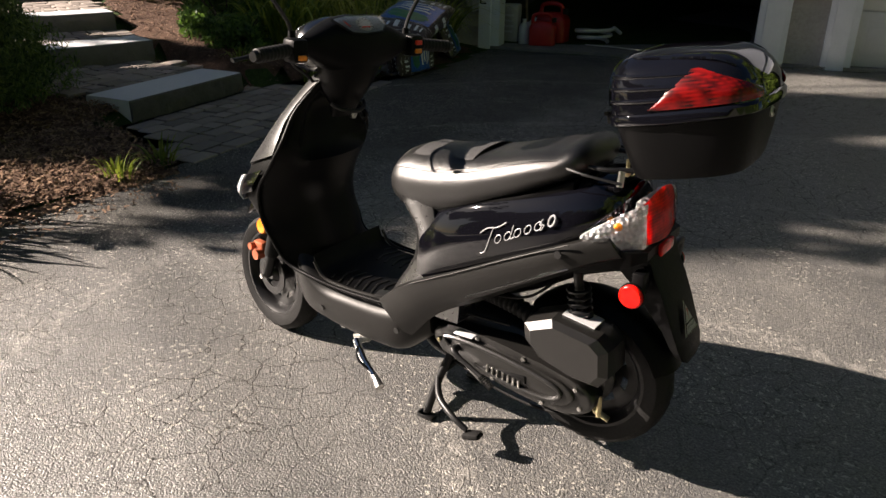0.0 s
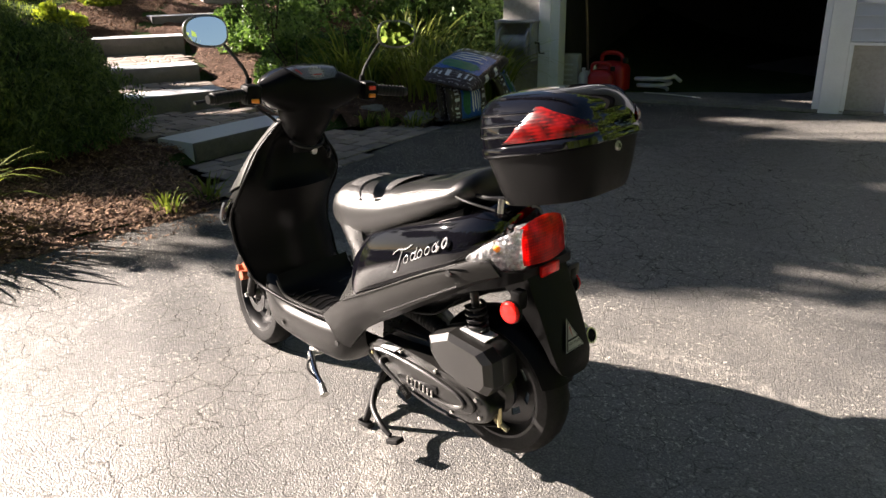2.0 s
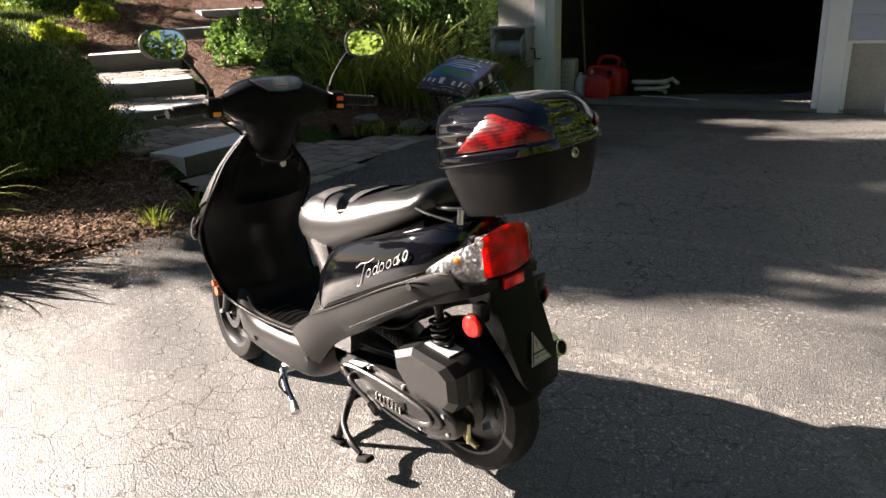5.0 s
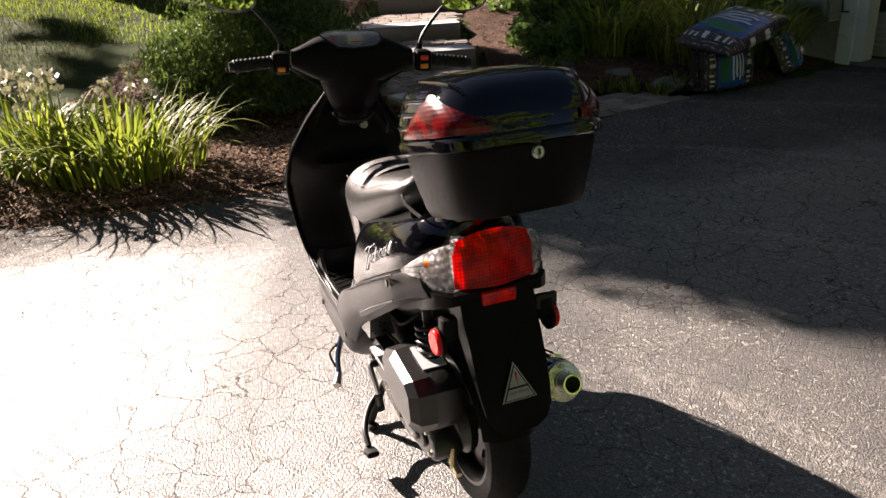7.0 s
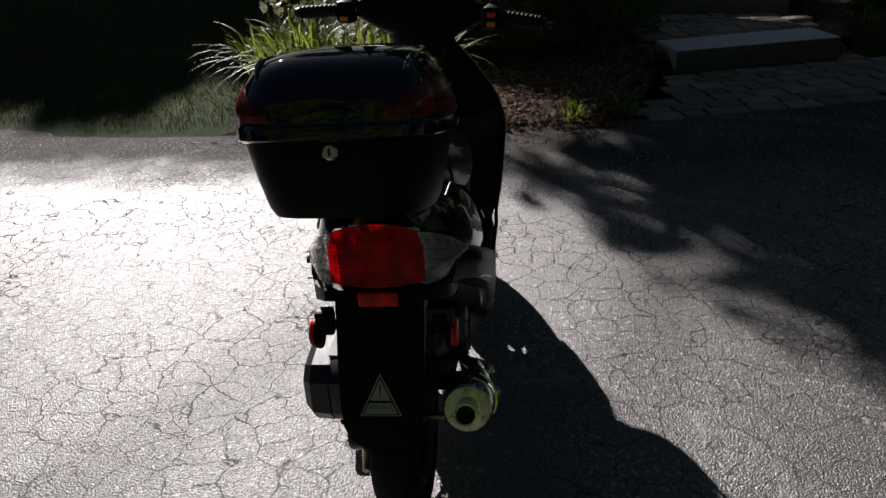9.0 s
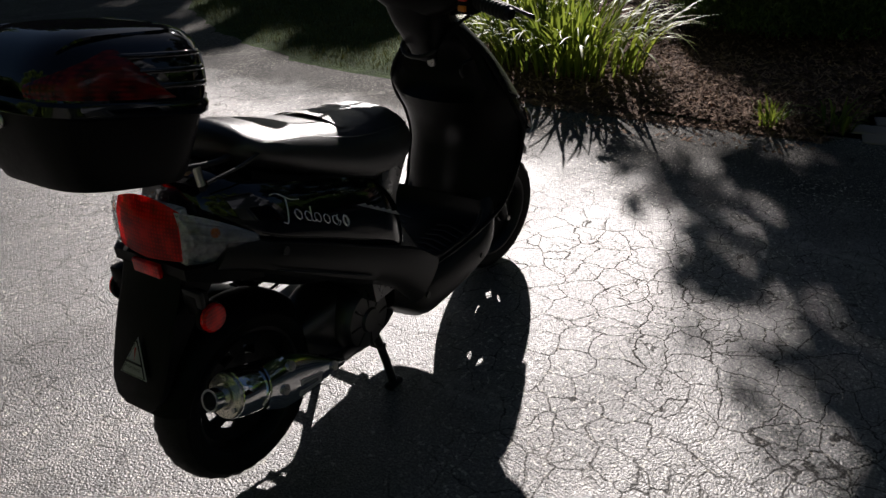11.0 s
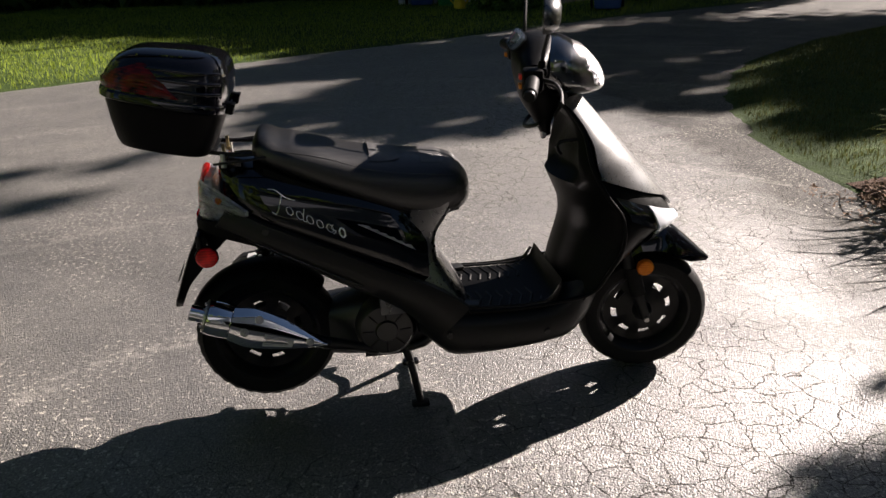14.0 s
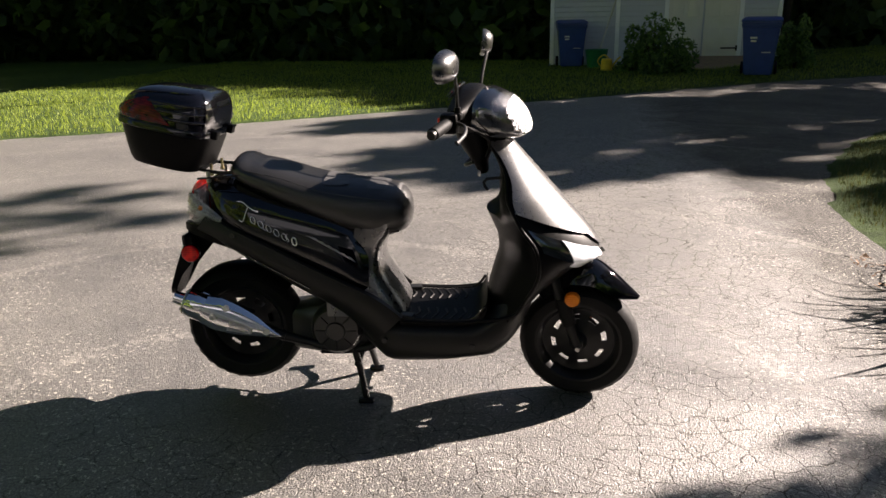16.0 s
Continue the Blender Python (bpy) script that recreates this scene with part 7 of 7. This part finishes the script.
def muffler():
    t = new("exhaust")
    t.parent = SC
    tagged(t, "chromed exhaust muffler with polished heat shield")
    a, b = Vector((.064, -.150, .398)), Vector((.385, -.150, .276))
    d = (b - a).normalized()
    m = Matrix.Translation(a) @ d.to_track_quat("Y", "Z").to_matrix().to_4x4()
    bm = B()
    lathe(bm, [(.0, .012), (.040, .012), (.047, .016), (.050, .03), (.050, .075), (.047, .085)], 40, m)
    part("end_can", bm, "chrome", t, "polished round muffler end", smooth=40)
    bm = B()
    lathe(bm, [(.018, -.030), (.0225, -.030), (.0225, .02), (.018, .02), (.018, -.030)], 30, m)
    part("outlet", bm, "chrome", t)
    bm = B()
    lathe(bm, [(0, .0), (.0175, .0), (.0175, .006), (0, .006)], 24, m)
    part("bore", bm, "iron", t)
    bm = B()
    lathe(bm, [(.026, .006), (.044, .008), (.046, .013), (.026, .013), (.026, .006)], 36, m)
    part("end_plate", bm, "plated", t, "yellowish plated end ring")
    for k in range(3):
        ang = radians(90 + 120 * k)
        bm = B()
        lathe(bm, [(0, .002), (.005, .002), (.005, .010), (0, .010)], 8, m @ Matrix.Translation((.036 * math.cos(ang), 0, .036 * math.sin(ang))))
        part("screw", bm, "steel", t)
    bm = B()
    lathe(bm, [(.036, .08), (.032, .18), (.022, .28), (.016, .36), (.0, .362)], 32, m)
    part("body", bm, "iron", t, "black muffler body")
    # heat shield on the outer side: a polished teardrop shell
    def shell(u, k, lift=0.0):
        """u along the shell from its rear, k across it from -1 to 1."""
        h = .050 * min(1.0, .80 + 1.1 * u) * (1 - max(0, (u - .12) / .88) ** 1.7) + .004
        out_r = (.056 - .030 * u) * math.sqrt(1 - .55 * k * k) + lift
        ang = .30
        x, z = out_r, k * h
        return m @ Vector((x * math.cos(ang) - z * math.sin(ang), .080 + .268 * u, x * math.sin(ang) + z * math.cos(ang)))
    bm = B()
    rings = []
    for u in np.linspace(0, 1, 26).tolist():
        ks = np.linspace(-1, 1, 15).tolist()
        rings.append([shell(u, k) for k in ks] + [shell(u, k * .97, -.005) for k in ks[::-1]])
    loft(bm, rings)
    hs = part("heat_shield", bm, "chrome", t, "tapering polished heat shield", smooth=45)

    def on(y, k, lift=.0):
        return shell((y - .080) / .268, k, lift)
    for y, k in ((.15, .55), (.12, -.25), (.300, -.1)):
        bm = B()
        p, q = on(y, k, -.004), on(y, k, .005)
        tube(bm, [p, q], .011, 14)
        tube(bm, [q, q + (q - p) * .3], .006, 6)
        part("shield_bolt", bm, "steel", hs)
    bm = B()
    vs = [bm.verts.new(on(y, k, .002)) for y, k in ((.175, -.12), (.255, -.12), (.255, -.85), (.175, -.85))]
    bm.faces.new(vs)
    bmesh.ops.solidify(bm, geom=bm.faces, thickness=.001)
    st = part("sticker", bm, "label_white", hs, "white printed exhaust sticker")
    for i in range(5):
        bm = B()
        k = -.20 - .12 * i
        vs = [bm.verts.new(on(y, kk, .0038)) for y, kk in ((.18, k), (.245 - .01 * (i % 2), k), (.245 - .01 * (i % 2), k - .035), (.18, k - .035))]
        bm.faces.new(vs)
        part("print_line", bm, "reel_grey", st, smooth=0)
    bm = B()
    tube(bm, [b, (.47, -.115, .235), (.56, -.09, .20), (.64, -.03, .20), (.67, .02, .26)], [.019, .014, .013, .013, .013], 12, 20)
    part("header_pipe", bm, "iron", t)
    bm = B()
    box(bm, (.235, -.105, .345), (.10, .05, .02), .005, spin("Y", 22))
    part("muffler_bracket", bm, "iron", t)


muffler()


def stands():
    t = new("centre_stand")
    t.parent = SC
    tagged(t, "black tubular centre stand, folded down")
    for s in (-1, 1):
        bm = B()
        fy = .150 if s > 0 else .100
        tube(bm, [(.615, s * .075, .205), (.635, s * (.075 + fy) / 2, .13), (.655, s * fy, .018)], [.013, .012, .012], 10, 12)
        part("stand_leg", bm, "iron", t)
        bm = B()
        box(bm, (.655, s * (fy + .002), .008), (.055, .028, .016), .005)
        part("stand_foot", bm, "iron", t)
    bm = B()
    tube(bm, [(.63, -.10, .145), (.63, .10, .145)], .011, 10)
    part("cross_bar", bm, "iron", t)
    bm = B()
    tube(bm, [(.64, .115, .125), (.60, .165, .10), (.53, .20, .085), (.48, .205, .065)], [.010, .010, .009, .008], 10, 14)
    pedal = part("stand_pedal_arm", bm, "iron", t)
    bm = B()
    box(bm, (.46, .206, .058), (.055, .034, .018), .007, spin("Y", 20))
    part("pedal_pad", bm, "rubber", pedal)
    bm = B()
    tube(bm, [(.60, .09, .21), (.50, .10, .155)], .007, 8)
    part("return_spring", bm, "steel", t)
    t = new("side_stand")
    t.parent = SC
    tagged(t, "chromed side stand folded up under the floor")
    bm = B()
    box(bm, (.905, .135, .175), (.06, .03, .035), .008, spin("Y", 25))
    part("stand_pivot", bm, "steel", t)
    bm = B()
    tube(bm, [(.915, .155, .168), (.86, .185, .135), (.80, .20, .10)], [.012, .010, .009], 10, 10)
    part("stand_arm", bm, "chrome", t)
    bm = B()
    tube(bm, [(.81, .198, .105), (.775, .215, .088)], [.010, .014], 10)
    part("stand_tip", bm, "steel", t)
    bm = B()
    tube(bm, [(.90, .16, .165), (.87, .205, .15), (.83, .20, .12)], .004, 6, 12)
    part("stand_loop", bm, "iron", t)


stands()


def handlebar():
    t = new("handlebar")
    t.parent = SC
    t.matrix_basis = STEER
    tagged(t, "black handlebar with instrument cowl, grips and levers")

    def cowl(name, rows, mat, label, e=2.6, smooth=50):
        # rows: y, x back, x front, z low, z high
        rings = []
        for y, x0, x1, z0, z1 in spline(rows, 34):
            xc, zc, h, v = (x0 + x1) / 2, (z0 + z1) / 2, (x1 - x0) / 2, (z1 - z0) / 2
            rings.append([(xc + h * math.copysign(abs(math.cos(a)) ** (2 / e), math.cos(a)), y, zc + v * math.copysign(abs(math.sin(a)) ** (2 / e), math.sin(a))) for a in np.linspace(0, 2 * math.pi, 26, endpoint=False).tolist()])
        bm = B()
        loft(bm, rings)
        return part(name, bm, mat, t, label, smooth)
    cowl("rear_cowl", [(-.175, .985, 1.03, .985, 1.03), (-.14, .975, 1.05, .965, 1.045), (-.10, .972, 1.075, .945, 1.062), (-.05, .968, 1.09, .925, 1.078), (0, .966, 1.095, .918, 1.083), (.05, .968, 1.09, .925, 1.078), (.10, .972, 1.075, .945, 1.062), (.14, .975, 1.05, .965, 1.045), (.175, .985, 1.03, .985, 1.03)], "matte_black", "matte black instrument cowl")
    # headlamp cowl: glossy, pointing forward
    bm = B()
    rings = []
    for x, w, z0, z1 in spline([(1.04, .135, .940, 1.060), (1.075, .142, .925, 1.074), (1.11, .135, .918, 1.068), (1.15, .118, .918, 1.045), (1.18, .098, .920, 1.018), (1.20, .075, .926, .990), (1.213, .04, .938, .962)], 22):
        rings.append(sring(x, w, z0, z1, 30, 2.5))
    loft(bm, rings)
    hl = part("headlamp_cowl", bm, "cowl_gloss", t, "glossy black headlamp cowl", smooth=50)
    bm = B()
    rings = []
    for k in np.linspace(0, 1, 12).tolist():
        x, w, z0, z1 = [float(np.interp(1.105 + .110 * k, [1.105, 1.15, 1.18, 1.20, 1.215], c)) for c in ([1.112, 1.157, 1.187, 1.207, 1.221], [.136, .119, .100, .078, .030], [.926, .921, .923, .929, .942], [1.066, 1.047, 1.020, .993, .960])]
        rings.append(sring(x, w, z0, z1, 30, 2.5))
    loft(bm, rings)
    lens = part("headlamp_lens", bm, "clear_lens", hl, "clear headlamp lens")
    lens.visible_shadow = False
    bm = B()
    loft(bm, [[(x - .0035, y * .97, .955 + (z - .955) * .96) for x, y, z in r] for r in rings])
    part("headlamp_bowl", bm, "bowl", lens, "bright headlamp reflector")
    # steering neck cover
    bm = B()
    rings = []
    for z, xb, xf, w in spline([(.955, .972, 1.09, .098), (.925, .980, 1.10, .090), (.89, .995, 1.10, .076), (.86, 1.015, 1.09, .062), (.835, 1.03, 1.08, .048), (.80, 1.05, 1.08, .04)], 14):
        xc, h = (xb + xf) / 2, (xf - xb) / 2
        rings.append([(xc + h * math.copysign(abs(math.cos(a)) ** .8, math.cos(a)), w * math.copysign(abs(math.sin(a)) ** .8, math.sin(a)), z) for a in np.linspace(0, 2 * math.pi, 26, endpoint=False).tolist()])
    loft(bm, rings)
    part("neck_cover", bm, "matte_black", t, smooth=50)
    bm = B()
    tube(bm, [(1.055 + .05 * math.cos(a), .062 * math.sin(a), .852 + .03 * math.cos(a)) for a in np.linspace(1.9, 4.4, 14).tolist()], .006, 8)
    part("neck_collar", bm, "iron", t)
    # instrument panel: dial under glass
    side = Vector((0, -1, 0))
    c0 = Vector((.985, 0, 1.056))
    n = Vector((-.74, 0, .67)).normalized()
    up = Vector((.67, 0, .74)).normalized()

    def dash(outline, off, name, mat, label, parent):
        bm = B()
        vs = [bm.verts.new(c0 + side * u + up * v + n * off) for u, v in outline]
        bm.faces.new(vs)
        bmesh.ops.solidify(bm, geom=bm.faces, thickness=.003)
        return part(name, bm, mat, parent, label, smooth=0)
    shape = [(-.092, .016), (-.05, .024), (.045, .026), (.074, .020), (.078, -.004), (.060, -.022), (.0, -.030), (-.045, -.026)]
    ins = dash([(u * 1.08, v * 1.12) for u, v in shape], .006, "instrument_panel", "label_black", "speedometer and fuel gauge under a clear cover", t)
    dash(shape, .010, "dial_face", "dial", "", ins)
    dash([(u * .3 + .004, v * .75 - .003) for u, v in [(math.cos(a) * .09, math.sin(a) * .03) for a in np.linspace(0, 6.28, 25)[:-1].tolist()]], .0125, "speed_dial", "label_grey", "", ins)
    for k in range(9):
        a = math.pi * (1.1 - 1.2 * k / 8)
        bm = B()
        p0 = c0 + side * (.004 + .026 * math.cos(a)) + up * (-.006 + .022 * math.sin(a)) + n * .0145
        p1 = c0 + side * (.004 + .020 * math.cos(a)) + up * (-.006 + .017 * math.sin(a)) + n * .0145
        tube(bm, [p0, p1], .0011, 5)
        part("dial_mark", bm, "label_black", ins)
    bm = B()
    tube(bm, [c0 + side * -.01 + up * -.013 + n * .0145, c0 + side * .018 + up * -.012 + n * .0145], .0016, 5)
    part("needle", bm, "button_red", ins)
    bm = B()
    tube(bm, [c0 + side * -.065 + up * .006 + n * .0145, c0 + side * -.05 + up * -.012 + n * .0145], .0014, 5)
    part("needle", bm, "button_red", ins)
    dash(shape, .018, "dial_cover", "dial_glass", "", ins)
    for s in (-1, 1):
        # bar end, grip with rings, lever, switch box, mirror
        bm = B()
        tube(bm, [(1.01, s * .15, 1.005), (.995, s * .24, 1.0), (.976, s * .335, .992)], .011, 10)
        part("bar", bm, "steel", t)
        bm = B()
        pts = spline([(.995, s * .230, 1.0), (.985, s * .285, .996), (.976, s * .336, .992)], 40)
        tube(bm, pts, [.0185 if i % 4 < 2 else .0165 for i in range(39)] + [.014], 16)
        grip = part("grip", bm, "rubber_grip", t, "ribbed black rubber grip")
        bm = B()
        tube(bm, [(.976, s * .335, .992), (.974, s * .347, .991)], [.015, .013], 14)
        part("bar_end", bm, "iron", grip)
        bm = B()
        tube(bm, [(1.02, s * .215, 1.0), (1.05, s * .235, .995), (1.06, s * .28, .985), (1.055, s * .33, .977), (1.05, s * .358, .974)], [.009, .008, .0065, .006, .008], 10, 22, .6)
        part("brake_lever", bm, "iron", t, "black metal brake lever")
        bm = B()
        box(bm, (.998, s * .205, .998), (.055, .05, .062), .012)
        sw = part("switch_box", bm, "matte_black", t, "black switch box with coloured buttons")
        for k, (dz, mat) in enumerate(((.010, "button_red"), (-.014, "button_orange")) if s < 0 else ((-.016, "button_orange"),)):
            bm = B()
            box(bm, (.968, s * .205, .998 + dz), (.010, .022, .013), .002)
            part("button", bm, mat, sw, "coloured push button")
        bm = B()
        tube(bm, [(1.02, s * .20, 1.012), (1.022, s * .20, 1.045)], [.012, .009], 12)
        box(bm, (1.02, s * .20, 1.018), (.03, .03, .022), .006)
        part("lever_clamp", bm, "matte_black", t)
        # mirror
        mt = new("mirror")
        mt.parent = t
        tagged(mt, "oval rear-view mirror on a thin black stem")
        top = Vector((1.01, s * .328, 1.178))
        bm = B()
        tube(bm, [(1.022, s * .20, 1.04), (1.024, s * .215, 1.075), (1.03, s * .262, 1.135), (1.03, s * .285, 1.155)], .0055, 8, 18)
        part("stem", bm, "iron", mt)
        face = Vector((-1, -s * .16, .13 if s > 0 else .02)).normalized()
        rt = Vector((0, 0, 1)).cross(face).normalized()
        uu = face.cross(rt)
        bm = B()
        rings = []
        for off, k in ((-.034, .35), (-.030, .62), (-.018, .88), (-.004, 1.0), (.004, 1.0), (.006, .94)):
            rings.append([top + face * off + rt * (k * .070 * math.copysign(abs(math.cos(a)) ** .8, math.cos(a))) + uu * (k * .045 * math.copysign(abs(math.sin(a)) ** .8, math.sin(a)) * (1 + .12 * s * math.cos(a))) for a in np.linspace(0, 2 * math.pi, 36, endpoint=False).tolist()])
        loft(bm, rings)
        part("shell", bm, "satin_black", mt, smooth=50)
        bm = B()
        vs = [bm.verts.new(top + face * .0075 + rt * (.063 * math.copysign(abs(math.cos(a)) ** .8, math.cos(a))) + uu * (.039 * math.copysign(abs(math.sin(a)) ** .8, math.sin(a)) * (1 + .12 * s * math.cos(a)))) for a in np.linspace(0, 2 * math.pi, 36, endpoint=False).tolist()]
        bm.faces.new(vs)
        part("glass", bm, "mirror", mt, "mirror glass", smooth=0)
        # control cables from the bar into the nose
        bm = B()
        tube(bm, [(1.03, s * .19, .99), (1.09, s * .15, .95), (1.10, s * .09, .91), (1.08, s * .05, .86)], .0045, 8, 16)
        part("cable", bm, "rubber", t)


handlebar()


# ---------------------------------------------------------------- paving, laid last
def brick_mesh(name, L, W, H, seed):
    rs = np.random.RandomState(seed)
    bm = B()
    box(bm, (0, 0, -H / 2), (L, W, H), .006, seg=1)
    for v in bm.verts:
        v.co.x += rs.uniform(-.004, .004)
        v.co.y += rs.uniform(-.004, .004)
        v.co.z += rs.uniform(-.002, .002)
    return finish(name, bm, "paver", 30)


BRICKS = [brick_mesh("paver", L, .128, .06, i) for i, L in enumerate((.20, .20, .13, .24))]
BRICK_L = (.20, .20, .13, .24)


def paving(name, poly, z, heading, label, seed):
    """Concrete pavers in courses on a sand bed."""
    bm = B()
    p = [bm.verts.new((x, y, z - .028)) for x, y in poly]
    q = [bm.verts.new((x, y, z - .09)) for x, y in poly]
    bm.faces.new(p)
    for i in range(len(p)):
        bm.faces.new((p[i], q[i], q[(i + 1) % len(p)], p[(i + 1) % len(p)]))
    bed = part(name, bm, "sand_joint", smooth=0)
    tagged(bed, label, "paving", kind="structure")
    rs = np.random.RandomState(seed)
    P = np.array(poly)
    c = P.mean(0)
    h = radians(heading)
    u, v = np.array([math.cos(h), math.sin(h)]), np.array([-math.sin(h), math.cos(h)])
    for row in range(-30, 31):
        s = -4.0 + rs.uniform(0, .2)
        while s < 4.0:
            k = rs.randint(0, 4)
            L = BRICK_L[k]
            m = c + u * (s + L / 2) + v * (row * .145)
            s += L + .017
            if edge_distance(P, np.array([m[0]]), np.array([m[1]]))[0] < -.035:
                ob = new("paver", BRICKS[k])
                ob.parent = bed
                ob.matrix_basis = pose(m[0], m[1], z + rs.uniform(-.003, .003), rs.uniform(-.8, .8), rs.uniform(-.8, .8), heading + rs.uniform(-1.2, 1.2))


for (poly, z), name, heading, label in zip(PAVED, ("pavement_lower", "pavement_landing", "pavement_landing_2", "pavement_landing_3"), (-74, -76, -98, -100),
                                          ("grey-brown concrete paver walk at the driveway's edge", "grey-brown paver landing above the first granite step", "narrow grey-brown paver landing between granite steps", "grey-brown paver landing below the upper granite steps")):
    paving(name, poly, z, heading, label, 300 + len(name))
